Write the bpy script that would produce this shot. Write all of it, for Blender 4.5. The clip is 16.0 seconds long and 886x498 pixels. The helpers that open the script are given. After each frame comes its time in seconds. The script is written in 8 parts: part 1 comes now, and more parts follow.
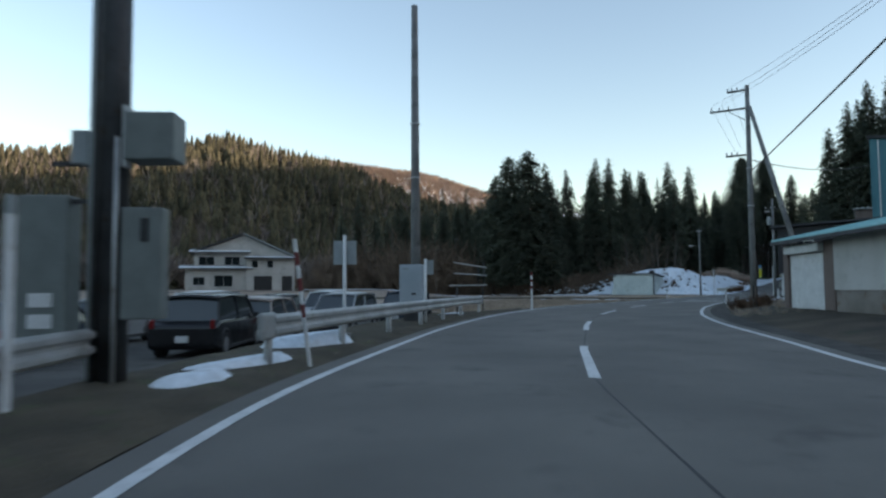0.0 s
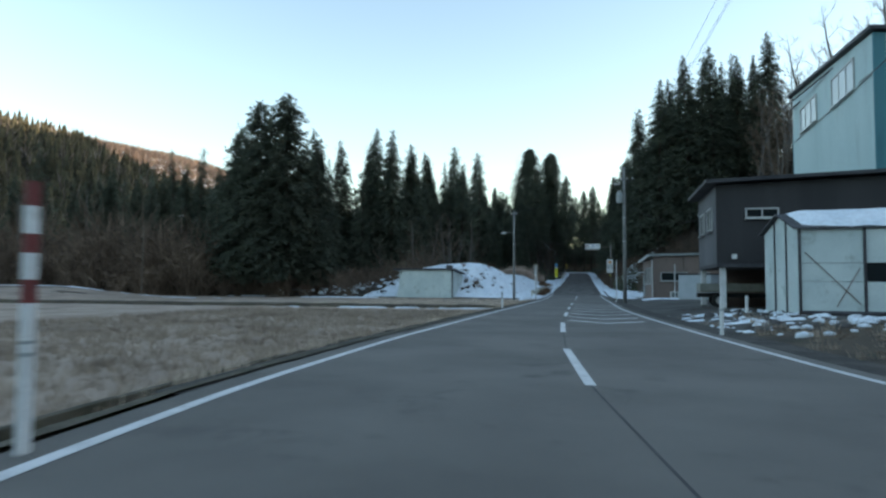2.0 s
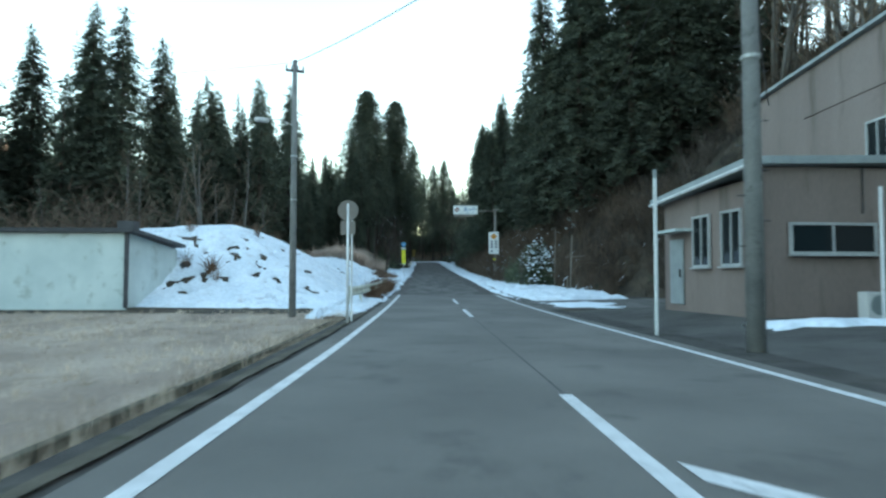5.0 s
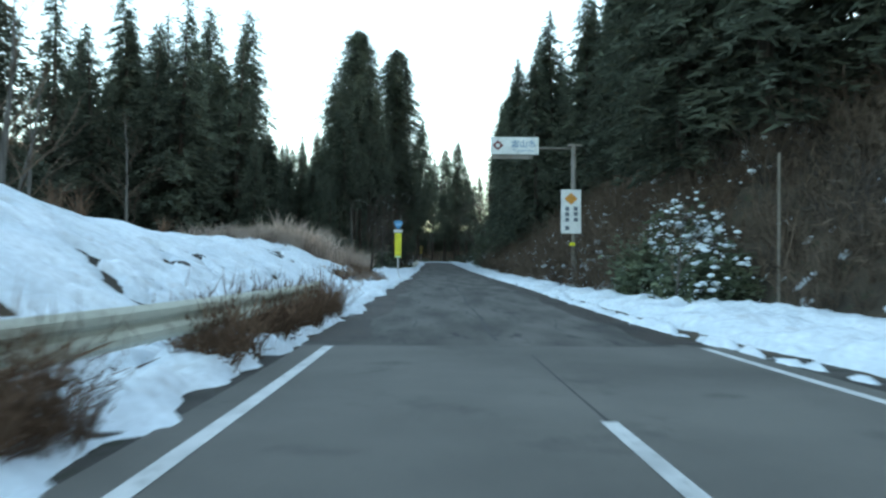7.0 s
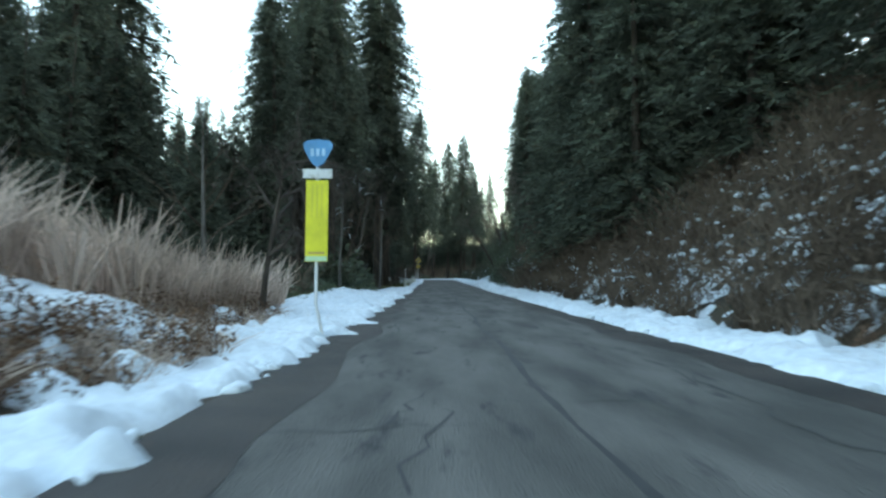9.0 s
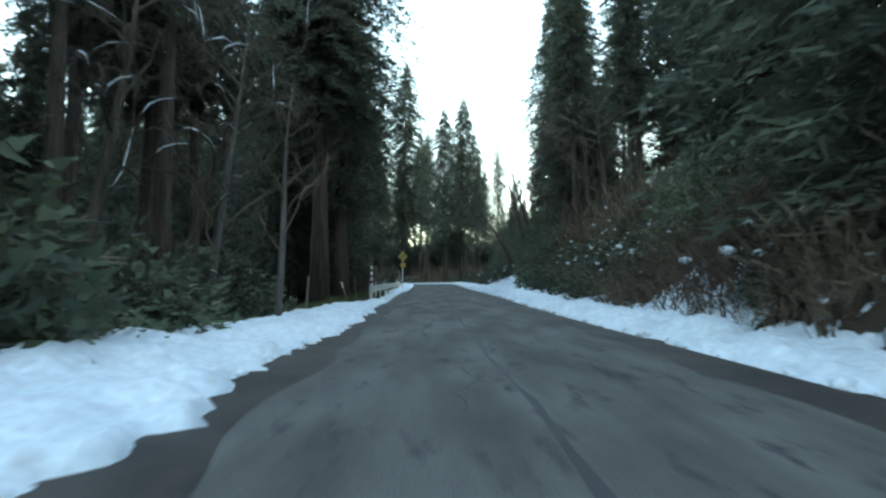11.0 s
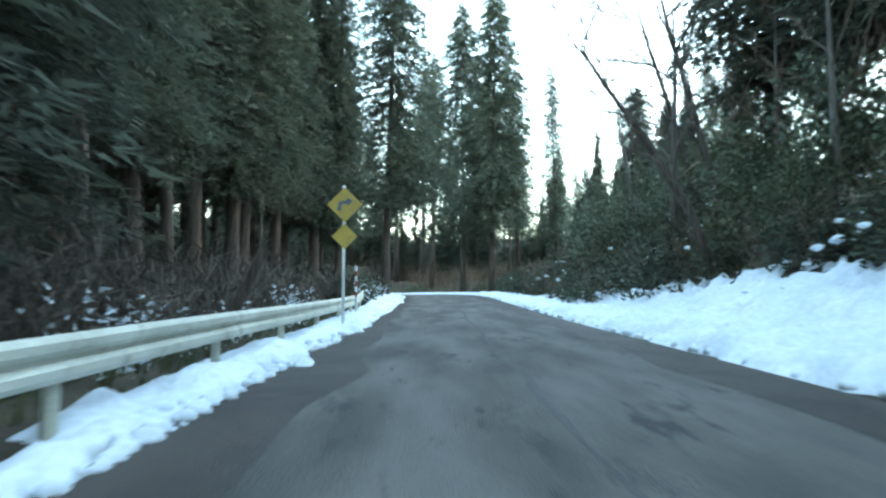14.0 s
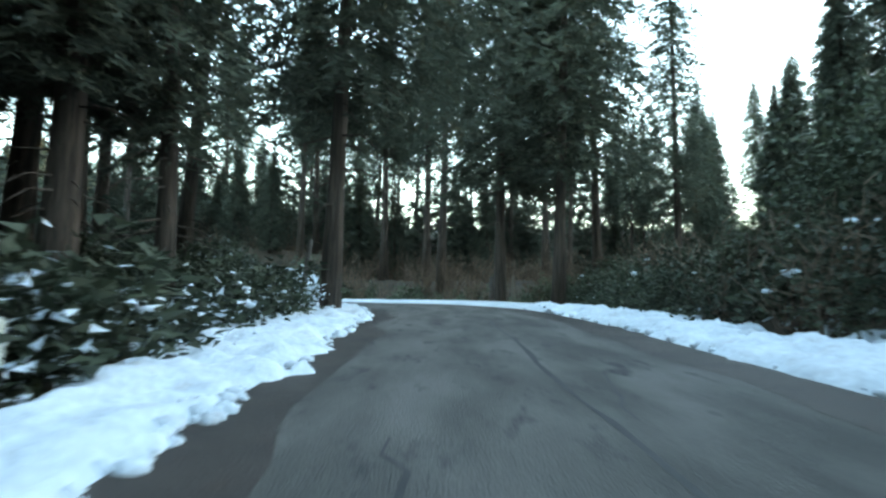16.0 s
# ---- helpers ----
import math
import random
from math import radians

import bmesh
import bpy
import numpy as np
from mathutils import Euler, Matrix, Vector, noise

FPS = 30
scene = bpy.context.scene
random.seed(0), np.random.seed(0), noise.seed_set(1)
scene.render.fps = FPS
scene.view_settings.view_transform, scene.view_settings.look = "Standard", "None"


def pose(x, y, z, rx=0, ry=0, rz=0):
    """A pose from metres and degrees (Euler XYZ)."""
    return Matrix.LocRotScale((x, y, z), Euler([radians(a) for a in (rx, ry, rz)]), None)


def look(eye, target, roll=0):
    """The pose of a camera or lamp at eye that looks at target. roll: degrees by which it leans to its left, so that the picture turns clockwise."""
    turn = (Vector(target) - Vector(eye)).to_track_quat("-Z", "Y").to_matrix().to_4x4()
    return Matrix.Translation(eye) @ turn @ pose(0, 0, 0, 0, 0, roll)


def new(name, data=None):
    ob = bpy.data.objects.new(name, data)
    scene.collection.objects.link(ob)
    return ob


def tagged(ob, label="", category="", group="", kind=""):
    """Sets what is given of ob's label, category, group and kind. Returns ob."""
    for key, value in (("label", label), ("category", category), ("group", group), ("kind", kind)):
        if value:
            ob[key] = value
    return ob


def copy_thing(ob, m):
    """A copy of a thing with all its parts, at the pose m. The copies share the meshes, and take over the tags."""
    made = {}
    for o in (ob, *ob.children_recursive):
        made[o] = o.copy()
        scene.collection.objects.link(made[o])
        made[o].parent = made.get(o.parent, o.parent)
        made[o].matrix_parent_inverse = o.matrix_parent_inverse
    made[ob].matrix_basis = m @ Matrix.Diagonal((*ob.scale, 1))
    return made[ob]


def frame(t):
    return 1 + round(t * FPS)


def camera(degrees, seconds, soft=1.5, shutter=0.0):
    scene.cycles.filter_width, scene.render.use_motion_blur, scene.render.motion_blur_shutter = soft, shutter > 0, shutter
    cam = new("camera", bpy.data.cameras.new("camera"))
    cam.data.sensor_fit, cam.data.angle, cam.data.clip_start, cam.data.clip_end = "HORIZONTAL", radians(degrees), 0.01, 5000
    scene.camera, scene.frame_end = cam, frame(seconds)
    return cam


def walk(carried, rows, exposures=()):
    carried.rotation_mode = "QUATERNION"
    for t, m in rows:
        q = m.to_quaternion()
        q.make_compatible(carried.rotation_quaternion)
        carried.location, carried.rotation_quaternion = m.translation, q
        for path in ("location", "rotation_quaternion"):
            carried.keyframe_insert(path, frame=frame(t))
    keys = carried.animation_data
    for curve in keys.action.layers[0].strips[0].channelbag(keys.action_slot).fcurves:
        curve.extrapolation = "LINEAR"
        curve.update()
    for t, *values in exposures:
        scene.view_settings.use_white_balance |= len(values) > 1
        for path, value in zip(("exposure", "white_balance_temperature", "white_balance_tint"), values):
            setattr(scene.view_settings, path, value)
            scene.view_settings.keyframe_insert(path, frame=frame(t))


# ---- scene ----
cam = camera(67.86, 16.0, soft=2.4, shutter=0.22)
PATH = [
    (0.0, look((2.011, -6.548, 1.207), (-3.193, 1.971, 1.797), -0.41)),
    (0.5, look((-1.719, 0.403, 1.254), (-6.270, 9.286, 1.857), -0.11)),
    (1.0, look((-4.690, 7.727, 1.279), (-8.342, 17.017, 1.876), -0.17)),
    (1.5, look((-7.028, 15.281, 1.257), (-9.825, 24.869, 1.753), -0.02)),
    (2.0, look((-8.785, 22.968, 1.264), (-10.844, 32.737, 1.826), 0.35)),
    (2.5, look((-9.918, 30.730, 1.276), (-11.200, 40.634, 1.807), 0.50)),
    (3.0, look((-10.524, 38.500, 1.245), (-11.178, 48.468, 1.690), 0.35)),
    (3.5, look((-10.837, 46.256, 1.233), (-11.111, 56.241, 1.712), 0.14)),
    (4.0, look((-11.000, 54.000, 1.235), (-11.096, 63.989, 1.691), -0.31)),
    (4.5, look((-11.095, 61.733, 1.199), (-11.020, 71.724, 1.615), -0.31)),
    (5.0, look((-11.065, 69.509, 1.205), (-10.768, 79.494, 1.659), 0.05)),
    (5.5, look((-10.952, 77.327, 1.202), (-10.653, 87.312, 1.667), 0.38)),
    (6.0, look((-10.876, 85.197, 1.182), (-10.694, 95.185, 1.640), 0.83)),
    (6.5, look((-10.877, 93.128, 1.185), (-10.770, 103.117, 1.658), 0.83)),
    (7.0, look((-10.891, 101.106, 1.239), (-10.752, 111.092, 1.739), 0.48)),
    (7.5, look((-10.910, 109.133, 1.352), (-10.808, 119.116, 1.917), 0.72)),
    (8.0, look((-10.938, 117.201, 1.540), (-10.856, 127.180, 2.183), 0.91)),
    (8.5, look((-10.941, 125.307, 1.818), (-10.824, 135.279, 2.557), 0.50)),
    (9.0, look((-10.911, 133.447, 2.136), (-10.790, 143.417, 2.899), 0.13)),
    (9.5, look((-10.875, 141.599, 2.410), (-10.623, 151.563, 3.224), 0.04)),
    (10.0, look((-10.815, 149.768, 2.682), (-10.616, 159.732, 3.504), -0.09)),
    (10.5, look((-10.758, 157.954, 2.955), (-10.529, 167.918, 3.772), -0.23)),
    (11.0, look((-10.705, 166.160, 3.230), (-10.501, 176.125, 4.047), -0.42)),
    (11.5, look((-10.692, 174.387, 3.519), (-10.566, 184.349, 4.377), -0.58)),
    (12.0, look((-10.735, 182.637, 3.803), (-10.653, 192.598, 4.684), -0.40)),
    (12.5, look((-10.804, 190.905, 4.077), (-10.722, 200.864, 4.976), -0.10)),
    (13.0, look((-10.867, 199.159, 4.412), (-10.778, 209.116, 5.335), 0.06)),
    (13.5, look((-10.902, 207.422, 4.763), (-10.787, 217.378, 5.700), 0.04)),
    (14.0, look((-10.930, 215.723, 5.099), (-10.809, 225.681, 6.012), -0.20)),
    (14.5, look((-10.968, 224.032, 5.417), (-10.862, 233.988, 6.339), 0.02)),
    (15.0, look((-11.035, 232.338, 5.693), (-10.983, 242.297, 6.599), 0.41)),
    (15.5, look((-11.119, 240.643, 6.000), (-11.080, 250.604, 6.889), 0.66)),
    (16.0, look((-11.222, 248.947, 6.350), (-11.211, 258.903, 7.283), 0.79)),
]
SKY = 0.12
EXPOSURES = [(0.0, 1.65, 6500, 14), (1.5, 1.9, 6500, 11), (3.0, 2.5, 6500, 3), (4.0, 2.85, 6600, 0), (7.0, 3.15, 6950, 3), (9.0, 3.5, 7150, 4), (11.5, 4.05, 7100, 3), (13.0, 4.85, 6950, 1), (14.5, 4.8, 6800, 2), (16.0, 4.2, 6950, 1)]

walk(cam, PATH, exposures=EXPOSURES)

# ---- world and sun ----
SUN_AZ, SUN_EL = radians(78), radians(8.0)      # clockwise from +y
world = bpy.data.worlds.new("world")
scene.world = world
world.use_nodes = True
wn = world.node_tree.nodes
wl = world.node_tree.links
wn.clear()
sky = wn.new("ShaderNodeTexSky")
sky.sky_type, sky.sun_disc = "NISHITA", False
sky.sun_elevation, sky.sun_rotation = SUN_EL, SUN_AZ
sky.air_density, sky.dust_density, sky.ozone_density, sky.altitude = 1.0, 0.7, 0.7, 300
wb = wn.new("ShaderNodeBackground")
wb.inputs["Strength"].default_value = SKY
wo = wn.new("ShaderNodeOutputWorld")
wl.new(sky.outputs[0], wb.inputs["Color"])
wl.new(wb.outputs[0], wo.inputs["Surface"])
sd = bpy.data.lights.new("sun", "SUN")
sd.energy, sd.angle, sd.color = 3.0, radians(0.5), (1.0, 0.83, 0.64)
sun_dir = Vector((math.sin(SUN_AZ) * math.cos(SUN_EL), math.cos(SUN_AZ) * math.cos(SUN_EL), math.sin(SUN_EL)))
new("sun", sd).matrix_world = look(sun_dir * 100, (0, 0, 0))

RNG = np.random.default_rng(7)

# ---- materials ----
def material(name, c1, c2, scale=4.0, rough=0.8, metal=0.0, bump=0.0, fine=40.0, c3=None, spread=(0.35, 0.65), island=0.0, spec=0.4, coords="Object", stretch=(1, 1, 1), thin=0.0):
    """A two-scale noise material: c1 to c2 over broad noise, c3 as sparse stains, fine grain in value and relief."""
    m = bpy.data.materials.new(name)
    m.use_nodes = True
    nt = m.node_tree
    n, l = nt.nodes, nt.links
    b = n["Principled BSDF"]
    b.inputs["Roughness"].default_value, b.inputs["Metallic"].default_value = rough, metal
    b.inputs["Specular IOR Level"].default_value = spec
    tc = n.new("ShaderNodeTexCoord")
    mp = n.new("ShaderNodeMapping")
    mp.inputs["Scale"].default_value = stretch
    l.new(tc.outputs[coords], mp.inputs["Vector"])
    a = n.new("ShaderNodeTexNoise")
    a.inputs["Scale"].default_value, a.inputs["Detail"].default_value = scale, 5
    l.new(mp.outputs[0], a.inputs["Vector"])
    r = n.new("ShaderNodeValToRGB")
    r.color_ramp.elements[0].position, r.color_ramp.elements[1].position = spread
    r.color_ramp.elements[0].color, r.color_ramp.elements[1].color = (*c1, 1), (*c2, 1)
    l.new(a.outputs["Fac"], r.inputs["Fac"])
    col = r.outputs["Color"]
    f = n.new("ShaderNodeTexNoise")
    f.inputs["Scale"].default_value, f.inputs["Detail"].default_value = fine, 4
    l.new(mp.outputs[0], f.inputs["Vector"])
    if c3:
        s = n.new("ShaderNodeTexNoise")
        s.inputs["Scale"].default_value, s.inputs["Detail"].default_value, s.inputs["Roughness"].default_value = scale * 2.3, 6, 0.65
        l.new(mp.outputs[0], s.inputs["Vector"])
        sr = n.new("ShaderNodeValToRGB")
        sr.color_ramp.elements[0].position, sr.color_ramp.elements[1].position = 0.56, 0.68
        l.new(s.outputs["Fac"], sr.inputs["Fac"])
        x = n.new("ShaderNodeMix")
        x.data_type = "RGBA"
        l.new(sr.outputs["Color"], x.inputs[0])
        l.new(col, x.inputs[6])
        x.inputs[7].default_value = (*c3, 1)
        col = x.outputs[2]
    h = n.new("ShaderNodeHueSaturation")
    h.inputs["Saturation"].default_value = 1.0
    mr = n.new("ShaderNodeMapRange")
    mr.inputs[3].default_value, mr.inputs[4].default_value = 0.72, 1.28
    l.new(f.outputs["Fac"], mr.inputs[0])
    val = mr.outputs[0]
    if island:
        g = n.new("ShaderNodeNewGeometry")
        oi = n.new("ShaderNodeObjectInfo")
        for src in (g.outputs["Random Per Island"], oi.outputs["Random"]):
            q = n.new("ShaderNodeMapRange")
            q.inputs[3].default_value, q.inputs[4].default_value = 1 - island, 1 + island
            l.new(src, q.inputs[0])
            t = n.new("ShaderNodeMath")
            t.operation = "MULTIPLY"
            l.new(val, t.inputs[0])
            l.new(q.outputs[0], t.inputs[1])
            val = t.outputs[0]
    l.new(val, h.inputs["Value"])
    l.new(col, h.inputs["Color"])
    l.new(h.outputs[0], b.inputs["Base Color"])
    if bump:
        u = n.new("ShaderNodeBump")
        u.inputs["Strength"].default_value, u.inputs["Distance"].default_value = min(1, bump), 0.03
        l.new(f.outputs["Fac"], u.inputs["Height"])
        l.new(u.outputs[0], b.inputs["Normal"])
    if thin:
        # light shining through leaves
        tr = n.new("ShaderNodeBsdfTranslucent")
        l.new(h.outputs[0], tr.inputs["Color"])
        sm = n.new("ShaderNodeMixShader")
        sm.inputs[0].default_value = thin
        l.new(b.outputs[0], sm.inputs[1])
        l.new(tr.outputs[0], sm.inputs[2])
        l.new(sm.outputs[0], n["Material Output"].inputs["Surface"])
    return m


def plain(name, c, rough=0.5, metal=0.0, spec=0.5):
    return material(name, tuple(v * 0.88 for v in c), tuple(min(1, v * 1.08) for v in c), 3.0, rough, metal, 0.05, 60, spec=spec)


def glass_dark(name, c=(0.015, 0.02, 0.022)):
    m = bpy.data.materials.new(name)
    m.use_nodes = True
    b = m.node_tree.nodes["Principled BSDF"]
    b.inputs["Base Color"].default_value = (*c, 1)
    b.inputs["Roughness"].default_value, b.inputs["Specular IOR Level"].default_value = 0.07, 0.35
    return m


M = {}
M["asphalt"] = material("asphalt", (0.118, 0.113, 0.103), (0.17, 0.162, 0.146), 0.35, 0.85, bump=0.5, fine=90, c3=(0.098, 0.095, 0.088), island=0.0)
M["asphalt_old"] = material("old_asphalt", (0.074, 0.071, 0.065), (0.158, 0.149, 0.136), 0.9, 0.9, bump=0.9, fine=45, c3=(0.05, 0.05, 0.05), stretch=(1.3, 0.3, 1))
M["asphalt_wet"] = material("damp_asphalt", (0.03, 0.025, 0.023), (0.068, 0.054, 0.047), 0.8, 0.65, bump=0.9, fine=40, c3=(0.062, 0.042, 0.033))
M["tar"] = material("tar", (0.03, 0.03, 0.031), (0.045, 0.045, 0.046), 2, 0.7)
M["shoulder"] = material("gravelly_shoulder", (0.035, 0.033, 0.031), (0.075, 0.07, 0.062), 1.2, 0.95, bump=0.8, fine=30, c3=(0.03, 0.034, 0.02))
M["paint"] = material("road_paint", (0.52, 0.53, 0.53), (0.66, 0.67, 0.67), 2.5, 0.7, bump=0.2, fine=50, c3=(0.36, 0.37, 0.37))
M["ground"] = material("ground_litter", (0.032, 0.027, 0.02), (0.085, 0.066, 0.045), 0.5, 0.98, bump=1.0, fine=9, c3=(0.04, 0.046, 0.024))
M["field"] = material("stubble_field", (0.25, 0.195, 0.155), (0.39, 0.315, 0.25), 0.5, 0.98, bump=1.0, fine=14, c3=(0.19, 0.148, 0.108), stretch=(1, 0.45, 1))
M["moss"] = material("mossy_verge", (0.045, 0.058, 0.02), (0.12, 0.125, 0.052), 1.0, 0.98, bump=1.0, fine=18, c3=(0.05, 0.04, 0.025))
M["lot"] = material("gravel_lot", (0.055, 0.052, 0.048), (0.105, 0.1, 0.092), 0.5, 0.95, bump=0.8, fine=22, c3=(0.04, 0.042, 0.03))
M["snow"] = material("snow", (0.66, 0.73, 0.79), (0.77, 0.825, 0.875), 0.8, 0.75, bump=0.9, fine=7, c3=(0.62, 0.65, 0.68), spec=0.3)
M["concrete"] = material("concrete", (0.2, 0.2, 0.19), (0.3, 0.3, 0.285), 1.5, 0.9, bump=0.4, fine=30, c3=(0.14, 0.14, 0.13))
M["pole"] = material("pole_concrete", (0.17, 0.17, 0.165), (0.25, 0.25, 0.24), 1.2, 0.85, bump=0.3, fine=25, c3=(0.12, 0.12, 0.115))
M["sign_ink"] = plain("faded_sign_blue", (0.07, 0.2, 0.36), 0.5, 0.0)
M["steel"] = material("galvanised_steel", (0.36, 0.37, 0.36), (0.5, 0.51, 0.5), 1.5, 0.5, 0.35, bump=0.1, c3=(0.25, 0.24, 0.21))
M["rail_paint"] = material("rail_paint", (0.5, 0.5, 0.41), (0.64, 0.64, 0.54), 1.2, 0.6, 0.0, bump=0.15, c3=(0.36, 0.33, 0.26))
M["white"] = material("white_paint", (0.62, 0.63, 0.62), (0.74, 0.75, 0.74), 2, 0.5, c3=(0.5, 0.49, 0.45))
M["red"] = plain("dull_red_paint", (0.17, 0.032, 0.03), 0.6)
M["black"] = plain("black_paint", (0.02, 0.02, 0.021), 0.5)
M["yellow_faded"] = plain("faded_yellow", (0.62, 0.56, 0.03), 0.5)
M["pale_blue"] = plain("pale_blue", (0.32, 0.55, 0.72), 0.5)
M["pale_green"] = plain("pale_green", (0.5, 0.68, 0.42), 0.5)
M["yellow"] = plain("yellow_paint", (0.72, 0.66, 0.02), 0.45)
M["sign_yellow"] = material("faded_sign_yellow", (0.42, 0.3, 0.08), (0.5, 0.36, 0.07), 3, 0.6, c3=(0.36, 0.22, 0.09))
M["blue"] = plain("sign_blue", (0.05, 0.25, 0.5), 0.4)
M["greypaint"] = plain("grey_paint", (0.3, 0.33, 0.33), 0.5)
M["boxgrey"] = plain("box_grey", (0.165, 0.185, 0.175), 0.5)
M["darkmetal"] = material("dark_metal", (0.035, 0.036, 0.037), (0.07, 0.07, 0.07), 2, 0.55, 0.2, c3=(0.05, 0.035, 0.025))
# two tones of one teal cladding: lit front and shaded sides painted in
M["teal_lit"] = material("lit_teal_cladding", (0.42, 0.56, 0.56), (0.5, 0.63, 0.63), 0.4, 0.55, c3=(0.38, 0.5, 0.5), stretch=(1, 1, 0.2))
M["teal"] = material("shaded_teal_cladding", (0.06, 0.2, 0.24), (0.085, 0.25, 0.29), 0.4, 0.5, c3=(0.05, 0.17, 0.2), stretch=(1, 1, 0.2))
M["tealroof"] = material("teal_roof", (0.22, 0.46, 0.47), (0.3, 0.55, 0.55), 0.8, 0.45, c3=(0.14, 0.3, 0.31))
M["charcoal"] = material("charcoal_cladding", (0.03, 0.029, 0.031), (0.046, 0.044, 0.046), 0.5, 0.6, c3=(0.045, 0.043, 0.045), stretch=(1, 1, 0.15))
# lighter copy of the charcoal: light on the front wall put into colour
M["charcoal_lit"] = material("lit_charcoal_cladding", (0.095, 0.096, 0.105), (0.13, 0.13, 0.14), 0.5, 0.6, c3=(0.082, 0.082, 0.088), stretch=(1, 1, 0.15))
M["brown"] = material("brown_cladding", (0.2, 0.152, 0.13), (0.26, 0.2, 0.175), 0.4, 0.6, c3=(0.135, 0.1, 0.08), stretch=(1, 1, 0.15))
# darker copy of brown: shade put into side walls; plain dark brown on piers
M["brown_d"] = material("dark_shaded_brown_cladding", (0.15, 0.113, 0.096), (0.195, 0.148, 0.128), 0.4, 0.65, c3=(0.125, 0.094, 0.08), stretch=(1, 1, 0.15))
M["tin"] = material("weathered_tin", (0.16, 0.14, 0.12), (0.26, 0.235, 0.21), 0.8, 0.6, 0.2, c3=(0.16, 0.09, 0.055))
M["panel"] = material("milky_panel", (0.5, 0.58, 0.57), (0.62, 0.69, 0.67), 0.7, 0.45, c3=(0.4, 0.46, 0.43))
M["boxwhite"] = material("pale_blue_sheet", (0.36, 0.41, 0.44), (0.45, 0.49, 0.52), 0.8, 0.5, c3=(0.42, 0.45, 0.5))
M["cream"] = material("cream_render", (0.42, 0.41, 0.38), (0.52, 0.51, 0.48), 0.6, 0.8, c3=(0.36, 0.35, 0.32))
M["roof_dark"] = material("dark_roof", (0.035, 0.035, 0.04), (0.07, 0.07, 0.075), 1.5, 0.6)
M["wood"] = material("grey_wood", (0.14, 0.12, 0.095), (0.23, 0.2, 0.165), 3, 0.85, bump=0.4, stretch=(4, 4, 0.4), c3=(0.1, 0.085, 0.065))
M["bark"] = material("cedar_bark", (0.045, 0.035, 0.028), (0.11, 0.085, 0.068), 3, 0.95, bump=1.0, fine=14, stretch=(3, 3, 0.25), c3=(0.035, 0.038, 0.028))
M["greybark"] = material("grey_bark", (0.085, 0.075, 0.065), (0.16, 0.145, 0.13), 3, 0.95, bump=0.6, fine=20, stretch=(3, 3, 0.4))
M["cedar"] = material("cedar_foliage", (0.06, 0.073, 0.056), (0.125, 0.143, 0.106), 0.35, 0.9, island=0.2, spec=0.15, c3=(0.1, 0.088, 0.056), thin=0.35)
M["cedar_far"] = material("far_cedar_foliage", (0.075, 0.072, 0.044), (0.15, 0.132, 0.08), 0.02, 0.95, island=0.4, spec=0.1)
M["twig"] = material("bare_twigs", (0.1, 0.072, 0.053), (0.2, 0.15, 0.112), 0.3, 0.95, island=0.35, spec=0.15)
M["wood_far"] = material("ridge_bare_wood", (0.17, 0.14, 0.125), (0.3, 0.255, 0.225), 0.02, 0.95, island=0.3, spec=0.1)
M["twig_far"] = material("far_bare_wood", (0.15, 0.115, 0.1), (0.25, 0.2, 0.175), 0.02, 0.95, island=0.3, spec=0.1)
M["grass"] = material("dry_grass", (0.34, 0.272, 0.212), (0.58, 0.48, 0.385), 0.4, 0.95, island=0.3, spec=0.15, thin=0.4)
M["reed"] = material("pale_reed", (0.34, 0.255, 0.205), (0.58, 0.46, 0.38), 0.4, 0.95, island=0.3, spec=0.15, thin=0.4)
M["scrub"] = material("dark_scrub", (0.07, 0.058, 0.05), (0.15, 0.125, 0.105), 0.3, 0.95, island=0.35, spec=0.1)
M["deadfern"] = material("brown_dead_fern", (0.085, 0.05, 0.032), (0.17, 0.105, 0.07), 0.6, 0.95, island=0.35, spec=0.15)
M["leaf"] = material("evergreen_leaf", (0.055, 0.075, 0.046), (0.13, 0.15, 0.094), 0.4, 0.6, island=0.35, c3=(0.11, 0.105, 0.06), spec=0.35, thin=0.2)
M["stone"] = material("dark_stone", (0.04, 0.038, 0.036), (0.1, 0.095, 0.09), 2, 0.9, bump=0.8)
M["glass"] = glass_dark("window_glass")
M["flatbed"] = material("weathered_flatbed_paint", (0.2, 0.21, 0.185), (0.3, 0.31, 0.275), 1.2, 0.65, c3=(0.15, 0.13, 0.1))
M["turf"] = material("winter_turf", (0.042, 0.034, 0.022), (0.085, 0.068, 0.044), 0.9, 0.98, bump=1.0, fine=16, c3=(0.06, 0.066, 0.028))
M["kerb"] = material("mossy_kerb", (0.055, 0.05, 0.034), (0.115, 0.1, 0.075), 1.2, 0.98, bump=0.9, fine=18, c3=(0.05, 0.056, 0.026))
M["undergrass"] = material("winter_grass", (0.09, 0.11, 0.055), (0.2, 0.205, 0.115), 0.6, 0.95, island=0.35, spec=0.15, thin=0.35)
M["car_glass"] = glass_dark("car_glass", (0.05, 0.06, 0.065))
M["car_glass"].node_tree.nodes["Principled BSDF"].inputs["Specular IOR Level"].default_value = 0.9
M["pane_pale"] = material("curtained_glass", (0.45, 0.5, 0.52), (0.62, 0.66, 0.67), 1.5, 0.15, spec=0.6, stretch=(6, 6, 0.3))
M["alu"] = plain("window_frame_metal", (0.5, 0.51, 0.5), 0.4, 0.3)
M["rubber"] = plain("rubber", (0.02, 0.02, 0.02), 0.85)
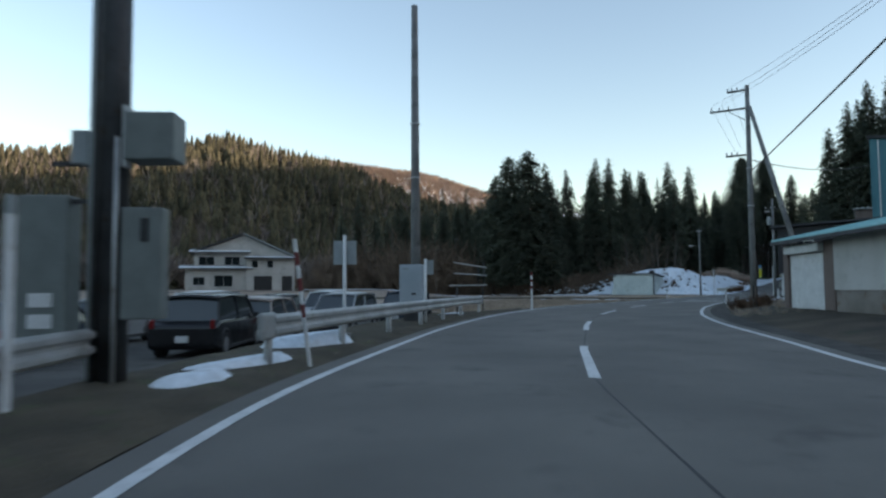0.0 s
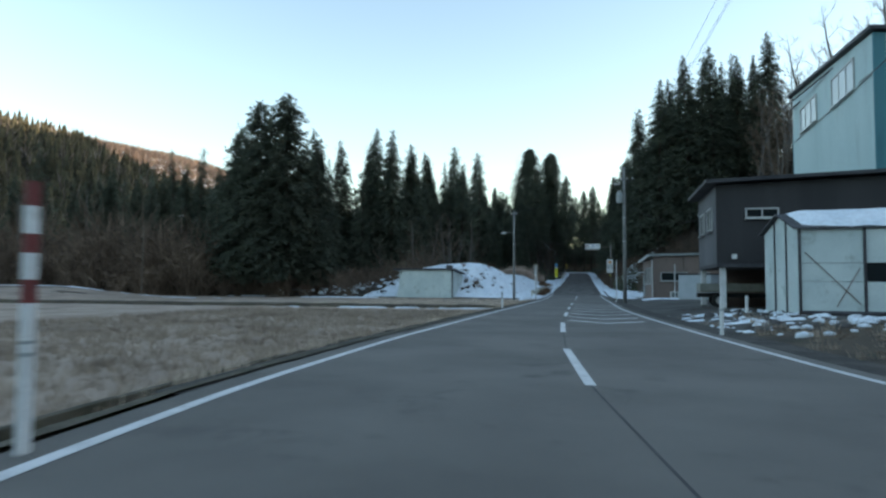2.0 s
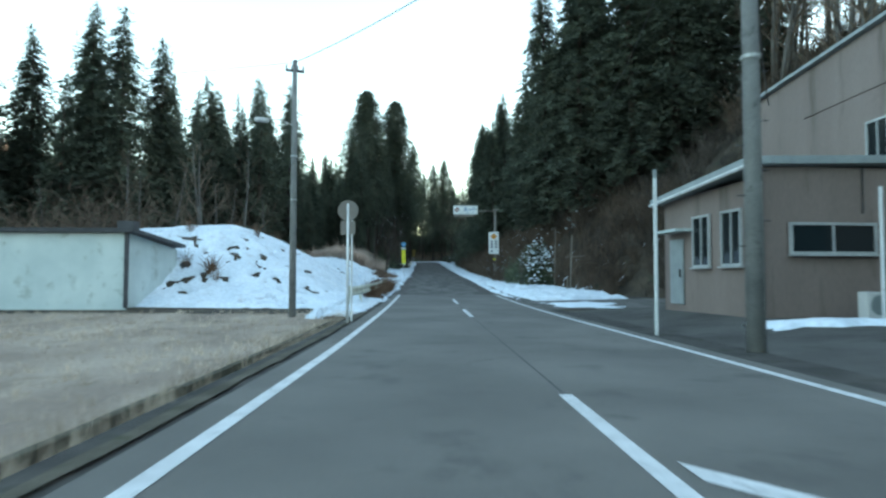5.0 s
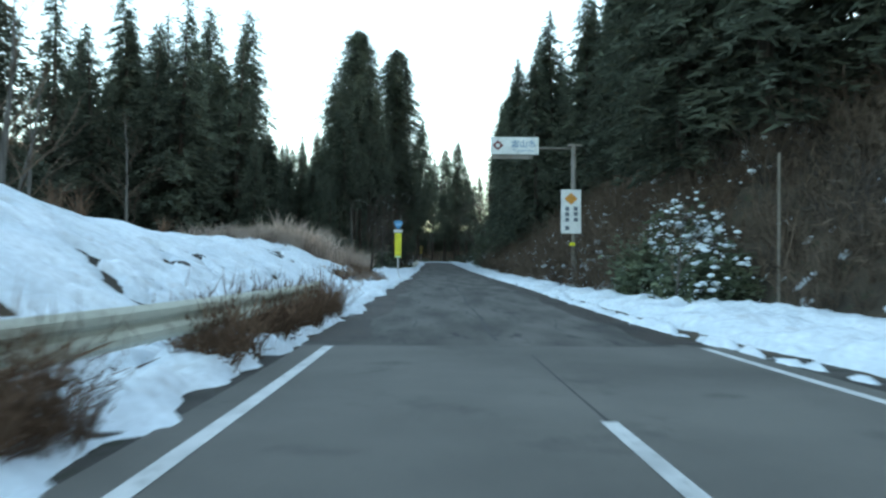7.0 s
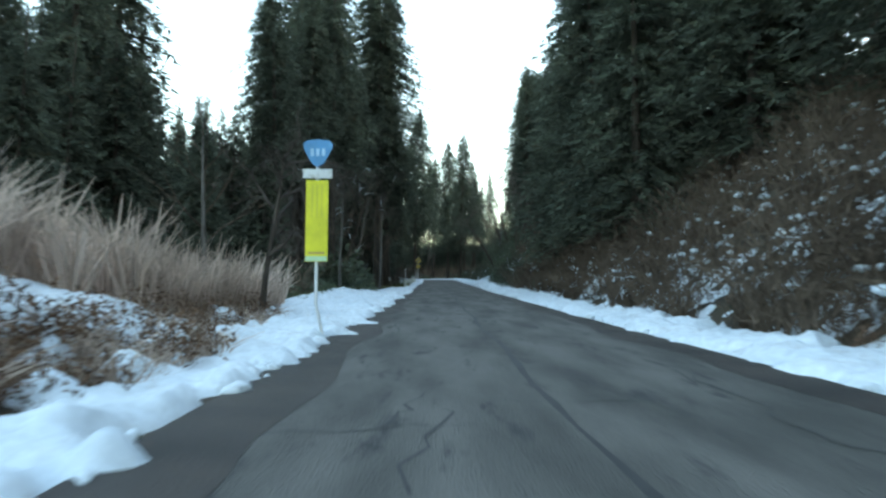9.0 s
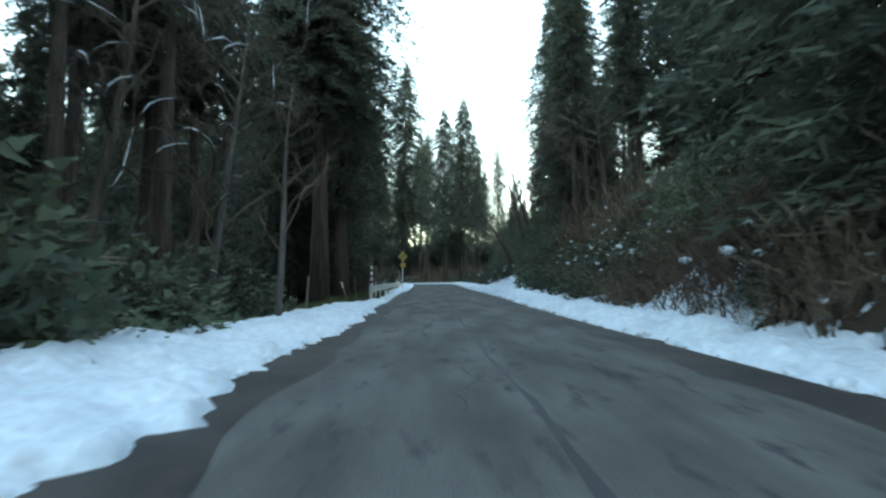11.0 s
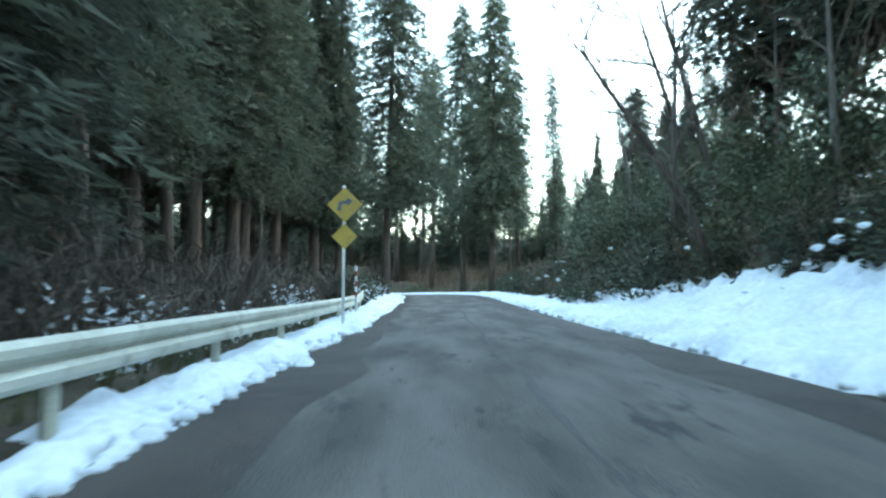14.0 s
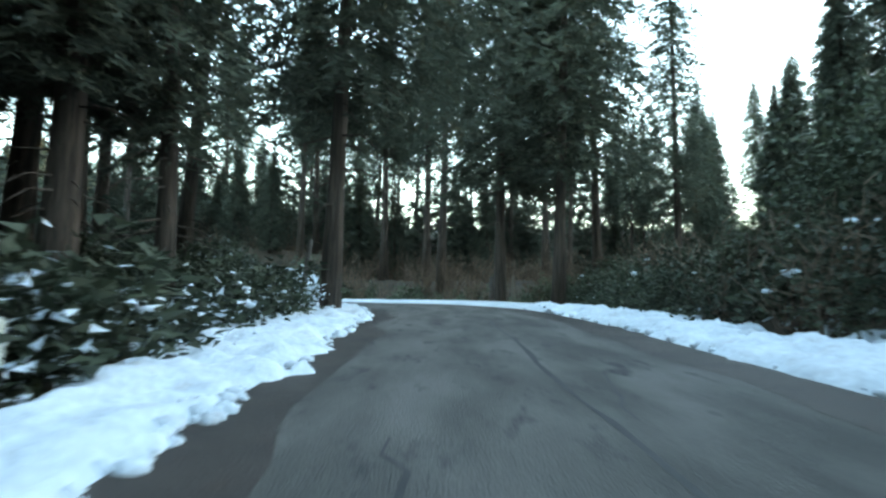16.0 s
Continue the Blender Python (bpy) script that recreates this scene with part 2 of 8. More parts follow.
M["rim"] = plain("wheel_rim", (0.4, 0.41, 0.42), 0.35, 0.7)
M["car_black"] = plain("black_car_paint", (0.012, 0.012, 0.014), 0.2)
M["car_white"] = plain("white_car_paint", (0.6, 0.61, 0.62), 0.25)
M["car_silver"] = plain("silver_car_paint", (0.33, 0.35, 0.36), 0.3, 0.4)
M["car_beige"] = plain("beige_car_paint", (0.36, 0.31, 0.28), 0.3, 0.2)
M["car_blue"] = plain("dark_blue_car_paint", (0.03, 0.04, 0.06), 0.25)
M["lamp_red"] = plain("tail_lamp", (0.2, 0.01, 0.01), 0.2)
M["lamp_clear"] = plain("head_lamp", (0.5, 0.52, 0.53), 0.1)
M["orange"] = plain("sign_orange", (0.6, 0.25, 0.03), 0.5)
M["ink"] = plain("sign_ink", (0.12, 0.14, 0.17), 0.6)


# ---- mesh building ----
class Shape:
    """Collects vertices and faces of one part."""

    def __init__(self):
        self.v, self.f = [], []

    def add(self, verts, faces):
        o = len(self.v)
        self.v += [tuple(p) for p in verts]
        self.f += [tuple(o + i for i in q) for q in faces]
        return self

    def box(self, c, s, rz=0.0, rx=0.0, taper=1.0):
        x, y, z = (k / 2 for k in s)
        m = Matrix.Translation(c) @ Euler((radians(rx), 0, radians(rz))).to_matrix().to_4x4()
        p = [(-x, -y, -z), (x, -y, -z), (x, y, -z), (-x, y, -z)] + [(-x * taper, -y * taper, z), (x * taper, -y * taper, z), (x * taper, y * taper, z), (-x * taper, y * taper, z)]
        return self.add([m @ Vector(q) for q in p], [(3, 2, 1, 0), (4, 5, 6, 7), (0, 1, 5, 4), (1, 2, 6, 5), (2, 3, 7, 6), (3, 0, 4, 7)])

    def tube(self, pts, radii, n=8, cap=True):
        pts = [Vector(p) for p in pts]
        if isinstance(radii, (int, float)):
            radii = [radii] * len(pts)
        rings = []
        for i, p in enumerate(pts):
            d = (pts[min(i + 1, len(pts) - 1)] - pts[max(i - 1, 0)]).normalized()
            a = d.orthogonal().normalized() if abs(d.z) < 0.99 else Vector((1, 0, 0))
            b = d.cross(a).normalized()
            rings.append([p + (a * math.cos(2 * math.pi * k / n) + b * math.sin(2 * math.pi * k / n)) * radii[i] for k in range(n)])
        v = [q for r in rings for q in r]
        f = [(i * n + k, i * n + (k + 1) % n, (i + 1) * n + (k + 1) % n, (i + 1) * n + k) for i in range(len(pts) - 1) for k in range(n)]
        if cap:
            f += [tuple(range(n - 1, -1, -1)), tuple((len(pts) - 1) * n + k for k in range(n))]
        return self.add(v, f)

    def prism(self, poly, lo, hi):
        """A plan polygon (counter-clockwise) raised from lo to hi; lo and hi may be lists of heights."""
        n = len(poly)
        lo = [lo] * n if isinstance(lo, (int, float)) else lo
        hi = [hi] * n if isinstance(hi, (int, float)) else hi
        v = [(*p, z) for p, z in zip(poly, lo)] + [(*p, z) for p, z in zip(poly, hi)]
        return self.add(v, [tuple(range(n - 1, -1, -1)), tuple(range(n, 2 * n))] + [(i, (i + 1) % n, n + (i + 1) % n, n + i) for i in range(n)])

    def extrude(self, outline, axis_a, axis_b, axis_w, origin, width):
        """A closed outline in the plane of axis_a, axis_b, given width along axis_w."""
        a, b, w, o = Vector(axis_a), Vector(axis_b), Vector(axis_w), Vector(origin)
        n = len(outline)
        v = [o + a * p + b * q for p, q in outline] + [o + a * p + b * q + w * width for p, q in outline]
        return self.add(v, [tuple(range(n)), tuple(range(2 * n - 1, n - 1, -1))] + [(i, n + i, n + (i + 1) % n, (i + 1) % n) for i in range(n)])


def part(name, shape, mat, parent=None, label="", bevel=0.0, smooth=False):
    me = bpy.data.meshes.new(name)
    me.from_pydata(shape.v, [], shape.f)
    me.materials.append(M[mat] if isinstance(mat, str) else mat)
    bm = bmesh.new()
    bm.from_mesh(me)
    bmesh.ops.recalc_face_normals(bm, faces=bm.faces)
    bm.to_mesh(me)
    bm.free()
    if smooth:
        me.shade_smooth()
    ob = new(name, me)
    if parent:
        ob.parent = parent
    if bevel:
        b = ob.modifiers.new("bevel", "BEVEL")
        b.width, b.segments, b.limit_method = bevel, 2, "ANGLE"
    if label:
        tagged(ob, label)
    return ob


def bulk(name, verts, faces, mat, parent=None, smooth=False):
    """A mesh object from arrays: verts (n, 3), faces (m, 3 or 4)."""
    verts, faces = np.asarray(verts, np.float32), np.asarray(faces, np.int32)
    me = bpy.data.meshes.new(name)
    k = faces.shape[1]
    me.vertices.add(len(verts))
    me.vertices.foreach_set("co", verts.ravel())
    me.loops.add(faces.size)
    me.loops.foreach_set("vertex_index", faces.ravel())
    me.polygons.add(len(faces))
    me.polygons.foreach_set("loop_start", np.arange(0, faces.size, k, dtype=np.int32))
    me.update(calc_edges=True)
    me.validate()
    if smooth:
        me.shade_smooth()
    me.materials.append(M[mat])
    ob = new(name, me)
    if parent:
        ob.parent = parent
    return ob


def scatter(template, places):
    """Arrays of a template (verts, faces) repeated at places: rows x, y, z, scale, height scale, turn."""
    tv, tf = template
    p = np.asarray(places, float)
    c, s = np.cos(p[:, 5])[:, None], np.sin(p[:, 5])[:, None]
    x, y, z = tv[:, 0][None], tv[:, 1][None], tv[:, 2][None]
    v = np.stack([(x * c - y * s) * p[:, 3:4] + p[:, 0:1], (x * s + y * c) * p[:, 3:4] + p[:, 1:2], z * p[:, 4:5] + p[:, 2:3]], -1)
    f = tf[None] + (np.arange(len(p)) * len(tv))[:, None, None]
    return v.reshape(-1, 3), f.reshape(-1, tf.shape[1])


def merge(*pieces):
    vs, fs, o = [], [], 0
    for v, f in pieces:
        vs.append(v)
        fs.append(f + o)
        o += len(v)
    return np.concatenate(vs), np.concatenate(fs)


def empty(name, x=0, y=0, z=0, rz=0):
    e = new(name)
    e.empty_display_size = 0.2
    e.matrix_world = pose(x, y, z, 0, 0, rz)
    return e


# ---- plan of the road and the lie of the land ----
LEFT = [(-40, 24), (-30, 16), (-18, 7.3), (-9, 1.4), (-2.7, -2.74), (0.1, -4.14), (6.4, -6.75), (10, -8.2), (15, -9.85), (19.5, -11.15), (25.2, -12.35), (30.5, -12.95), (38, -13.2), (45, -13.12), (55, -13.0), (68, -12.9), (82, -12.65), (112, -12.6), (250, -12.75), (262, -12.9), (270, -13.1), (275, -13.6), (280, -15.4), (285, -19), (290, -26), (295, -41), (298, -60)]
RIGHT = [(-40, 33), (-30, 25.5), (-20, 18.5), (-9, 11.2), (-1, 5.4), (4.6, 2.44), (10.1, 0.7), (12.5, -0.2), (17.2, -1.75), (22.5, -3.15), (28, -4.15), (34, -5.0), (41.8, -5.6), (50, -6.1), (55, -6.35), (62, -6.5), (80, -6.4), (112, -6.4), (250, -6.55), (268, -6.75), (280, -8.0), (289, -12), (296, -19.5), (303, -35), (308, -60)]
PROFILE = [(-60, 0), (55, 0), (70, -0.05), (93, -0.06), (101, -0.01), (109, 0.1), (117, 0.29), (125, 0.57), (133, 0.89), (141, 1.16), (150, 1.43), (158, 1.7), (166, 1.98), (174, 2.27), (182.6, 2.55), (191, 2.83), (199, 3.16), (207, 3.51), (216, 3.85), (224, 4.17), (232, 4.44), (240.6, 4.75), (249, 5.1), (262, 5.72), (275, 6.35), (286, 6.7), (300, 6.95), (330, 7.2), (400, 8), (1500, 10)]


def smooth_table(table):
    k = np.array(table, float)
    ys = np.arange(k[0, 0], k[-1, 0] + 0.01, 0.5)
    v = np.interp(ys, k[:, 0], k[:, 1])
    w = np.hanning(15)
    pad = np.pad(v, 7, mode="reflect", reflect_type="odd")
    return ys, np.convolve(pad, w / w.sum(), "valid")


TL, TR, TP = smooth_table(LEFT), smooth_table(RIGHT), smooth_table(PROFILE)
xl = lambda y: np.interp(y, *TL)
xr = lambda y: np.interp(y, *TR)
zr = lambda y: np.interp(y, *TP)


def step(a, b, x):
    t = np.clip((x - a) / (b - a), 0, 1)
    return t * t * (3 - 2 * t)


def wave(x, y, f, k=0.0):
    """Cheap smooth noise from sines, about -1 to 1."""
    return (np.sin(f * x + 1.7 * np.sin(f * 0.61 * y + k) + k) + np.sin(f * 1.13 * y + 1.3 * np.sin(f * 0.77 * x + 2 * k) + 1.9 * k) + 0.6 * np.sin(2.3 * f * (x + y) + 3 * k) + 0.6 * np.sin(2.1 * f * (x - y) + 5 * k)) / 3.2


LAT = np.random.default_rng(11).random((128, 128))


def vnoise(x, y, size, seed=0):
    """Value noise, -1 to 1, with lumps of about the given size in metres."""
    x, y = np.asarray(x, float) / size + 17.3 * seed, np.asarray(y, float) / size + 9.1 * seed
    i, j = np.floor(x).astype(int), np.floor(y).astype(int)
    u, w = x - i, y - j
    u, w = u * u * (3 - 2 * u), w * w * (3 - 2 * w)
    g = lambda a, b: LAT[(i + a) % 128, (j + b) % 128]
    return 2 * (g(0, 0) * (1 - u) * (1 - w) + g(1, 0) * u * (1 - w) + g(0, 1) * (1 - u) * w + g(1, 1) * u * w) - 1


def land(x, y):
    """Height of the ground."""
    x, y = np.asarray(x, float), np.asarray(y, float)
    z0 = zr(y)
    dl, dr = xl(y) - x, x - xr(y)
    z = z0 - 0.06 + 0 * x
    # left: car park, field, snow mound, wood
    lot = 1 - step(22, 26, y)
    field = step(22, 26, y) * (1 - step(92, 97, y))
    mound = step(96.5, 104, y) * (1 - step(150, 165, y))
    wood = step(150, 165, y)
    zl = lot * (-0.1 * step(1.2, 2.2, dl) - 0.42 * step(2.2, 4.6, dl)) + field * (-0.3 * step(0.8, 1.25, dl) + 0.1 * step(1.3, 1.6, dl) + 1.35 * step(42, 60, dl))
    hump = 3.3 * np.exp(-(((x + 26.5) / 7.5) ** 2 + ((y - 107) / 9.5) ** 2)) + np.interp(y, [100, 112, 122, 132, 140], [1.6, 1.7, 1.8, 2.1, 2.25]) * np.exp(-(((x + 20.5) / 3.9) ** 2)) * step(98, 108, y) * (1 - step(138, 156, y)) + 0.6 * np.exp(-(((x + 30) / 14) ** 2 + ((y - 118) / 20) ** 2))
    zl = zl + mound * (hump * step(1.4, 4.0, dl) + 0.12 * wave(x, y, 1.1, 2) * step(3, 5, dl)) 
    zl = zl + wood * (0.55 * np.exp(-((dl - 4.2) / 1.6) ** 2) * (1 - step(172, 185, y)) - 0.9 * step(2.5, 8, dl) - 2.5 * step(10, 60, dl) * step(190, 230, y))
    z = z + np.where(dl > 0, zl, 0)
    # right: yards, side road, wooded slope
    yard = 1 - step(93, 97, y)
    side = step(93, 97, y) * (1 - step(107, 112, y))
    bank = step(107, 112, y)
    foot = np.interp(y, [-60, 80, 92, 100, 110, 114, 122, 127, 176, 190, 262, 280, 310], [22, 20, 17, 12, 8.5, 6.3, 5.4, 2.6, 2.4, 2.8, 3.0, 4.5, 10])
    grade = np.interp(y, [-60, 80, 96, 112, 124, 180, 200, 262, 300], [0.75, 0.85, 1.0, 1.0, 0.85, 0.8, 0.6, 0.55, 0.25])
    cap = np.interp(y, [-60, 0, 70, 86, 112, 128, 178, 200, 260, 275, 330, 600], [16, 18, 22, 38, 42, 36, 30, 8, 6, 1.5, 2, 30])
    rise = np.maximum(dr - foot, 0)
    cap = cap * (1 - 0.45 * step(16, 34, x) * step(118, 132, y) * (1 - step(195, 230, y)))
    hill = cap * np.tanh(grade * rise / cap) * (1 + 0.05 * wave(x, y, 0.35, 1))
    zrt = yard * 0.32 * step(1.0, 4.5, dr) + side * 0.08 + bank * 0.12 * step(0.8, 2, dr) + hill + 0.1 * wave(x, y, 1.7, 3) * step(0.5, 3, rise)
    z = z + np.where(dr > 0, zrt, 0)
    # far ridges
    far = np.hypot(x + 11, y - 40)
    # wooded near ridge and bare far ridge, by bearing and distance from the origin
    bear, dist = np.degrees(np.arctan2(x, y)), np.hypot(x, y)
    near_h = np.interp(bear, [-130, -95, -80, -65, -57, -50, -45, -40, -36, -31, -25, -10, 0], [30, 45, 60, 66, 73, 83, 72, 63, 50, 34, 22, 14, 0])
    far_h = np.interp(bear, [-80, -62, -50, -45, -40, -33, -26, -15, 0], [0, 28, 60, 68, 67, 66, 40, 20, 0])
    front = (x < -20) & (y > -400)
    z = z + np.where(front, (near_h + 3 * wave(x, y, 0.02, 4)) * step(190, 430, dist) * (1 - 0.5 * step(450, 640, dist)) + far_h * (1 + 0.03 * wave(x, y, 0.012, 2)) * step(520, 800, dist), 0)
    # rise east of x 220: unseen hill, inferred, sized to shade the valley
    z = z + step(220, 420, x) * 147 * step(-700, -300, y) * (1 - step(470, 600, y)) + 60 * step(500, 900, far) * step(0, 300, y) * (1 - 0.6 * step(-260, -120, x))
    # ground past the bend raised to fit the camera's view, closing low sky
    z = z + step(60, 250, -y) * 40 + 8 * step(318, 372, y) * (1 - step(150, 300, np.abs(x))) * (1 - step(420, 600, y))
    return z + 0.0


xs = np.concatenate([-np.geomspace(1600, 64, 40), np.arange(-62, -30, 1.6), np.arange(-30, 12, 0.45), np.arange(12, 40, 1.5), np.geomspace(41, 1600, 42)])
ysg = np.concatenate([-np.geomspace(1600, 32, 24), np.arange(-30, 20, 1.2), np.arange(20, 305, 0.75), np.arange(306, 360, 3), np.geomspace(365, 2200, 30)])
GX, GY = np.meshgrid(xs, ysg)
GZ = land(GX, GY)
# the ground keeps just under the carriageway
inside = (GX > xl(GY) - 0.9) & (GX < xr(GY) + 0.9) & (GY > -42) & (GY < 303)
GZ = np.where(inside, np.minimum(GZ, zr(GY) - 0.06), GZ)


def ground_at(x, y):
    """Height of the ground sheet itself, between its grid lines."""
    x, y = np.asarray(x, float), np.asarray(y, float)
    i = np.clip(np.searchsorted(xs, x) - 1, 0, len(xs) - 2)
    j = np.clip(np.searchsorted(ysg, y) - 1, 0, len(ysg) - 2)
    u, w = (x - xs[i]) / (xs[i + 1] - xs[i]), (y - ysg[j]) / (ysg[j + 1] - ysg[j])
    return GZ[j, i] * (1 - u) * (1 - w) + GZ[j, i + 1] * u * (1 - w) + GZ[j + 1, i] * (1 - u) * w + GZ[j + 1, i + 1] * u * w


def gz(x, y):
    return float(ground_at(x, y))


def sheet(name, X, Y, Z, mat, keep=None, label="", kind="structure", smooth=True):
    """A height sheet over arrays X, Y, Z of one shape."""
    r, c = X.shape
    idx = np.arange(r * c).reshape(r, c)
    f = np.stack([idx[:-1, :-1], idx[:-1, 1:], idx[1:, 1:], idx[1:, :-1]], -1).reshape(-1, 4)
    if keep is not None:
        k = keep[:-1, :-1] | keep[:-1, 1:] | keep[1:, 1:] | keep[1:, :-1]
        f = f[k.ravel()]
    v = np.stack([X, Y, Z], -1).reshape(-1, 3)
    used = np.unique(f)
    back = np.zeros(len(v), int)
    back[used] = np.arange(len(used))
    ob = bulk(name, v[used], back[f], mat, smooth=smooth)
    return tagged(ob, label, kind=kind)


sheet("ground", GX, GY, GZ, "ground", label="brown leaf-littered ground with moss and dead grass")


def strip(name, ys, a, b, lift, mat, label, n=9, crown=0.0):
    """A band laid along the road between the lines a(y) and b(y)."""
    Y = np.repeat(ys[:, None], n, 1)
    u = np.linspace(0, 1, n)[None]
    A, B = a(ys)[:, None], b(ys)[:, None]
    X = A + (B - A) * u
    return sheet(name, X, Y, zr(Y) + lift + crown * (1 - (2 * u - 1) ** 2), mat, label=label)


ROAD_Y = np.concatenate([np.arange(-40, 112.3, 1.0), [112.2]])
strip("road", ROAD_Y, lambda y: xl(y) - 0.45, lambda y: xr(y) + 0.4, 0.0, "asphalt", "smooth dark grey asphalt carriageway")
OLD_Y = np.concatenate([[112.2], np.arange(113, 302, 1.0)])
strip("road", OLD_Y, lambda y: xl(y) - 0.5, lambda y: xr(y) + 0.25, 0.0, "asphalt_old", "worn patched grey asphalt carriageway")
strip("verge", np.arange(30, 112, 1.0), lambda y: xl(y) - 0.95, lambda y: xl(y) - 0.4, -0.02, "shoulder", "dark gritty road shoulder", n=4)
strip("verge", np.arange(-40, 112, 1.0), lambda y: xr(y) + 0.35, lambda y: xr(y) + 1.3, -0.02, "shoulder", "dark gritty road shoulder", n=4)


def line(name, ys, x, w, lift=0.006, label="white painted road line"):
    ys = np.asarray(ys, float)
    return strip(name, ys, lambda y: x(y) - w / 2, lambda y: x(y) + w / 2, lift, "paint", label, n=2)


line("edge_line", np.arange(-40, 112.5, 0.8), xl, 0.16)
line("edge_line", np.arange(-40, 112.5, 0.8), xr, 0.15)
centre = lambda y: np.interp(y, [-40, -20, -8, 1.7, 5.9, 9.9, 13.4, 16.1, 20.5, 25.3, 31.8, 36.7, 41.7, 46.7, 57, 67, 77, 90, 101, 107, 300], [28.5, 12.5, 4.2, -0.75, -2.4, -3.75, -4.95, -5.75, -6.93, -7.85, -8.69, -9.1, -9.3, -9.45, -9.52, -9.55, -9.52, -9.45, -9.4, -9.4, -9.6])
for ya, yb in ((-7.5, -3.0), (2.0, 6.5), (11.4, 15.9)):
    line("centre_dash", np.linspace(ya, yb, 8), centre, 0.17, label="white dash of the centre line")
for k in range(0, 9):
    y0 = 21.7 + 10 * k
    if k in (6, 7):
        continue
    line("centre_dash", np.linspace(y0, y0 + 5, 8), centre, 0.15, label="white dash of the centre line")
line("centre_dash", np.linspace(101.5, 106.5, 8), centre, 0.15, label="white dash of the centre line")
line("centre_dash", np.linspace(91.5, 96.5, 8), centre, 0.15, label="white dash of the centre line")
strip("joint", np.arange(-40, 112, 1.0), lambda y: centre(y) - 0.015, lambda y: centre(y) + 0.015, 0.003, "tar", "dark sealed joint in the asphalt", n=2)
strip("joint", np.arange(113, 270, 1.0), lambda y: -9.76 + 0.05 * np.sin(y * 0.7), lambda y: -9.68 + 0.05 * np.sin(y * 0.7 + 0.4) + 0.03 * np.sin(y * 2.3), 0.003, "tar", "dark crack in the asphalt", n=2)
strip("road_edge", np.arange(112.5, 300, 1.0), lambda y: xl(y) - 0.5, lambda y: xl(y) + 0.42 + 0.2 * step(196, 204, y) * (1 - step(226, 236, y)) - 0.15 * step(236, 246, y) + 0.22 * np.sin(y * 0.9) * np.sin(y * 0.23) + 0.1 * vnoise(0, y, 1.3, 4), 0.005, "asphalt_wet", "damp dark grit along the road's edge", n=3)
strip("road_edge", np.arange(112.5, 300, 1.0), lambda y: xr(y) - 0.6 - 0.25 * step(186, 196, y) + 0.2 * np.sin(y * 0.8) * np.sin(y * 0.31) + 0.1 * vnoise(5, y, 1.3, 4), lambda y: xr(y) + 0.25, 0.005, "asphalt_wet", "damp dark grit along the road's edge", n=3)
# hatched chevrons beside the centre line
for ya in (48.3, 51.3, 54.8, 58.7, 63.3, 68.6, 73.6):
    s = Shape()
    a, m2, b = (-9.32, ya), (-7.95, ya - 1.9), (-6.55, ya - 0.4)
    s.add([(*p, float(zr(p[1])) + 0.007) for p in (a, (a[0], a[1] + 0.42), (m2[0], m2[1] + 0.42), m2, (b[0], b[1] + 0.5), b)], [(3, 2, 1, 0), (5, 4, 2, 3)])
    tagged(part("chevron", s, "paint"), "white painted chevron on the hatched area", kind="structure")

# ---- snow ----
def rough_noise(x, y, size, seed=0):
    return 0.55 * vnoise(x, y, size, seed) + 0.3 * vnoise(x, y, size * 0.45, seed + 1) + 0.18 * vnoise(x, y, size * 0.2, seed + 2)


def snow_sheet(name, x0, x1, y0, y1, res, cover, label):
    X, Y = np.meshgrid(np.arange(x0, x1, res), np.arange(y0, y1, res * 1.3))
    base = ground_at(X, Y)
    on = (X > xl(Y) - 0.5) & (X < xr(Y) + 0.3)
    base = np.where(on, np.maximum(base, zr(Y)), base)
    t = cover(X, Y)
    return sheet(name, X, Y, base + np.clip(t, -0.25, 0.5) - 0.01, "snow", keep=t > -0.12, label=label)


def specks(X, Y):
    """Holes where stones and stalks come through the thin snow of the mound."""
    d = xl(Y) - X
    bare = np.exp(-(((d - 2.4) / 1.0) ** 2 + ((Y - 142) / 3.2) ** 2)) + 0.9 * np.exp(-(((d - 2.9) / 0.8) ** 2 + ((Y - 135.5) / 1.8) ** 2)) + 0.8 * np.exp(-(((d - 3.6) / 0.9) ** 2 + ((Y - 150) / 4) ** 2))
    seam = 0
    for xa, ya in (([-20.4, -19.7, -17.3, -15.6], [109.6, 109.3, 108.1, 108.8]), ([-18.8, -18.2, -16.5, -15.4], [119.8, 119.0, 115.1, 113.9]), ([-17.6, -16.4], [105.5, 105.0])):
        away = np.abs(Y - np.interp(X, xa, ya) - 0.35 * vnoise(X, Y, 0.8, 18))
        seam = seam + np.exp(-(away / 0.22) ** 2) * (X > xa[0]) * (X < xa[-1]) * np.maximum(0.1 + 0.8 * vnoise(X, Y, 0.5, 19), 0)
    return seam + bare * (0.42 + 0.75 * vnoise(X, Y, 0.45, 12)) + np.maximum(vnoise(X, Y, 0.3, 14) + 0.3 * vnoise(X, Y, 0.9, 15) - 0.32, 0) * 1.8 * step(-0.2, 0.25, vnoise(X, Y, 3.0, 16)) * (1 - step(150, 156, Y))


def gutter_lines(X, Y):
    """The two lips of a half-buried gutter along the road."""
    lip = xl(Y) - X - 0.06 * vnoise(X, Y, 2.0, 9)
    return (np.exp(-((lip - 1.4) / 0.12) ** 2) + np.exp(-((lip - 2.1) / 0.1) ** 2)) * (1 - step(106, 112, Y)) * (0.65 + 0.35 * vnoise(X, Y, 1.4, 10))


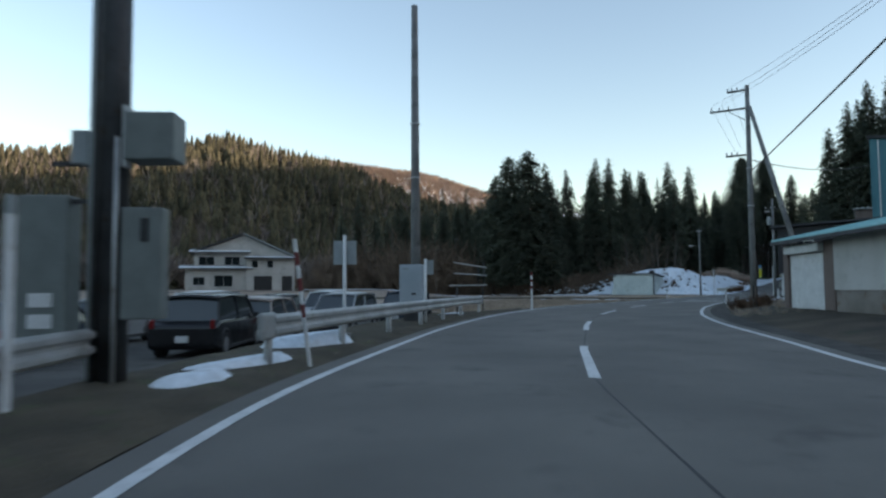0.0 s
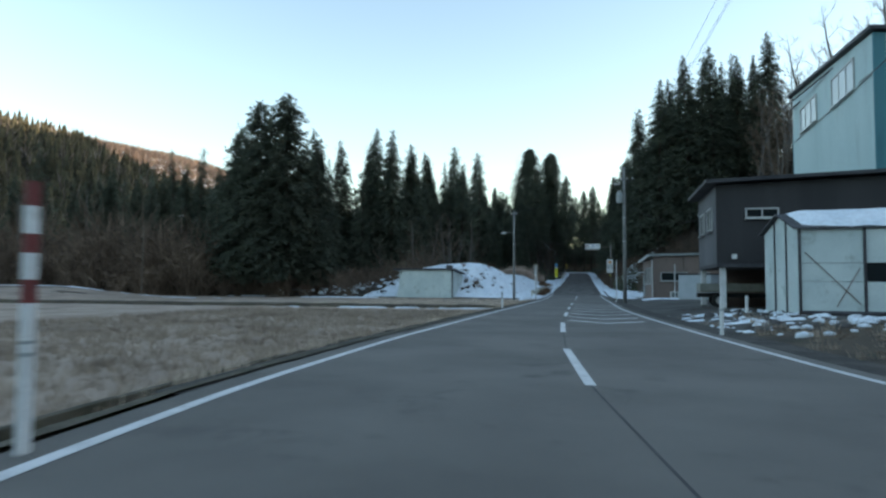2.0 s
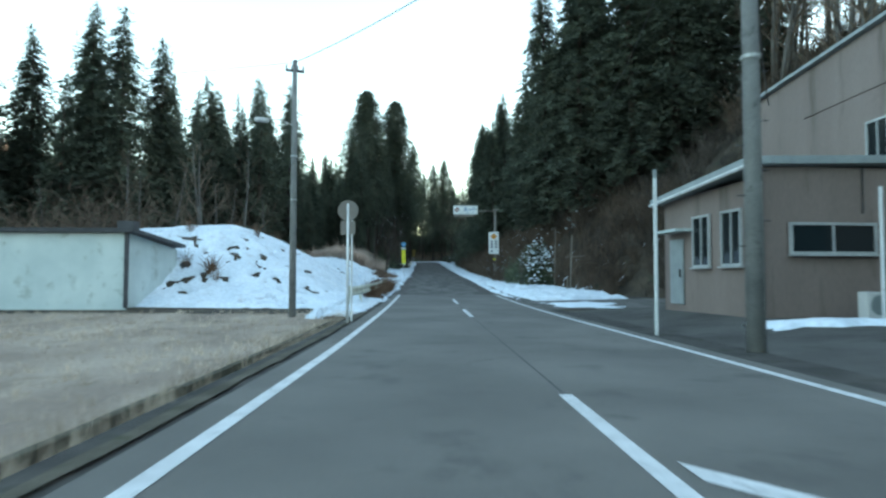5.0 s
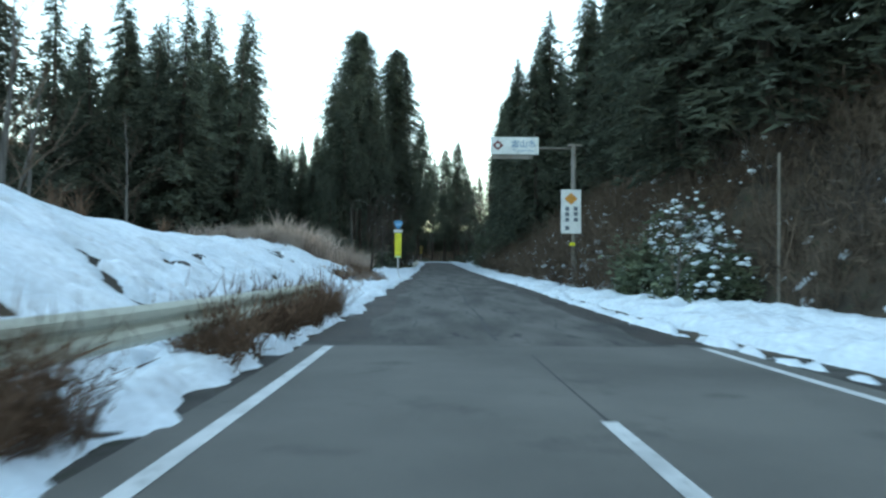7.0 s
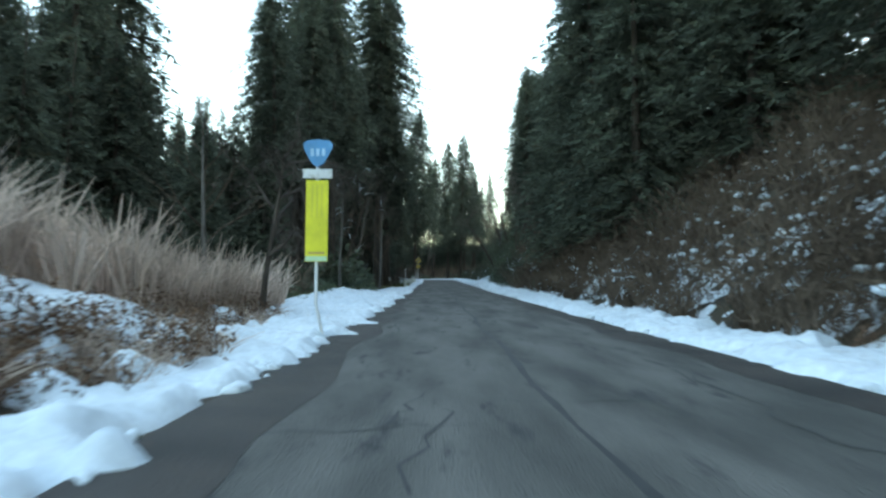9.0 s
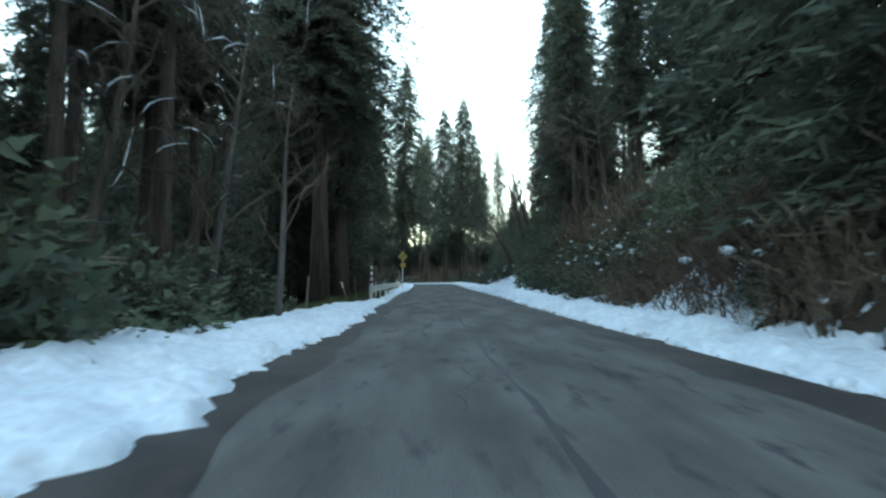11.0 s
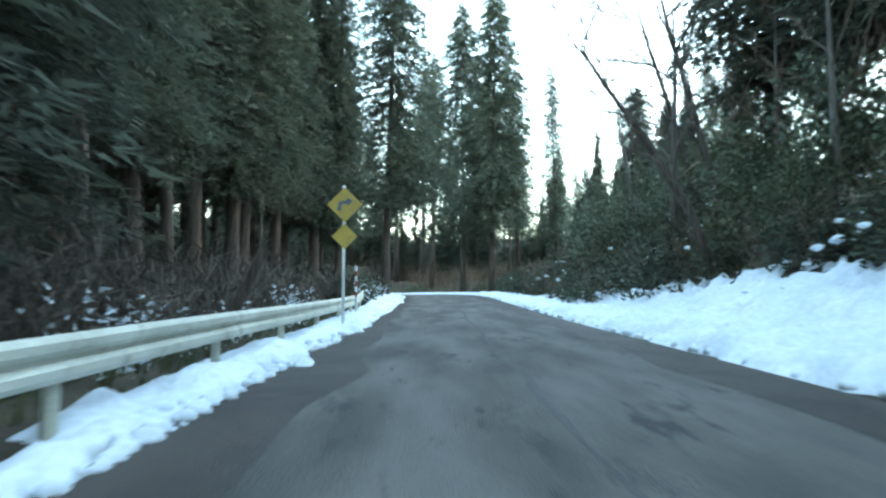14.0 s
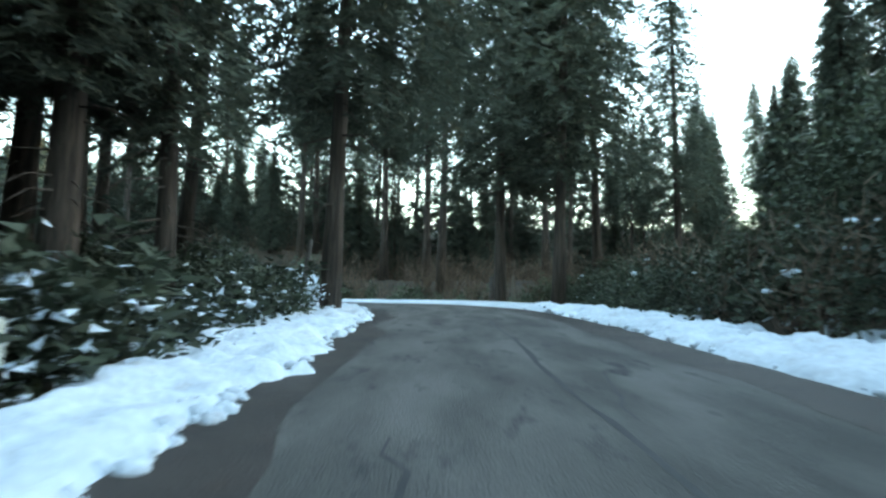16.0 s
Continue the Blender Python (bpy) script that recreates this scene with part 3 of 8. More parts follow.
def cover_left(X, Y):
    d = xl(Y) - X
    e1 = np.interp(Y, [96, 100, 112, 118, 150, 175, 190, 210, 262, 275, 300], [0.75, 0.62, 0.6, 0.55, 0.42, 0.45, 0.35, 0.6, 0.5, 0.6, 0.9]) + (0.5 * rough_noise(X, Y, 1.1, 3) + 0.3 * vnoise(X, Y, 0.42, 6)) * (0.4 + 0.6 * step(108, 115, Y))
    e2 = np.interp(Y, [96, 112, 125, 150, 158, 172, 186, 196, 203, 206, 214, 222, 230, 255, 262, 300], [2.8, 4, 5, 5.2, 4.3, 4.5, 4.8, 3.0, 1.6, 1.15, 1.2, 1.7, 2.1, 2.4, 3.4, 4.2]) + 0.55 * rough_noise(X, Y, 2.6, 5)
    t = np.minimum((d - e1) * 0.85, (e2 - d) * 0.45)
    t = t - gutter_lines(X, Y)
    holes = 0.5 * rough_noise(X, Y, 1.3, 8) - 0.28
    return np.minimum(t, 0.2 + 0.24 * rough_noise(X, Y, 0.8, 1)) + 0.07 * vnoise(X, Y, 0.33, 2) - np.maximum(holes, 0) * 0.9 * step(0.9, 2.2, d) - specks(X, Y) * step(1.5, 2.4, d) - 0.7 * np.maximum(vnoise(X, Y, 0.7, 71) + 0.08, 0) * step(201, 205, Y) * (1 - step(216, 224, Y))


snow_sheet("snow_bank", -20, -12.3, 93.5, 285, 0.13, cover_left, "dirty-edged bank of old snow along the roadside")


def cover_right(X, Y):
    d = X - xr(Y)
    e1 = np.interp(Y, [104, 112, 118, 130, 150, 180, 230, 262, 285], [1.0, 0.4, 0.3, 0.35, 0.25, 0.45, 0.5, 0.35, 0.6]) + 0.3 * rough_noise(X, Y, 1.2, 13) + 0.18 * vnoise(X, Y, 0.45, 16)
    e2 = np.interp(Y, [103, 104.6, 106, 112, 120, 126, 135, 150, 165, 179, 182.5, 184.5, 187, 189, 205, 216, 224, 229, 240, 262, 285], [0.0, 4.0, 6.6, 7.0, 5.6, 3.2, 2.2, 2.0, 1.7, 2.6, 4.5, 6.8, 5.8, 2.6, 2.8, 3.3, 4.4, 5.8, 4.6, 2.8, 2.2]) + 0.5 * rough_noise(X, Y, 2.4, 15)
    gutter = np.exp(-((d - 0.95) / 0.12) ** 2) * (1 - step(124, 130, Y)) * 0.5
    t = np.minimum((d - e1) * 0.8, (e2 - d + 1.1 * vnoise(X + 0.5 * Y, Y, 0.36, 17) * step(122, 130, Y)) * 0.5)
    return np.minimum(t, np.interp(Y, [100, 180, 205, 235, 260], [0.16, 0.2, 0.34, 0.34, 0.2]) + 0.25 * rough_noise(X, Y, 0.9, 4)) + 0.06 * vnoise(X, Y, 0.32, 2) - gutter - np.maximum(0.9 * rough_noise(X, Y, 0.7, 22) - 0.42, 0) * step(1.2, 2.6, d)


snow_sheet("snow_bank", -6.9, 1.6, 103, 282, 0.13, cover_right, "bank of old snow along the foot of the slope")


def cover_bend(X, Y):
    d = X - xr(Y)
    return np.minimum(0.2, np.minimum((d - 0.35) * 0.5, (2.6 - d) * 0.4) + 0.12 * rough_noise(X, Y, 1.0, 83))


snow_sheet("snow_bank", -44, -6.5, 276, 304, 0.2, cover_bend, "snow heaped round the outside of the bend")


def cover_mound(X, Y):
    n = rough_noise(X, Y, 3.2, 21)
    edge = np.minimum(np.minimum((xl(Y) - X - 1.5) * 0.3, (X + 43) * 0.15), np.minimum((Y - 97.5) * 0.2, (150 - Y + 0.35 * (X + 20)) * 0.2))
    west = -0.5 * step(30, 37, -X)
    return np.minimum(np.minimum(edge, 0.24), 0.24 + 0.3 * n + west) - 0.04 - specks(X, Y) - gutter_lines(X, Y)


snow_sheet("snow_field", -44, -13.6, 97, 150, 0.14, cover_mound, "snow-covered mound with stones and stalks poking through")


def cover_slope(X, Y):
    n = 0.75 * rough_noise(X + 0.4 * Y, Y, 0.85, 31) + 0.5 * vnoise(X, Y, 0.36, 33) + 0.25 * vnoise(X, Y, 7, 35)
    d = X - xr(Y)
    fade = np.interp(Y, [112, 126, 150, 178, 200, 235, 270], [0.6, 0.42, 0.13, 0.27, 0.42, 0.3, 0.25])
    return np.minimum(0.12, (n - fade - 0.018 * np.maximum(d - 3, 0)) * 0.5) - 0.2 * step(11, 13, d)


snow_sheet("snow_patches", -5, 8, 112, 275, 0.15, cover_slope, "scattered patches of old snow on the slope")


def cover_spots(x0, y0, rx, ry, seed, deep=0.1):
    return lambda X, Y: np.minimum(deep, (deep * 2.5) * (1 - np.hypot((X - x0) / rx, (Y - y0) / ry)) + 0.12 * rough_noise(X, Y, 0.5, seed)) if deep > 0.2 else np.minimum(deep, (1 - ((X - x0) / rx) ** 2 - ((Y - y0) / ry) ** 2) * 0.25 + 0.3 * rough_noise(X, Y, 1.2, seed) - 0.05)


for k, (x0, y0, rx, ry) in enumerate([(-7.85, 3.9, 0.9, 1.5), (-6.2, 0.5, 0.5, 1.5), (-5.2, -1.0, 0.5, 0.7), (-13.4, 19.2, 0.7, 1.5), (-17, 71.5, 0.5, 0.2), (-20, 73.4, 0.9, 0.2), (-24.5, 72.5, 0.7, 0.2), (-36, 96, 6, 0.8), (-48, 98, 7, 0.8), (-78, 92, 17, 0.6), (-55, 92.4, 6, 0.45), (2.3, 24.6, 0.9, 0.6), (-3.6, 99.0, 2.0, 3.0)]):
    snow_sheet("snow_patch", x0 - rx * 1.6, x0 + rx * 1.6, y0 - ry * 1.6, y0 + ry * 1.6, 0.1 if rx < 2 else 0.2, cover_spots(x0, y0, rx, ry, 40 + k, 0.42 if k == 0 else 0.26 if k < 4 else 0.1), "thin leftover patch of snow on the ground")



def cover_yard(X, Y):
    edge = np.minimum(np.minimum(X - xr(Y) - 1.2, 2.6 - X), np.minimum(Y - 42.5, 54.3 - Y))
    return np.minimum(0.1, 0.75 * rough_noise(X, Y * 1.4, 0.9, 101) - 0.3) - 0.5 * (edge < 0)


snow_sheet("snow_patches", -5, 3, 42, 55, 0.08, cover_yard, "crumbling scraps of snow on the rough yard")


def cover_wall_foot(X, Y):
    mid_y = np.interp(X, [-3.5, 1.0, 3.0, 16], [84.3, 82.6, 80.4, 79.6])
    return np.minimum(0.16, 0.3 - 0.55 * np.abs(Y - mid_y) + 0.5 * rough_noise(X, Y, 1.2, 103) - 0.12)


snow_sheet("snow_strip", -3.5, 14, 78.2, 85.6, 0.1, cover_wall_foot, "ragged strip of snow slid off the roof along the wall")

# ---- field, car park, yards ----
FX, FY = np.meshgrid(np.concatenate([np.arange(-125, -40, 3.0), np.arange(-40, -14.0, 0.8)]), np.arange(26.5, 96, 0.8))
FZ = ground_at(FX, FY) + 0.03 + 0.05 * rough_noise(FX, FY, 2.0, 2)
sheet("field", np.minimum(FX, xl(FY) - 1.3 - 0.2 * vnoise(FX, FY, 1.5, 3)), FY, FZ, "field", label="harvested rice field with pale dry stubble")
VX, VY = np.meshgrid(np.linspace(0, 1, 12), np.arange(-38, 27.5, 0.7))
VX = xl(VY) - 0.5 - 0.06 * vnoise(0, VY, 1.0, 3) - VX * np.interp(VY, [-38, 20, 24, 27.5], [2.6, 2.6, 1.2, 0.5])
VD = xl(VY) - 0.5 - VX
sheet("verge", VX, VY, np.maximum(ground_at(VX, VY), zr(VY) - 0.06) + 0.035 + (0.07 + 0.05 * rough_noise(VX, VY, 0.8, 73)) * step(0.1, 0.6, VD), "turf", label="brown winter turf between road and guard rail")
LX, LY = np.meshgrid(np.arange(-60, -4, 1.0), np.arange(-30, 23.5, 1.0))
sheet("car_park", np.minimum(LX, xl(LY) - 2.0), LY, ground_at(np.minimum(LX, xl(LY) - 2.0), LY) + 0.02, "lot", label="gravel car park with wet patches")
YX, YY = np.meshgrid(np.arange(0, 24, 0.8), np.arange(44, 96, 0.8))
YX = YX + xr(YY) + 1.0
sheet("yard", YX, YY, ground_at(YX, YY) + 0.02, "lot", label="dark gravel yard in front of the workshops")
SX, SY = np.meshgrid(np.arange(0, 22, 0.8), np.arange(96.2, 106.8, 0.8))
SX = SX + xr(SY) + 0.35
sheet("road", SX, SY, ground_at(SX, SY) + 0.025, "asphalt_old", label="worn asphalt side road joining the carriageway")
MX, MY = np.meshgrid(np.linspace(0, 1, 14), np.arange(20, 28, 0.5))
MX = xl(MY) - 1.0 - MX * np.interp(MY, [20, 24, 26, 28], [5.5, 6.5, 4.5, 0.8])
sheet("verge", MX, MY, ground_at(MX, MY) + 0.04 + 0.06 * rough_noise(MX, MY, 1.0, 71), "moss", label="mossy grass corner between road and field")
# mossy ditch between road and field, with a low concrete lip on the field's side
DY = np.arange(26.5, 94, 0.5)
DU = np.array([0.62, 0.78, 0.92, 1.06, 1.2, 1.34])
DX, DYY = np.meshgrid(DU, DY)
DZ = zr(DYY) + np.array([-0.015, -0.03, -0.13, -0.24, -0.27, -0.26])[None] + 0.025 * rough_noise(DX * 3, DYY, 0.5, 91)
sheet("ditch", xl(DYY) - DX - 0.03 * vnoise(0, DYY, 1.2, 5), DYY, DZ, "moss", label="dark mossy ditch between road and field")
strip("verge", np.arange(26, 95, 0.7), lambda y: xl(y) - 0.72 - 0.05 * vnoise(0, y, 0.9, 8), lambda y: xl(y) - 0.56 + 0.06 * vnoise(3, y, 0.8, 9), 0.012, "kerb", "thin mossy edge of the asphalt", n=3)
for y0 in np.arange(28, 94, 2.0):
    s = Shape()
    xm = float(xl(y0 + 1)) - 1.41 + 0.02 * float(vnoise(0, y0, 1.0, 6))
    turn = math.degrees(math.atan2(-(float(xl(y0 + 2)) - float(xl(y0))), 2.0))
    s.box((xm, y0 + 1, float(zr(y0)) - 0.22 + 0.02 * float(vnoise(1, y0, 0.7, 7))), (0.11, 1.985, 0.26), turn)
    tagged(part("kerb", s, "kerb", bevel=0.015), "mossy old concrete lip along the field", kind="structure")
# low earth bank across the field, with old snow along its foot
BX, BY = np.meshgrid(np.arange(-125, -14.0, 0.5), np.array([66.9, 67.15, 67.4, 67.9, 68.5, 69.2]))
BZ = ground_at(BX, BY) + np.array([-0.02, 0.16, 0.27, 0.3, 0.24, 0.0])[:, None] + 0.05 * rough_noise(BX, BY, 1.0, 93)
sheet("field_bank", np.minimum(BX, xl(BY) - 1.5), BY + 0.12 * vnoise(BX, BY, 1.6, 94), BZ, "turf", label="low dark earth bank across the field")


def cover_bank(X, Y):
    n = rough_noise(X, Y, 1.5, 95)
    return np.minimum(0.14, (0.42 - np.abs(Y - 66.45 - 0.2 * vnoise(X, X * 0, 3.0, 96))) * 0.5 + 0.55 * n - 0.07 - 0.008 * np.maximum(-X - 22, 0))


snow_sheet("snow_strip", -46, -14.6, 65.4, 67.6, 0.1, cover_bank, "ragged strip of old snow along the field bank")


# ---- foliage templates ----
def spikes(p, d, w):
    """Three-corner splinters from roots p along d."""
    v = np.stack([p - w, p + w, p + d], 1).reshape(-1, 3)
    return v, np.arange(len(v)).reshape(-1, 3)


def unit(v):
    return v / np.maximum(np.linalg.norm(v, axis=-1, keepdims=True), 1e-9)


def cedar_crown(rng, height, radius, bare, tufts, size=0.62, blunt=0.72, boughs=260, leaflets=8, spray=0.8):
    """A cedar's crown: ragged drooping boughs set with pointed sprays."""
    whorls = int(height * (1 - bare) / 0.62)
    h = (rng.integers(0, whorls, tufts) + rng.normal(0, 0.16, tufts)) / whorls
    h = np.clip(1 - np.abs(1 - np.clip(h, 0, 1)) ** 0.92, 0, 0.995)
    az = rng.random(tufts) * 2 * np.pi
    lump = 1 + 0.2 * np.sin(3 * az + 9 * h + rng.random() * 6) + 0.13 * np.sin(5 * az - 23 * h + rng.random() * 6)
    reach = radius * (1 - h) ** blunt * lump * np.minimum(1, 0.55 + 4 * h) + 0.12
    u = 1 - 0.75 * rng.random(tufts) ** 1.6
    r = reach * u
    z = height * (bare + (1 - bare) * h) - 0.28 * r + 0.12 * r * r / np.maximum(reach, 0.3)
    p = np.stack([r * np.cos(az), r * np.sin(az), z], -1)
    k = 5
    p = np.repeat(p, k, 0) + rng.normal(0, 0.12, (tufts * k, 3))
    out = np.repeat(np.stack([np.cos(az), np.sin(az), 0 * az], -1), k, 0)
    d = unit(out * 0.9 + rng.normal(0, 0.6, (tufts * k, 3)) + [0, 0, -0.12])
    ln = size * rng.uniform(0.6, 1.25, (tufts * k, 1)) * np.repeat(0.55 + 0.45 * np.minimum(1, reach / radius * 1.4), k)[:, None]
    w = unit(np.cross(d, rng.normal(0, 1, (tufts * k, 3)))) * ln * 0.15
    v = np.stack([p - w, p + w, p + d * ln], 1).reshape(-1, 3)
    f = np.arange(len(v)).reshape(-1, 3)
    # boughs: feathered with sprays from the stem outwards
    nb = boughs
    hb = (np.arange(nb) + rng.random(nb)) / nb
    hb = 1 - (1 - hb) ** 0.8
    ab = rng.random(nb) * 2 * np.pi
    lumpb = 1 + 0.2 * np.sin(3 * ab + 9 * hb + 1.0) + 0.15 * rng.normal(0, 1, nb)
    L = np.maximum(0.25, radius * (1 - hb) ** blunt * lumpb * np.minimum(1, 0.55 + 4 * hb))
    zb = height * (bare + (0.985 - bare) * hb)
    o = np.stack([np.cos(ab), np.sin(ab), 0 * ab], -1)
    side = np.stack([-np.sin(ab), np.cos(ab), 0 * ab], -1)
    m = leaflets
    t = (np.arange(m) + 0.5) / m
    t = 0.12 + 0.88 * np.clip(t[None] + rng.normal(0, 0.04, (nb, m)), 0, 1)
    c = o[:, None] * (L[:, None] * t)[..., None]
    c[..., 2] += (zb + 0.1 * L)[:, None] - 0.42 * L[:, None] * t ** 1.6
    ln = np.minimum(0.34 * L[:, None] * (1.15 - 0.6 * t), spray) * rng.uniform(0.7, 1.3, (nb, m)) + 0.08
    bits = []
    for sg in (-1, 1):
        d = unit(o[:, None] * 0.75 + side[:, None] * sg * 0.75 + rng.normal(0, 0.32, (nb, m, 3)) + [0, 0, -0.3]) * ln[..., None]
        w = unit(np.cross(d, rng.normal(0, 0.8, (nb, m, 3)) + [0, 0, 1.0])) * (0.125 * ln)[..., None]
        bits.append(spikes((c + rng.normal(0, 0.05, c.shape)).reshape(-1, 3), d.reshape(-1, 3), w.reshape(-1, 3)))
    return merge((v, f), *bits)


def trunk_shape(rng, height, r0, boughs=0, bare=0.3):
    s = Shape()
    n = 7
    pts = [(0.05 * math.sin(i * 1.3) * i / n, 0.05 * math.cos(i * 1.7) * i / n, height * (i / n) - (0.3 if i == 0 else 0)) for i in range(n + 1)]
    s.tube(pts, [r0 * (1.25 if i == 0 else 1) * (1 - 0.93 * i / n) for i in range(n + 1)], 9)
    for _ in range(boughs):
        z = height * rng.uniform(0.1, max(0.2, bare + 0.1))
        a = rng.random() * 6.28
        ln = rng.uniform(0.5, 2.2)
        s.tube([(0, 0, z), (ln * 0.6 * math.cos(a), ln * 0.6 * math.sin(a), z - 0.1 * ln), (ln * math.cos(a), ln * math.sin(a), z - 0.35 * ln)], [0.035, 0.022, 0.008], 4, cap=False)
    return s


def cedar(kind, rng, height, radius, bare, tufts, label, size=0.46, boughs=8, blunt=0.72, fans=300, leaflets=8, spray=0.8, girth=1.0):
    e = empty("cedar_tree", 0, -900, -50)
    part("trunk", trunk_shape(rng, height * 0.96, (0.0125 * height + 0.06) * girth, boughs, bare), "bark", e, smooth=True)
    v, f = cedar_crown(rng, height, radius, bare, tufts, size, blunt, fans, leaflets, spray)
    bulk("crown", v, f, "cedar", e)
    return tagged(e, label, "tree", kind)


def plant(proto, spots, tilt=1.5, sink=0.1):
    """Stands the prototype at the first spot and copies of it at the others: rows x, y, scale."""
    first = spots[0][2]
    for k, (x, y, sc) in enumerate(spots):
        sc = sc / first if k else sc
        m = pose(x, y, gz(x, y) - sink, RNG.normal(0, tilt), RNG.normal(0, tilt), RNG.uniform(0, 360)) @ Matrix.Diagonal((sc, sc, sc, 1))
        if k == 0:
            proto.matrix_basis = m
        else:
            copy_thing(proto, m)


def jitter_rows(x0, x1, y0, y1, gap, rng, keep=lambda x, y: True):
    out = []
    for x in np.arange(x0, x1, gap):
        for y in np.arange(y0, y1, gap):
            p = (x + rng.uniform(-0.4, 0.4) * gap, y + rng.uniform(-0.4, 0.4) * gap)
            if keep(*p):
                out.append(p)
    return out


TREE_R = np.random.default_rng(3)
# prototypes: edge trees leafed to the ground, wood trees with bare stems
edge_full = "dark green cedar, leafed almost to the ground"
stem_tall = "tall dark cedar with a bare lower stem"
PROTO = {
    "edge_a": cedar("cedars at the wood's edge", TREE_R, 26, 4.7, 0.05, 300, edge_full, blunt=0.74, fans=620, leaflets=15, spray=0.52),
    "edge_b": cedar("cedars at the wood's edge", TREE_R, 26, 4.3, 0.08, 300, edge_full, blunt=0.7, fans=600, leaflets=15, spray=0.52),
    "edge_c": cedar("cedars at the wood's edge", TREE_R, 26, 5.0, 0.05, 300, edge_full, blunt=0.8, fans=640, leaflets=15, spray=0.54),
    "stem_a": cedar("cedars in the wood", TREE_R, 28, 3.8, 0.30, 250, stem_tall, boughs=22, blunt=0.85, fans=560, leaflets=16, spray=0.5),
    "stem_b": cedar("cedars in the wood", TREE_R, 28, 3.1, 0.36, 250, stem_tall, boughs=26, blunt=0.8, fans=520, leaflets=16, spray=0.5),
    "stem_c": cedar("cedars in the wood", TREE_R, 28, 3.7, 0.24, 250, stem_tall, boughs=22, blunt=0.8, fans=580, leaflets=16, spray=0.5),
}
PROTO |= {
    "near_a": cedar("cedars beside the road", TREE_R, 26, 3.5, 0.07, 900, edge_full, size=0.2, boughs=20, blunt=0.85, fans=1150, leaflets=21, spray=0.27),
    "near_b": cedar("cedars beside the road", TREE_R, 28, 3.5, 0.2, 800, stem_tall, size=0.2, boughs=26, blunt=0.8, fans=1000, leaflets=21, spray=0.27),
    "round": cedar("cedars beside the road", TREE_R, 26, 3.8, 0.3, 800, "tall round-topped cedar standing at the roadside", size=0.2, boughs=20, blunt=0.38, fans=1300, leaflets=30, spray=0.25),
    "column": cedar("cedars beside the road", TREE_R, 28, 3.7, 0.2, 520, "tall columnar cedar with a rounded crown and bare foot", size=0.4, boughs=20, blunt=0.36, fans=1000, leaflets=18, spray=0.4, girth=0.65),
    "broad": cedar("cedars at the wood's edge", TREE_R, 26, 4.7, 0.1, 350, "broad round-topped dark cedar standing above the rest", size=0.7, blunt=0.42, fans=680, leaflets=14, spray=0.7),
    "fill_a": cedar("cedars in the wood", TREE_R, 26, 3.9, 0.12, 120, "dark green cedar among many in the wood", size=0.66, boughs=4, blunt=0.88, fans=360, leaflets=12, spray=0.8),
    "fill_b": cedar("cedars in the wood", TREE_R, 28, 3.3, 0.34, 100, "slender dark cedar among many in the wood", size=0.62, boughs=10, fans=320, leaflets=12, spray=0.75),
    "fill_c": cedar("cedars in the wood", TREE_R, 28, 3.6, 0.26, 100, "slender dark cedar among many in the wood", size=0.62, boughs=10, blunt=0.85, fans=330, leaflets=12, spray=0.75),
}
PROTO |= {
    "spire": cedar("cedars beside the road", TREE_R, 28, 4.7, 0.2, 650, "tall pointed cedar with light showing through its crown", size=0.26, boughs=24, blunt=0.68, fans=800, leaflets=18, spray=0.34, girth=0.65),
    "needle": cedar("cedars beside the road", TREE_R, 28, 2.7, 0.16, 600, "slender pointed cedar against the sky", size=0.24, boughs=22, blunt=0.66, fans=620, leaflets=13, spray=0.28, girth=0.6),
    "open_stem": cedar("cedars in the wood", TREE_R, 28, 2.9, 0.46, 420, "slim plantation cedar with a long bare stem", size=0.26, boughs=34, blunt=0.7, fans=470, leaflets=15, spray=0.34, girth=0.75),
    "open_limb": cedar("cedars in the wood", TREE_R, 28, 3.2, 0.36, 380, "plantation cedar with thin ragged lower boughs", size=0.26, boughs=40, blunt=0.6, fans=420, leaflets=15, spray=0.36, girth=0.75),
}
SPOTS = {k: [] for k in PROTO}


# camera sightlines kept open to fit the skyline: eye's y and height, bearings from and to, slope of the lowest sky
SIGHTLINES = [(93, 1.2, -13, -9.5, 0.21), (109, 1.35, -15.2, -11, 0.25), (104, 1.3, -14, -10, 0.22), (125, 1.8, -18.4, -13.4, 0.27), (130, 2.0, -20.8, -14, 0.28), (176, 3.6, -31.8, -28.4, 0.36), (182.6, 3.8, -36, -22, 0.36), (206, 4.7, -11.8, -9.5, 0.4), (206, 4.7, 6.7, 8.6, 0.27), (206, 4.7, 10.2, 15.6, 0.24), (224, 5.4, 14.2, 17, 0.25), (249, 6.3, 16.5, 24, 0.3)]


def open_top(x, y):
    """The greatest height at x, y that keeps the camera's sightlines to the sky clear."""
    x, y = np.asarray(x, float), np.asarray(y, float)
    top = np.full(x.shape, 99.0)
    for ey, ez, lo, hi, k in SIGHTLINES:
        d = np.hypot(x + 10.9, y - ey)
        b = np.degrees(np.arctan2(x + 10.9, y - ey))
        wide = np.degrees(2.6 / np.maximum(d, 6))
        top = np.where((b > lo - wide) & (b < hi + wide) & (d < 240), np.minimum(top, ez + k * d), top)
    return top


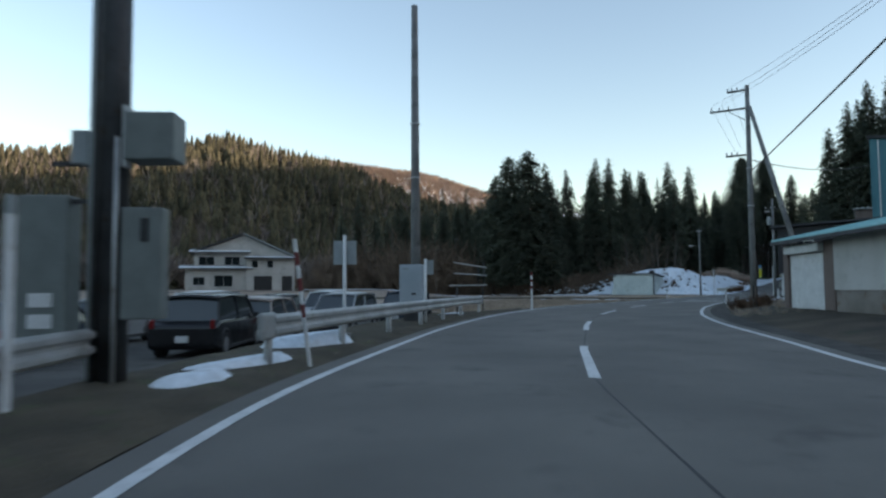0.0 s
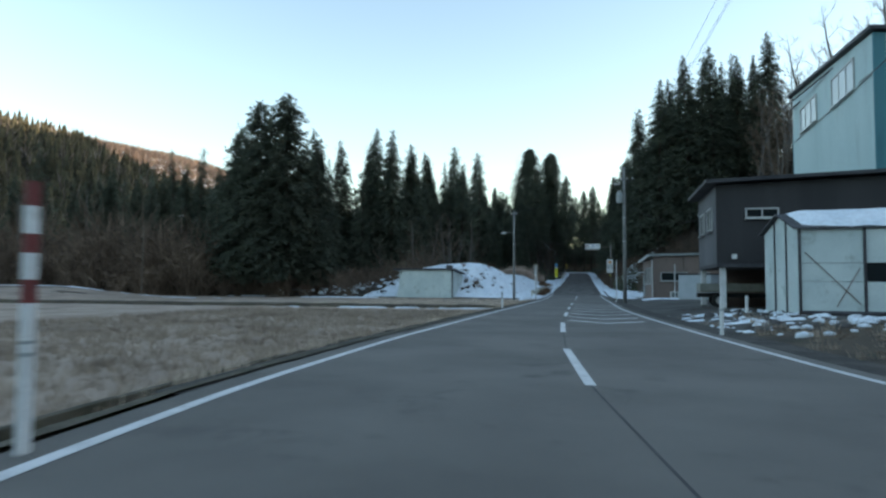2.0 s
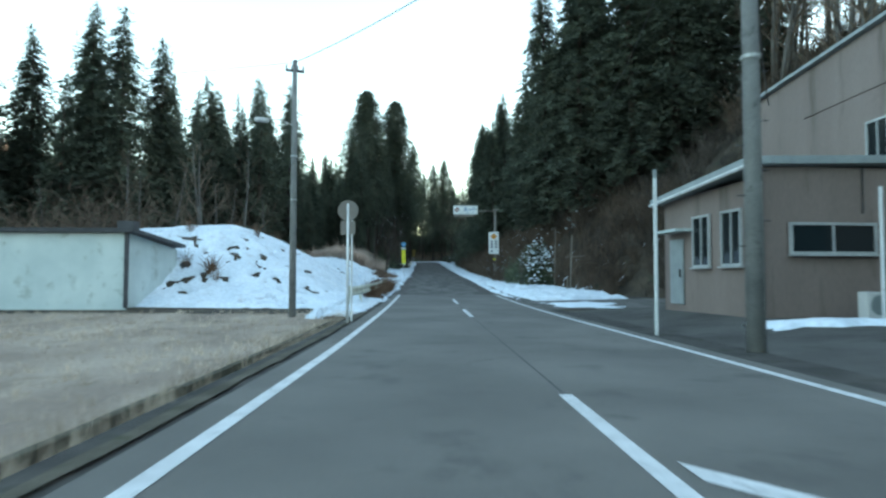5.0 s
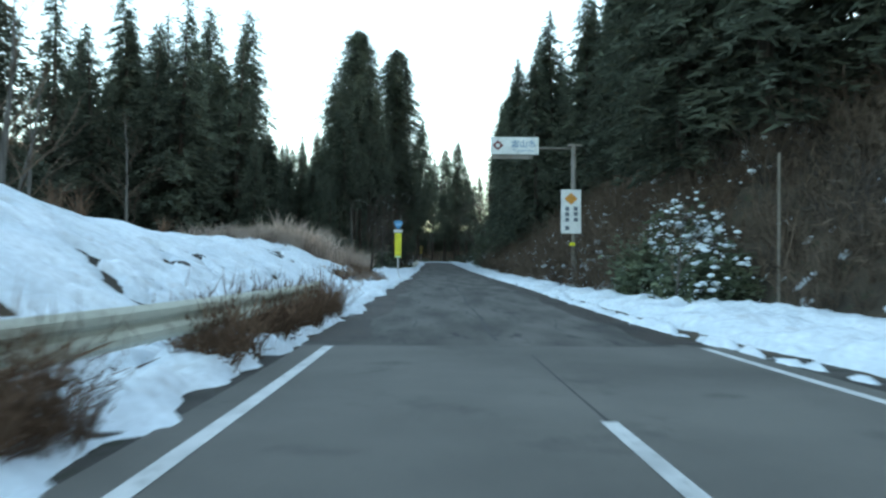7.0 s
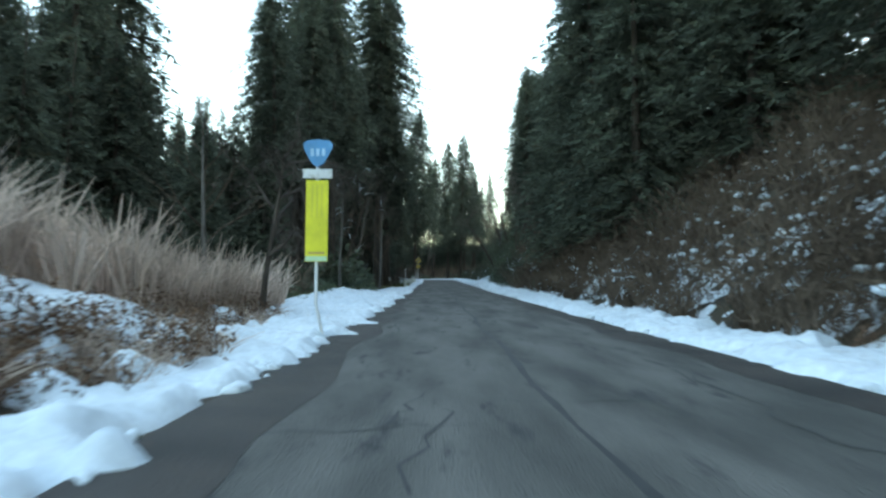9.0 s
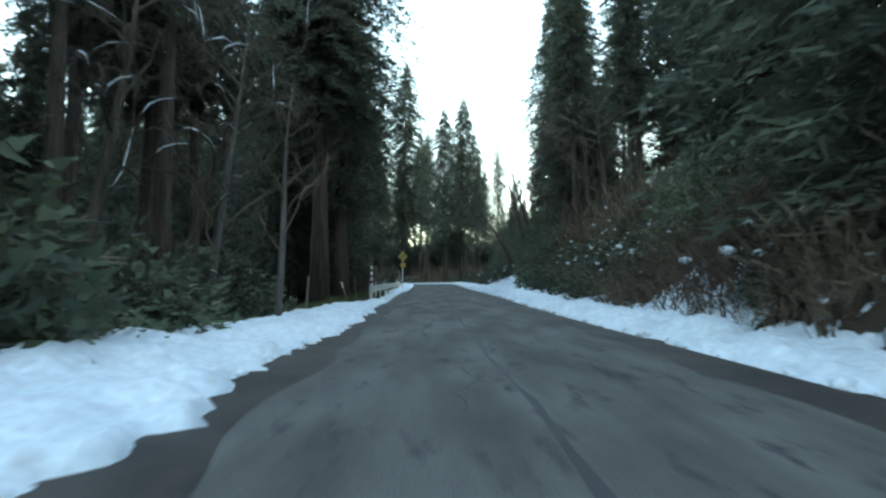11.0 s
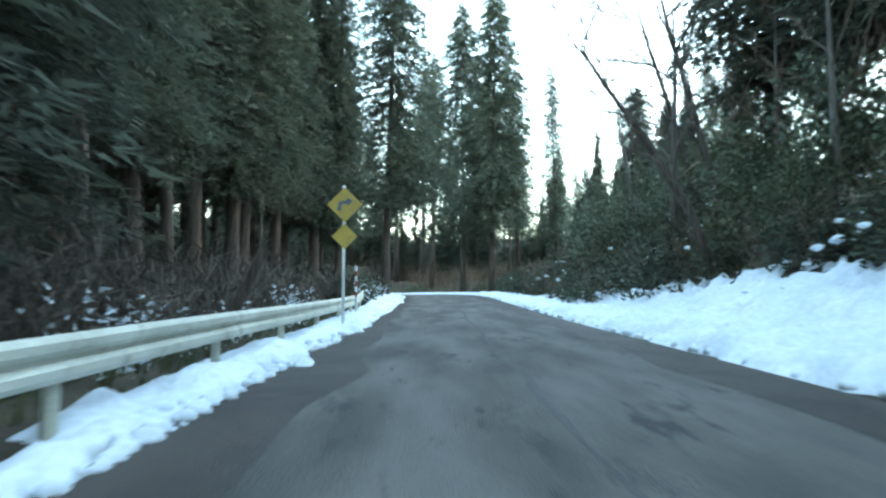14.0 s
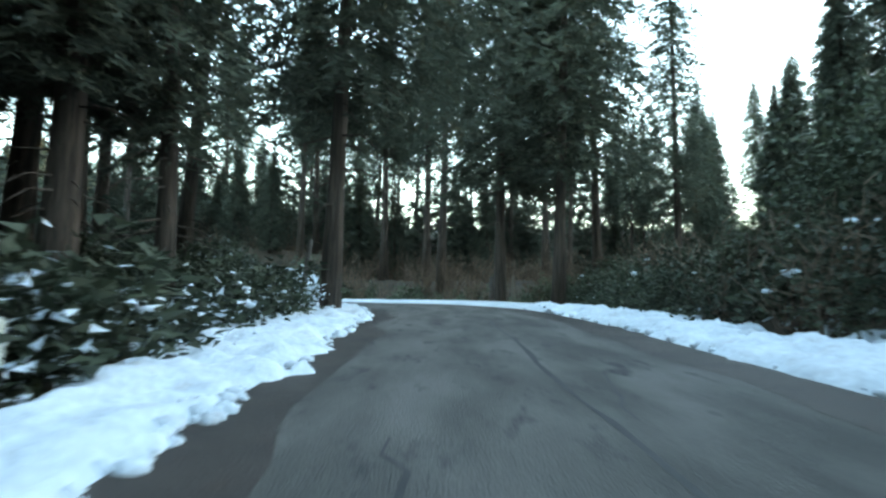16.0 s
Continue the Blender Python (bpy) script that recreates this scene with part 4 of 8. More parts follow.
def put_tree(x, y, top, kind):
    """A tree whose top reaches that height above the datum."""
    # fill trees are lowered or dropped to fit the camera's view of the sky
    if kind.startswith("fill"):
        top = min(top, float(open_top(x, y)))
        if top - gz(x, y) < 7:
            return
    h0 = 26 if kind.startswith("edge") or kind in ("fill_a", "near_a", "broad", "round") else 28
    SPOTS[kind].append((x, y, max(0.15, (top - gz(x, y)) / h0)))


# single trees that stand out against the sky
for x, y, top, kind in [
    (-43.9, 98, 25.3, "broad"), (-48.4, 99, 24.9, "broad"), (-52.3, 100, 22.0, "broad"), (-42.0, 101, 20.5, "edge_b"), (-54, 103, 19, "edge_c"), (-58, 105, 18, "edge_b"), (-62, 104, 18.5, "edge_a"), (-66, 106, 17.5, "edge_c"), (-71, 107, 17, "edge_b"), (-76, 106, 18, "edge_a"), (-82, 108, 17, "edge_c"), (-89, 108, 18, "edge_b"), (-96, 110, 17, "edge_a"),
    (-57.5, 138, 31.5, "edge_a"), (-53.5, 142, 30.0, "edge_c"), (-61.5, 141, 29.5, "edge_b"), (-47, 140, 31.5, "edge_a"), (-49.5, 144, 29.5, "edge_b"), (-43.2, 140, 31.0, "edge_c"), (-40.5, 143, 29.0, "edge_b"), (-48.4, 186.6, 35.5, "edge_b"), (-53.3, 190, 36.5, "edge_c"), (-56.8, 187, 36, "edge_a"), (-42.5, 171, 33, "edge_a"), (-40.0, 186, 37.3, "edge_b"), (-37.2, 184, 31.5, "edge_c"), (-34.0, 180, 34.2, "edge_b"),
    (-17.0, 204, 38.3, "round"), (-16.6, 210.6, 35.5, "near_b"), (-27.5, 168, 17, "edge_a"), (-29.5, 174, 18, "edge_b"), (-19.2, 222, 33, "near_a"), (-22.5, 219, 33, "edge_c"),
    (-15.3, 273, 43.8, "spire"), (-18.4, 266, 36.0, "needle"), (-7.9, 286.5, 39.8, "spire"), (-5.2, 283, 41.2, "spire"), (-1.5, 290, 36, "open_limb"), (2.2, 286, 33.2, "needle"), (-11.3, 297, 39, "open_stem"), (-16, 303, 38, "open_limb"), (-3.6, 297, 36, "open_stem"), (22.5, 330, 32.5, "edge_a"), (8.5, 300, 25, "edge_c"), (15.5, 299, 27, "edge_b"), (18.5, 298, 32, "edge_a"), (22.5, 302, 33.5, "edge_c"), (26.5, 298, 34.5, "edge_b"), (13, 306, 24, "edge_a"), (5, 310, 22, "edge_b"),
    (-22.2, 254, 36, "open_limb"), (-23.6, 271, 36, "open_stem"), (-26, 277, 36, "open_limb"), (-24.5, 262, 35, "open_stem"), (-21.4, 274.5, 36, "open_stem"), (-19.8, 263.5, 35, "near_b"), (-21.4, 258.2, 35, "near_b"),
    (7.1, 125, 36.6, "edge_a"), (10.4, 124, 37.2, "edge_b"), (13.7, 125, 35.9, "edge_c"), (17.3, 122, 37.7, "edge_b"), (16.2, 124, 35.5, "stem_c"), (2.9, 128, 34.0, "edge_c"), (4.6, 131, 35.0, "edge_a"), (0.6, 131, 30.3, "edge_b"), (-0.8, 166, 25, "edge_a"), (-1.6, 171, 26, "edge_b"), (-2.0, 178, 27, "edge_a"), (5.5, 144, 30, "edge_b"), (4.6, 153, 30, "edge_a"), (3.2, 162, 30, "edge_c"), (1.6, 169, 30, "edge_a"), (1.4, 177, 31, "edge_b"),
    (1.8, 225, 33, "stem_b"), (1.4, 220, 34, "open_limb"), (3.0, 224, 31, "stem_c"), (3.0, 210, 33, "open_limb"), (3.4, 190, 30, "stem_b"), (3.8, 201, 31, "open_stem"), (5.4, 247, 43, "column"), (7.4, 241, 40, "column"), (4.5, 240, 20, "edge_c"), (7.6, 275, 26, "column"), (3.5, 268, 17.5, "near_a"), (6.2, 262, 19, "near_a"), (8.6, 268, 21, "edge_c"), (5.2, 279, 18.5, "edge_a"), (1.9, 275, 16, "near_a"), (10.5, 260, 21, "edge_b"), (6.5, 252, 22, "edge_a"), (7.5, 262, 22, "edge_b"), (5.2, 246, 20, "edge_b"),
    (-22.6, 180, 25.5, "open_stem"), (-19.4, 187.5, 31.8, "open_limb"), (-24.5, 199, 31, "stem_b"), (-22.9, 194.5, 38, "round"), (-21.5, 196.8, 27.5, "open_stem"), (-21.0, 184, 27.5, "open_stem"), (-20.5, 212.5, 32, "near_a"), (3.6, 273, 21, "near_a"), (7, 266, 22, "near_a"), (4.8, 231, 31, "near_a"), (10.5, 232, 24, "edge_b"), (15, 234, 26, "edge_a"), (19.5, 232, 27, "edge_c"), (14, 226, 25, "edge_c"), (20, 224, 28, "edge_a"), (8.5, 236, 30, "edge_c"), (7.2, 137, 33, "near_a"), (6.6, 148, 32, "near_b"), (6.2, 158, 31, "near_b"), (5.2, 168, 31, "near_a"), (-19.8, 217, 33, "near_a"), (-25.5, 256, 34, "open_limb"), (-24.6, 239.5, 34, "stem_c"), (-23.6, 250, 35, "stem_a"), (-27.5, 246, 34, "stem_b"), (-28.5, 262, 35, "stem_c"), (-20.9, 230.5, 33, "stem_c"), (-19.8, 226, 34, "near_a"), (-21.4, 235, 34, "open_limb"), (-22.8, 245, 35, "open_stem"), (-20.6, 174, 23.5, "open_limb"), (-22.8, 188, 28.5, "open_limb"), (-22.3, 252.5, 36, "near_b"), (-23.8, 258.5, 36, "near_b"), (-24.6, 264.5, 35, "near_b"), (-22.7, 241.5, 35, "near_b"), (-26.8, 251, 35, "near_b"), (-22.7, 266.5, 35, "near_b"),
]:
    put_tree(x, y, top, kind)
# the wood behind them, heights mostly capped along the camera's sightlines
fill = np.random.default_rng(5)
for x, y in jitter_rows(-46, -20, 158, 216, 6.2, fill, lambda x, y: xl(y) - x > 6 and (y < 186 or (x < -33 and y < 205))):
    put_tree(x, y, gz(x, y) + fill.uniform(22, 30), ["fill_b", "fill_c", "fill_b", "fill_a"][int(fill.integers(0, 4))])
for x, y in jitter_rows(-56, -21, 217, 274, 6.0, fill, lambda x, y: xl(y) - x > 8.8 and (y > 226 or x > -25)):
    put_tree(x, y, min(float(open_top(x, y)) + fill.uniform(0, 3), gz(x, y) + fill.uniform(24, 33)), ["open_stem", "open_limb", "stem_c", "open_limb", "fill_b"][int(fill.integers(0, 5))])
for x, y in jitter_rows(3, 17, 187, 234, 6.9, fill, lambda x, y: x - xr(y) > 8.5):
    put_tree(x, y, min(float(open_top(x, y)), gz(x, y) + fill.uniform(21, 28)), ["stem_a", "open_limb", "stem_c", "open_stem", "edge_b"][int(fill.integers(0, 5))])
for x, y in jitter_rows(7, 18, 128, 184, 5.5, fill):
    put_tree(x, y, gz(x, y) + fill.uniform(20, 27), ["fill_a", "fill_c", "fill_a", "fill_b"][int(fill.integers(0, 4))])
for x, y in jitter_rows(-34, 24, 301, 334, 9.6, fill):
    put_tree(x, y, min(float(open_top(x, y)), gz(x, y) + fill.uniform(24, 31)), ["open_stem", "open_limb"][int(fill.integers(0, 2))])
for x, y in jitter_rows(-44, 0, 306, 322, 5.0, fill):
    put_tree(x, y, gz(x, y) + fill.uniform(7, 12), ["edge_a", "edge_b", "edge_c"][int(fill.integers(0, 3))])
for x, y in jitter_rows(-100, -30, 112, 184, 8.5, fill, lambda x, y: x < -45 or (y > 150 and x < -33)):
    put_tree(x, y, gz(x, y) + (fill.uniform(18, 24) if y < 150 else fill.uniform(17, 21)), ["fill_a", "fill_a", "fill_c"][int(fill.integers(0, 3))])
for k, spots in SPOTS.items():
    plant(PROTO[k], spots)


# far woods: coarse cedars and bare trees on the ridges
def far_cedar(rng, rings=5, n=4):
    v, f = [], []
    for i in range(rings):
        t = i / rings
        r = 0.13 * (1 - t) ** 0.8 * rng.uniform(0.8, 1.25, n * 2)
        a = np.arange(n * 2) / (n * 2) * 2 * np.pi + i
        r[::2] *= 0.55
        o = len(v)
        v += [(r[j] * math.cos(a[j]), r[j] * math.sin(a[j]), 0.08 + 0.85 * t - (0.03 if j % 2 else 0)) for j in range(n * 2)]
        v.append((0, 0, min(1.0, 0.08 + 0.85 * t + 0.27)))
        f += [(o + j, o + (j + 1) % (n * 2), o + n * 2) for j in range(n * 2)]
    return np.array(v), np.array(f)


def far_bare(rng, twigs=18):
    az, el = rng.random(twigs) * 6.28, rng.uniform(0.6, 1.35, twigs)
    p = np.stack([0 * az, 0 * az, rng.uniform(0.1, 0.5, twigs)], -1)
    ln = rng.uniform(0.3, 0.6, twigs)[:, None]
    d = np.stack([np.cos(az) * np.cos(el), np.sin(az) * np.cos(el), np.sin(el)], -1) * ln
    w = unit(np.cross(d, rng.normal(0, 1, (twigs, 3)))) * 0.02
    return spikes(p, d, w)


far_r = np.random.default_rng(9)


def mid_cedar(rng):
    """A light cedar for the depth of the wood, one unit tall."""
    v, f = cedar_crown(rng, 20, 2.6, 0.06, 20, 1.3, 0.85, 34, 4, 1.6)
    return v / 20, f


def spread(n, x0, x1, y0, y1, test):
    x, y = far_r.uniform(x0, x1, n), far_r.uniform(y0, y1, n)
    k = test(x, y)
    return x[k], y[k]


def far_wood(name, template, x, y, lo, hi, mat, wide, label):
    h = far_r.uniform(lo, hi, len(x))
    rows = np.stack([x, y, ground_at(x, y) - 0.5, h * wide, h, far_r.random(len(x)) * 6.28], -1)
    tagged(bulk(name, *scatter(template, rows), mat), label, kind="stuff")


x, y = spread(11500, -500, -95, -40, 470, lambda x, y: (np.hypot(x, y) < 520) & ((x < -135) | (y > 150)))
far_wood("far_wood", far_cedar(far_r), x, y, 9, 16, "cedar_far", 1.7, "wooded ridge of dark cedars")
# open_top tests leave out trees that would block the camera's sightlines
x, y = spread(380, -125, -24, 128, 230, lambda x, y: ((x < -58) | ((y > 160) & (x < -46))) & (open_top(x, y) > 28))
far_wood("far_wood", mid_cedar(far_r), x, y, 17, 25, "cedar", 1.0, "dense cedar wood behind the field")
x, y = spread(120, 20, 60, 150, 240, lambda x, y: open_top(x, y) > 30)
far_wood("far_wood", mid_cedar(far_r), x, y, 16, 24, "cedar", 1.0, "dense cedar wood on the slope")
x, y = spread(280, -80, -36, 203, 330, lambda x, y: y > 203)
far_wood("far_wood", mid_cedar(far_r), x, y, 7, 11, "cedar", 1.5, "young cedars behind the tall stems")
x, y = spread(420, -80, 40, 306, 350, lambda x, y: y > 300)
far_wood("far_wood", mid_cedar(far_r), x, y, 8, 14, "cedar", 1.4, "young cedars beyond the bend")
x, y = spread(130, -62, -26, 164, 216, lambda x, y: xl(y) - x > 12)
far_wood("far_wood", mid_cedar(far_r), x, y, 8, 13, "cedar", 1.4, "young cedars under the tall wood")
x, y = spread(150, -44, 12, 305, 322, lambda x, y: x - xr(np.minimum(y, 305)) > 3)
far_wood("far_wood", mid_cedar(far_r), x, y, 9, 14, "cedar", 1.3, "thick young cedars outside the bend")
x, y = spread(170, -50, -22.5, 226, 282, lambda x, y: xl(y) - x > 9)
far_wood("far_wood", mid_cedar(far_r), x, y, 5, 10, "cedar", 1.5, "young cedars inside the bend")
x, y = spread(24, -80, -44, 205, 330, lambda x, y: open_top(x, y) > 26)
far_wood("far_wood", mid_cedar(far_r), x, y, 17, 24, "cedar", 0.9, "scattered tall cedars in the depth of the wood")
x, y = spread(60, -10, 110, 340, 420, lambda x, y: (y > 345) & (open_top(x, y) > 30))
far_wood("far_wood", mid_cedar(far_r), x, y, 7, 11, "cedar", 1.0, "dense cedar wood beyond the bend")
x, y = spread(15000, -820, -330, 330, 760, lambda x, y: (ground_at(x, y) > 60) & (np.hypot(x, y) > 560) & (np.hypot(x, y) < 860))
RX, RY = np.meshgrid(np.arange(-860, -150, 12.0), np.arange(360, 820, 12.0))
sheet("far_snow", RX, RY, ground_at(RX, RY) + 0.6 + 1.2 * rough_noise(RX, RY, 40, 61), "snow", keep=(ground_at(RX, RY) > 60) & (np.hypot(RX, RY) > 600) & (rough_noise(RX, RY, 60, 63) > 0.1), label="thin snow under the trees of the far ridge")
far_wood("far_wood", far_bare(far_r), x, y, 9, 14, "twig_far", 1.1, "bare deciduous trees on the far ridge")
x, y = spread(900, -420, -120, 60, 330, lambda x, y: ground_at(x, y) > 12)
far_wood("far_wood", far_bare(far_r), x, y, 12, 17, "wood_far", 0.9, "bare brown trees mixed into the near ridge")
x, y = spread(1500, -260, -96, 50, 180, lambda x, y: (ground_at(x, y) < 22) & ((x < -130) | (y > 100)))
far_wood("far_wood", far_bare(far_r, 40), x, y, 8, 13, "wood_far", 1.2, "purple-brown leafless wood at the ridge's foot")


# ---- bare trees on the slope behind the workshops ----
def bare_tree(rng, height, label="leafless grey deciduous tree with fine twigs"):
    e = empty("bare_tree", 0, -900, -60)
    st, br = Shape(), Shape()
    top = Vector((rng.normal(0, 0.06) * height, rng.normal(0, 0.06) * height, height))
    st.tube([(0, 0, -0.3), top * 0.35, top * 0.7 + Vector((0.1, 0.1, 0)), top], [0.012 * height + 0.03, 0.01 * height + 0.02, 0.006 * height, 0.01], 6)

    def grow(p, d, ln, r, depth):
        q = p + d * ln
        br.tube([p, (p + q) / 2 + Vector(rng.normal(0, 0.05, 3)) * ln, q], [r, r * 0.75, r * 0.45], 3, cap=False)
        if depth:
            for _ in range(3):
                nd = (d + Vector(rng.normal(0, 0.42, 3)) + Vector((0, 0, 0.18))).normalized()
                grow(p.lerp(q, rng.uniform(0.45, 1.0)), nd, ln * rng.uniform(0.5, 0.75), r * 0.5, depth - 1)

    for i in range(11):
        t = 0.28 + 0.66 * i / 10
        a = i * 2.4 + rng.random()
        d = Vector((math.cos(a), math.sin(a), rng.uniform(0.7, 1.5))).normalized()
        grow(top * t, d, height * 0.24 * (1.25 - t), 0.005 * height * (1.2 - t) + 0.006, 2)
    part("trunk", st, "greybark", e, smooth=True)
    part("crown", br, "twig", e)
    return tagged(e, label, "tree", "bare trees on the slope")


BT = np.random.default_rng(21)
for k in range(3):
    proto = bare_tree(BT, 11)
    spots = [(BT.uniform(13, 40), BT.uniform(84, 128), BT.uniform(0.8, 1.25)) for _ in range(38)]
    spots += [[(0.2, 246, 1.3), (1.8, 236, 0.95), (3.5, 243, 0.9), (-16.5, 172, 0.6), (-19, 246, 0.6), (17, 104, 1.5), (23, 110, 1.55), (28, 100, 1.4), (20, 96, 1.35), (-84, 99, 1.25), (-77, 104, 1.35), (-66, 103, 0.95), (-33, 126, 0.95), (-38, 118, 0.7), (-26, 124, 0.95), (-30, 127, 1.1)], [(2.6, 229, 1.05), (-17, 151, 0.55), (-31, 134, 0.9), (19.5, 112, 1.5), (26, 105, 1.6), (31, 112, 1.4), (22, 101, 1.4), (-81, 101, 1.4), (-88, 103, 1.2), (-71, 101, 0.9), (-29, 129, 0.85), (-28, 120.5, 0.95), (-34, 121, 1.0), (-17.8, 187, 0.9), (1.8, 256, 1.1)], [(4.4, 250, 0.8), (-15.4, 186.6, 0.75), (-36, 128, 0.9), (16, 110, 1.45), (24.5, 98, 1.5), (29, 116, 1.5), (33, 104, 1.3), (-79, 98, 1.1), (-91, 99, 1.0), (-63.5, 105, 0.85), (-27, 136, 0.8), (-3.4, 121.5, 0.3)]][k]
    plant(proto, spots, 3)


def leaning_tree(x, y, reach, height, seed, snow=False):
    """A leafless tree that leans from the bank towards the road, its boughs arching over."""
    rng = np.random.default_rng(seed)
    e = tagged(empty("bare_tree", x, y, gz(x, y) - 0.1), "leafless tree leaning out from the bank with arching boughs", "tree", "bare trees on the slope")
    st, br, lying = Shape(), Shape(), []
    stem = [Vector((0, 0, -0.3)), Vector((0.18 * reach, 0.1, 0.3 * height)), Vector((0.5 * reach, 0.2, 0.62 * height)), Vector((0.8 * reach, 0.1, 0.85 * height)), Vector((reach, -0.2, height))]
    st.tube(stem, [w * min(1.0, height / 9) for w in (0.2, 0.17, 0.13, 0.09, 0.05)], 8)

    def limb(p, d, ln, r, depth):
        pts = [p]
        for k in range(4):
            d = (d + Vector(rng.normal(0, 0.16, 3)) - Vector((0, 0, 0.12 * k * (depth < 3)))).normalized()
            pts.append(pts[-1] + d * ln / 4)
        br.tube(pts, [r, r * 0.85, r * 0.65, r * 0.5, r * 0.3], 4, cap=False)
        if snow and depth > 1 and rng.random() < 0.7:
            lying.append([q + Vector((0, 0, r * 0.5 + 0.008)) for q in pts[1:]])
        if depth:
            for k in (1, 2, 3, 4, 4):
                nd = (d + Vector(rng.normal(0, 0.6, 3)) + Vector((0, 0, 0.15))).normalized()
                limb(pts[k], nd, ln * rng.uniform(0.4, 0.65), r * 0.5, depth - 1)

    for k in range(9):
        t = 0.35 + 0.65 * k / 8
        i = min(3, int(t * 4))
        p = stem[i].lerp(stem[i + 1], t * 4 - i)
        a = rng.uniform(0, 6.28)
        limb(p, Vector((math.cos(a) + 0.5 * math.copysign(1, reach), math.sin(a), rng.uniform(0.3, 1.1))).normalized(), height * rng.uniform(0.25, 0.42), 0.06 * (1.25 - 0.6 * t), 3)
    part("trunk", st, "bark", e, smooth=True)
    part("crown", br, "scrub", e)
    for pts in lying[::3]:
        ridge = Shape()
        ridge.tube(pts, [0.006, 0.026, 0.022, 0.007], 5)
        part("snow_cover", ridge, "snow", e, "snow lying along the bough")


leaning_tree(-1.2, 238.2, -4.6, 8.2, 5)
leaning_tree(0.6, 241.5, -2.4, 11.0, 8)
leaning_tree(2.4, 248.0, -3.0, 12.0, 12)
leaning_tree(2.0, 217.0, -0.6, 11.0, 31)
leaning_tree(4.2, 222.0, -0.9, 12.5, 33)
leaning_tree(1.4, 209.5, -0.8, 9.5, 35)
leaning_tree(-15.8, 152.0, 0.6, 4.6, 41)
leaning_tree(-18.6, 186.5, 2.2, 8.5, 21, True)
leaning_tree(-19.5, 182.5, 1.5, 9.5, 24, True)


# ---- brush, reeds, shrubs: nobody could count them ----
def twig_bush(rng, twigs, spread_=0.8, lean=0.5):
    """A shrub of thin arching stems, each a chain of narrow leaves of wood."""
    az = rng.random(twigs) * 6.28
    out = np.stack([np.cos(az), np.sin(az), 0 * az], -1)
    root = out * rng.uniform(0, 0.25, (twigs, 1)) * spread_
    ln = rng.uniform(0.45, 1.0, (twigs, 1))
    lean_ = rng.uniform(0.1, lean, (twigs, 1))
    bits = []
    p, d = root, unit(out * lean_ + [0, 0, 1] + rng.normal(0, 0.15, (twigs, 3)))
    for i in range(3):
        seg = d * ln * 0.4
        w = unit(np.cross(seg, rng.normal(0, 1, (twigs, 3)))) * (0.012 - 0.003 * i)
        bits.append(spikes(p, seg * 1.05, w))
        side = unit(d + rng.normal(0, 0.7, (twigs, 3))) * ln * 0.3
        bits.append(spikes(p + seg * 0.6, side, unit(np.cross(side, rng.normal(0, 1, (twigs, 3)))) * 0.011))
        p, d = p + seg, unit(d + out * 0.18 + rng.normal(0, 0.22, (twigs, 3)))
    return merge(*bits)


def leaf_bush(rng, leaves, size=0.13):
    az, u, h = rng.random(leaves) * 6.28, np.sqrt(rng.random(leaves)), rng.random(leaves)
    r = 0.55 * u * np.sqrt(np.maximum(0.05, 1 - (h - 0.3) ** 2 * 1.6)) * (1 + 0.25 * np.sin(3 * az))
    p = np.stack([r * np.cos(az), r * np.sin(az), h * (0.75 + 0.25 * np.sin(2 * az + 1))], -1)
    d = unit(np.stack([np.cos(az), np.sin(az), 0 * az + 0.1], -1) + rng.normal(0, 0.55, (leaves, 3))) * size * rng.uniform(0.6, 1.3, (leaves, 1))
    w = unit(np.cross(d, rng.normal(0, 1, (leaves, 3)) + [0, 0, 1.2])) * size * 0.3
    return spikes(p, d, w)


def tuft_grass(rng, n, droop=0.55):
    az = rng.random(n) * 6.28
    out = np.stack([np.cos(az), np.sin(az), 0 * az], -1)
    p = out * rng.uniform(0, 0.14, (n, 1))
    h = rng.uniform(0.5, 1, (n, 1))
    mid = out * rng.uniform(0.02, droop * 0.6, (n, 1)) + [0, 0, 1] * h * 0.65
    tip = out * rng.uniform(0.1, droop * 1.6, (n, 1)) + [0, 0, 1] * h
    w = unit(np.cross(mid, rng.normal(0, 1, (n, 3)))) * 0.017
    v = np.stack([p - w * 0.7, p + w * 0.7, p + mid + w, p + mid - w, p + mid - w, p + mid + w, p + tip + w * 0.15, p + tip - w * 0.15], 1).reshape(-1, 3)
    return v, np.arange(len(v)).reshape(-1, 4)


def short_grass(rng, n):
    az = rng.random(n) * 6.28
    out = np.stack([np.cos(az), np.sin(az), 0 * az], -1)
    p = out * rng.uniform(0, 0.5, (n, 1))
    d = out * rng.uniform(0.0, 0.5, (n, 1)) + [0, 0, 1] * rng.uniform(0.5, 1, (n, 1))
    return spikes(p, d, unit(np.cross(d, rng.normal(0, 1, (n, 3)))) * 0.045)


def sow(name, template, x, y, lo, hi, wide, mat, label, sink=0.05):
    x, y = np.asarray(x), np.asarray(y)
    h = far_r.uniform(lo, hi, len(x))
    rows = np.stack([x, y, ground_at(x, y) - sink, h * wide * far_r.uniform(0.8, 1.25, len(x)), h, far_r.random(len(x)) * 6.28], -1)
    tagged(bulk(name, *scatter(template, rows), mat), label, kind="stuff")


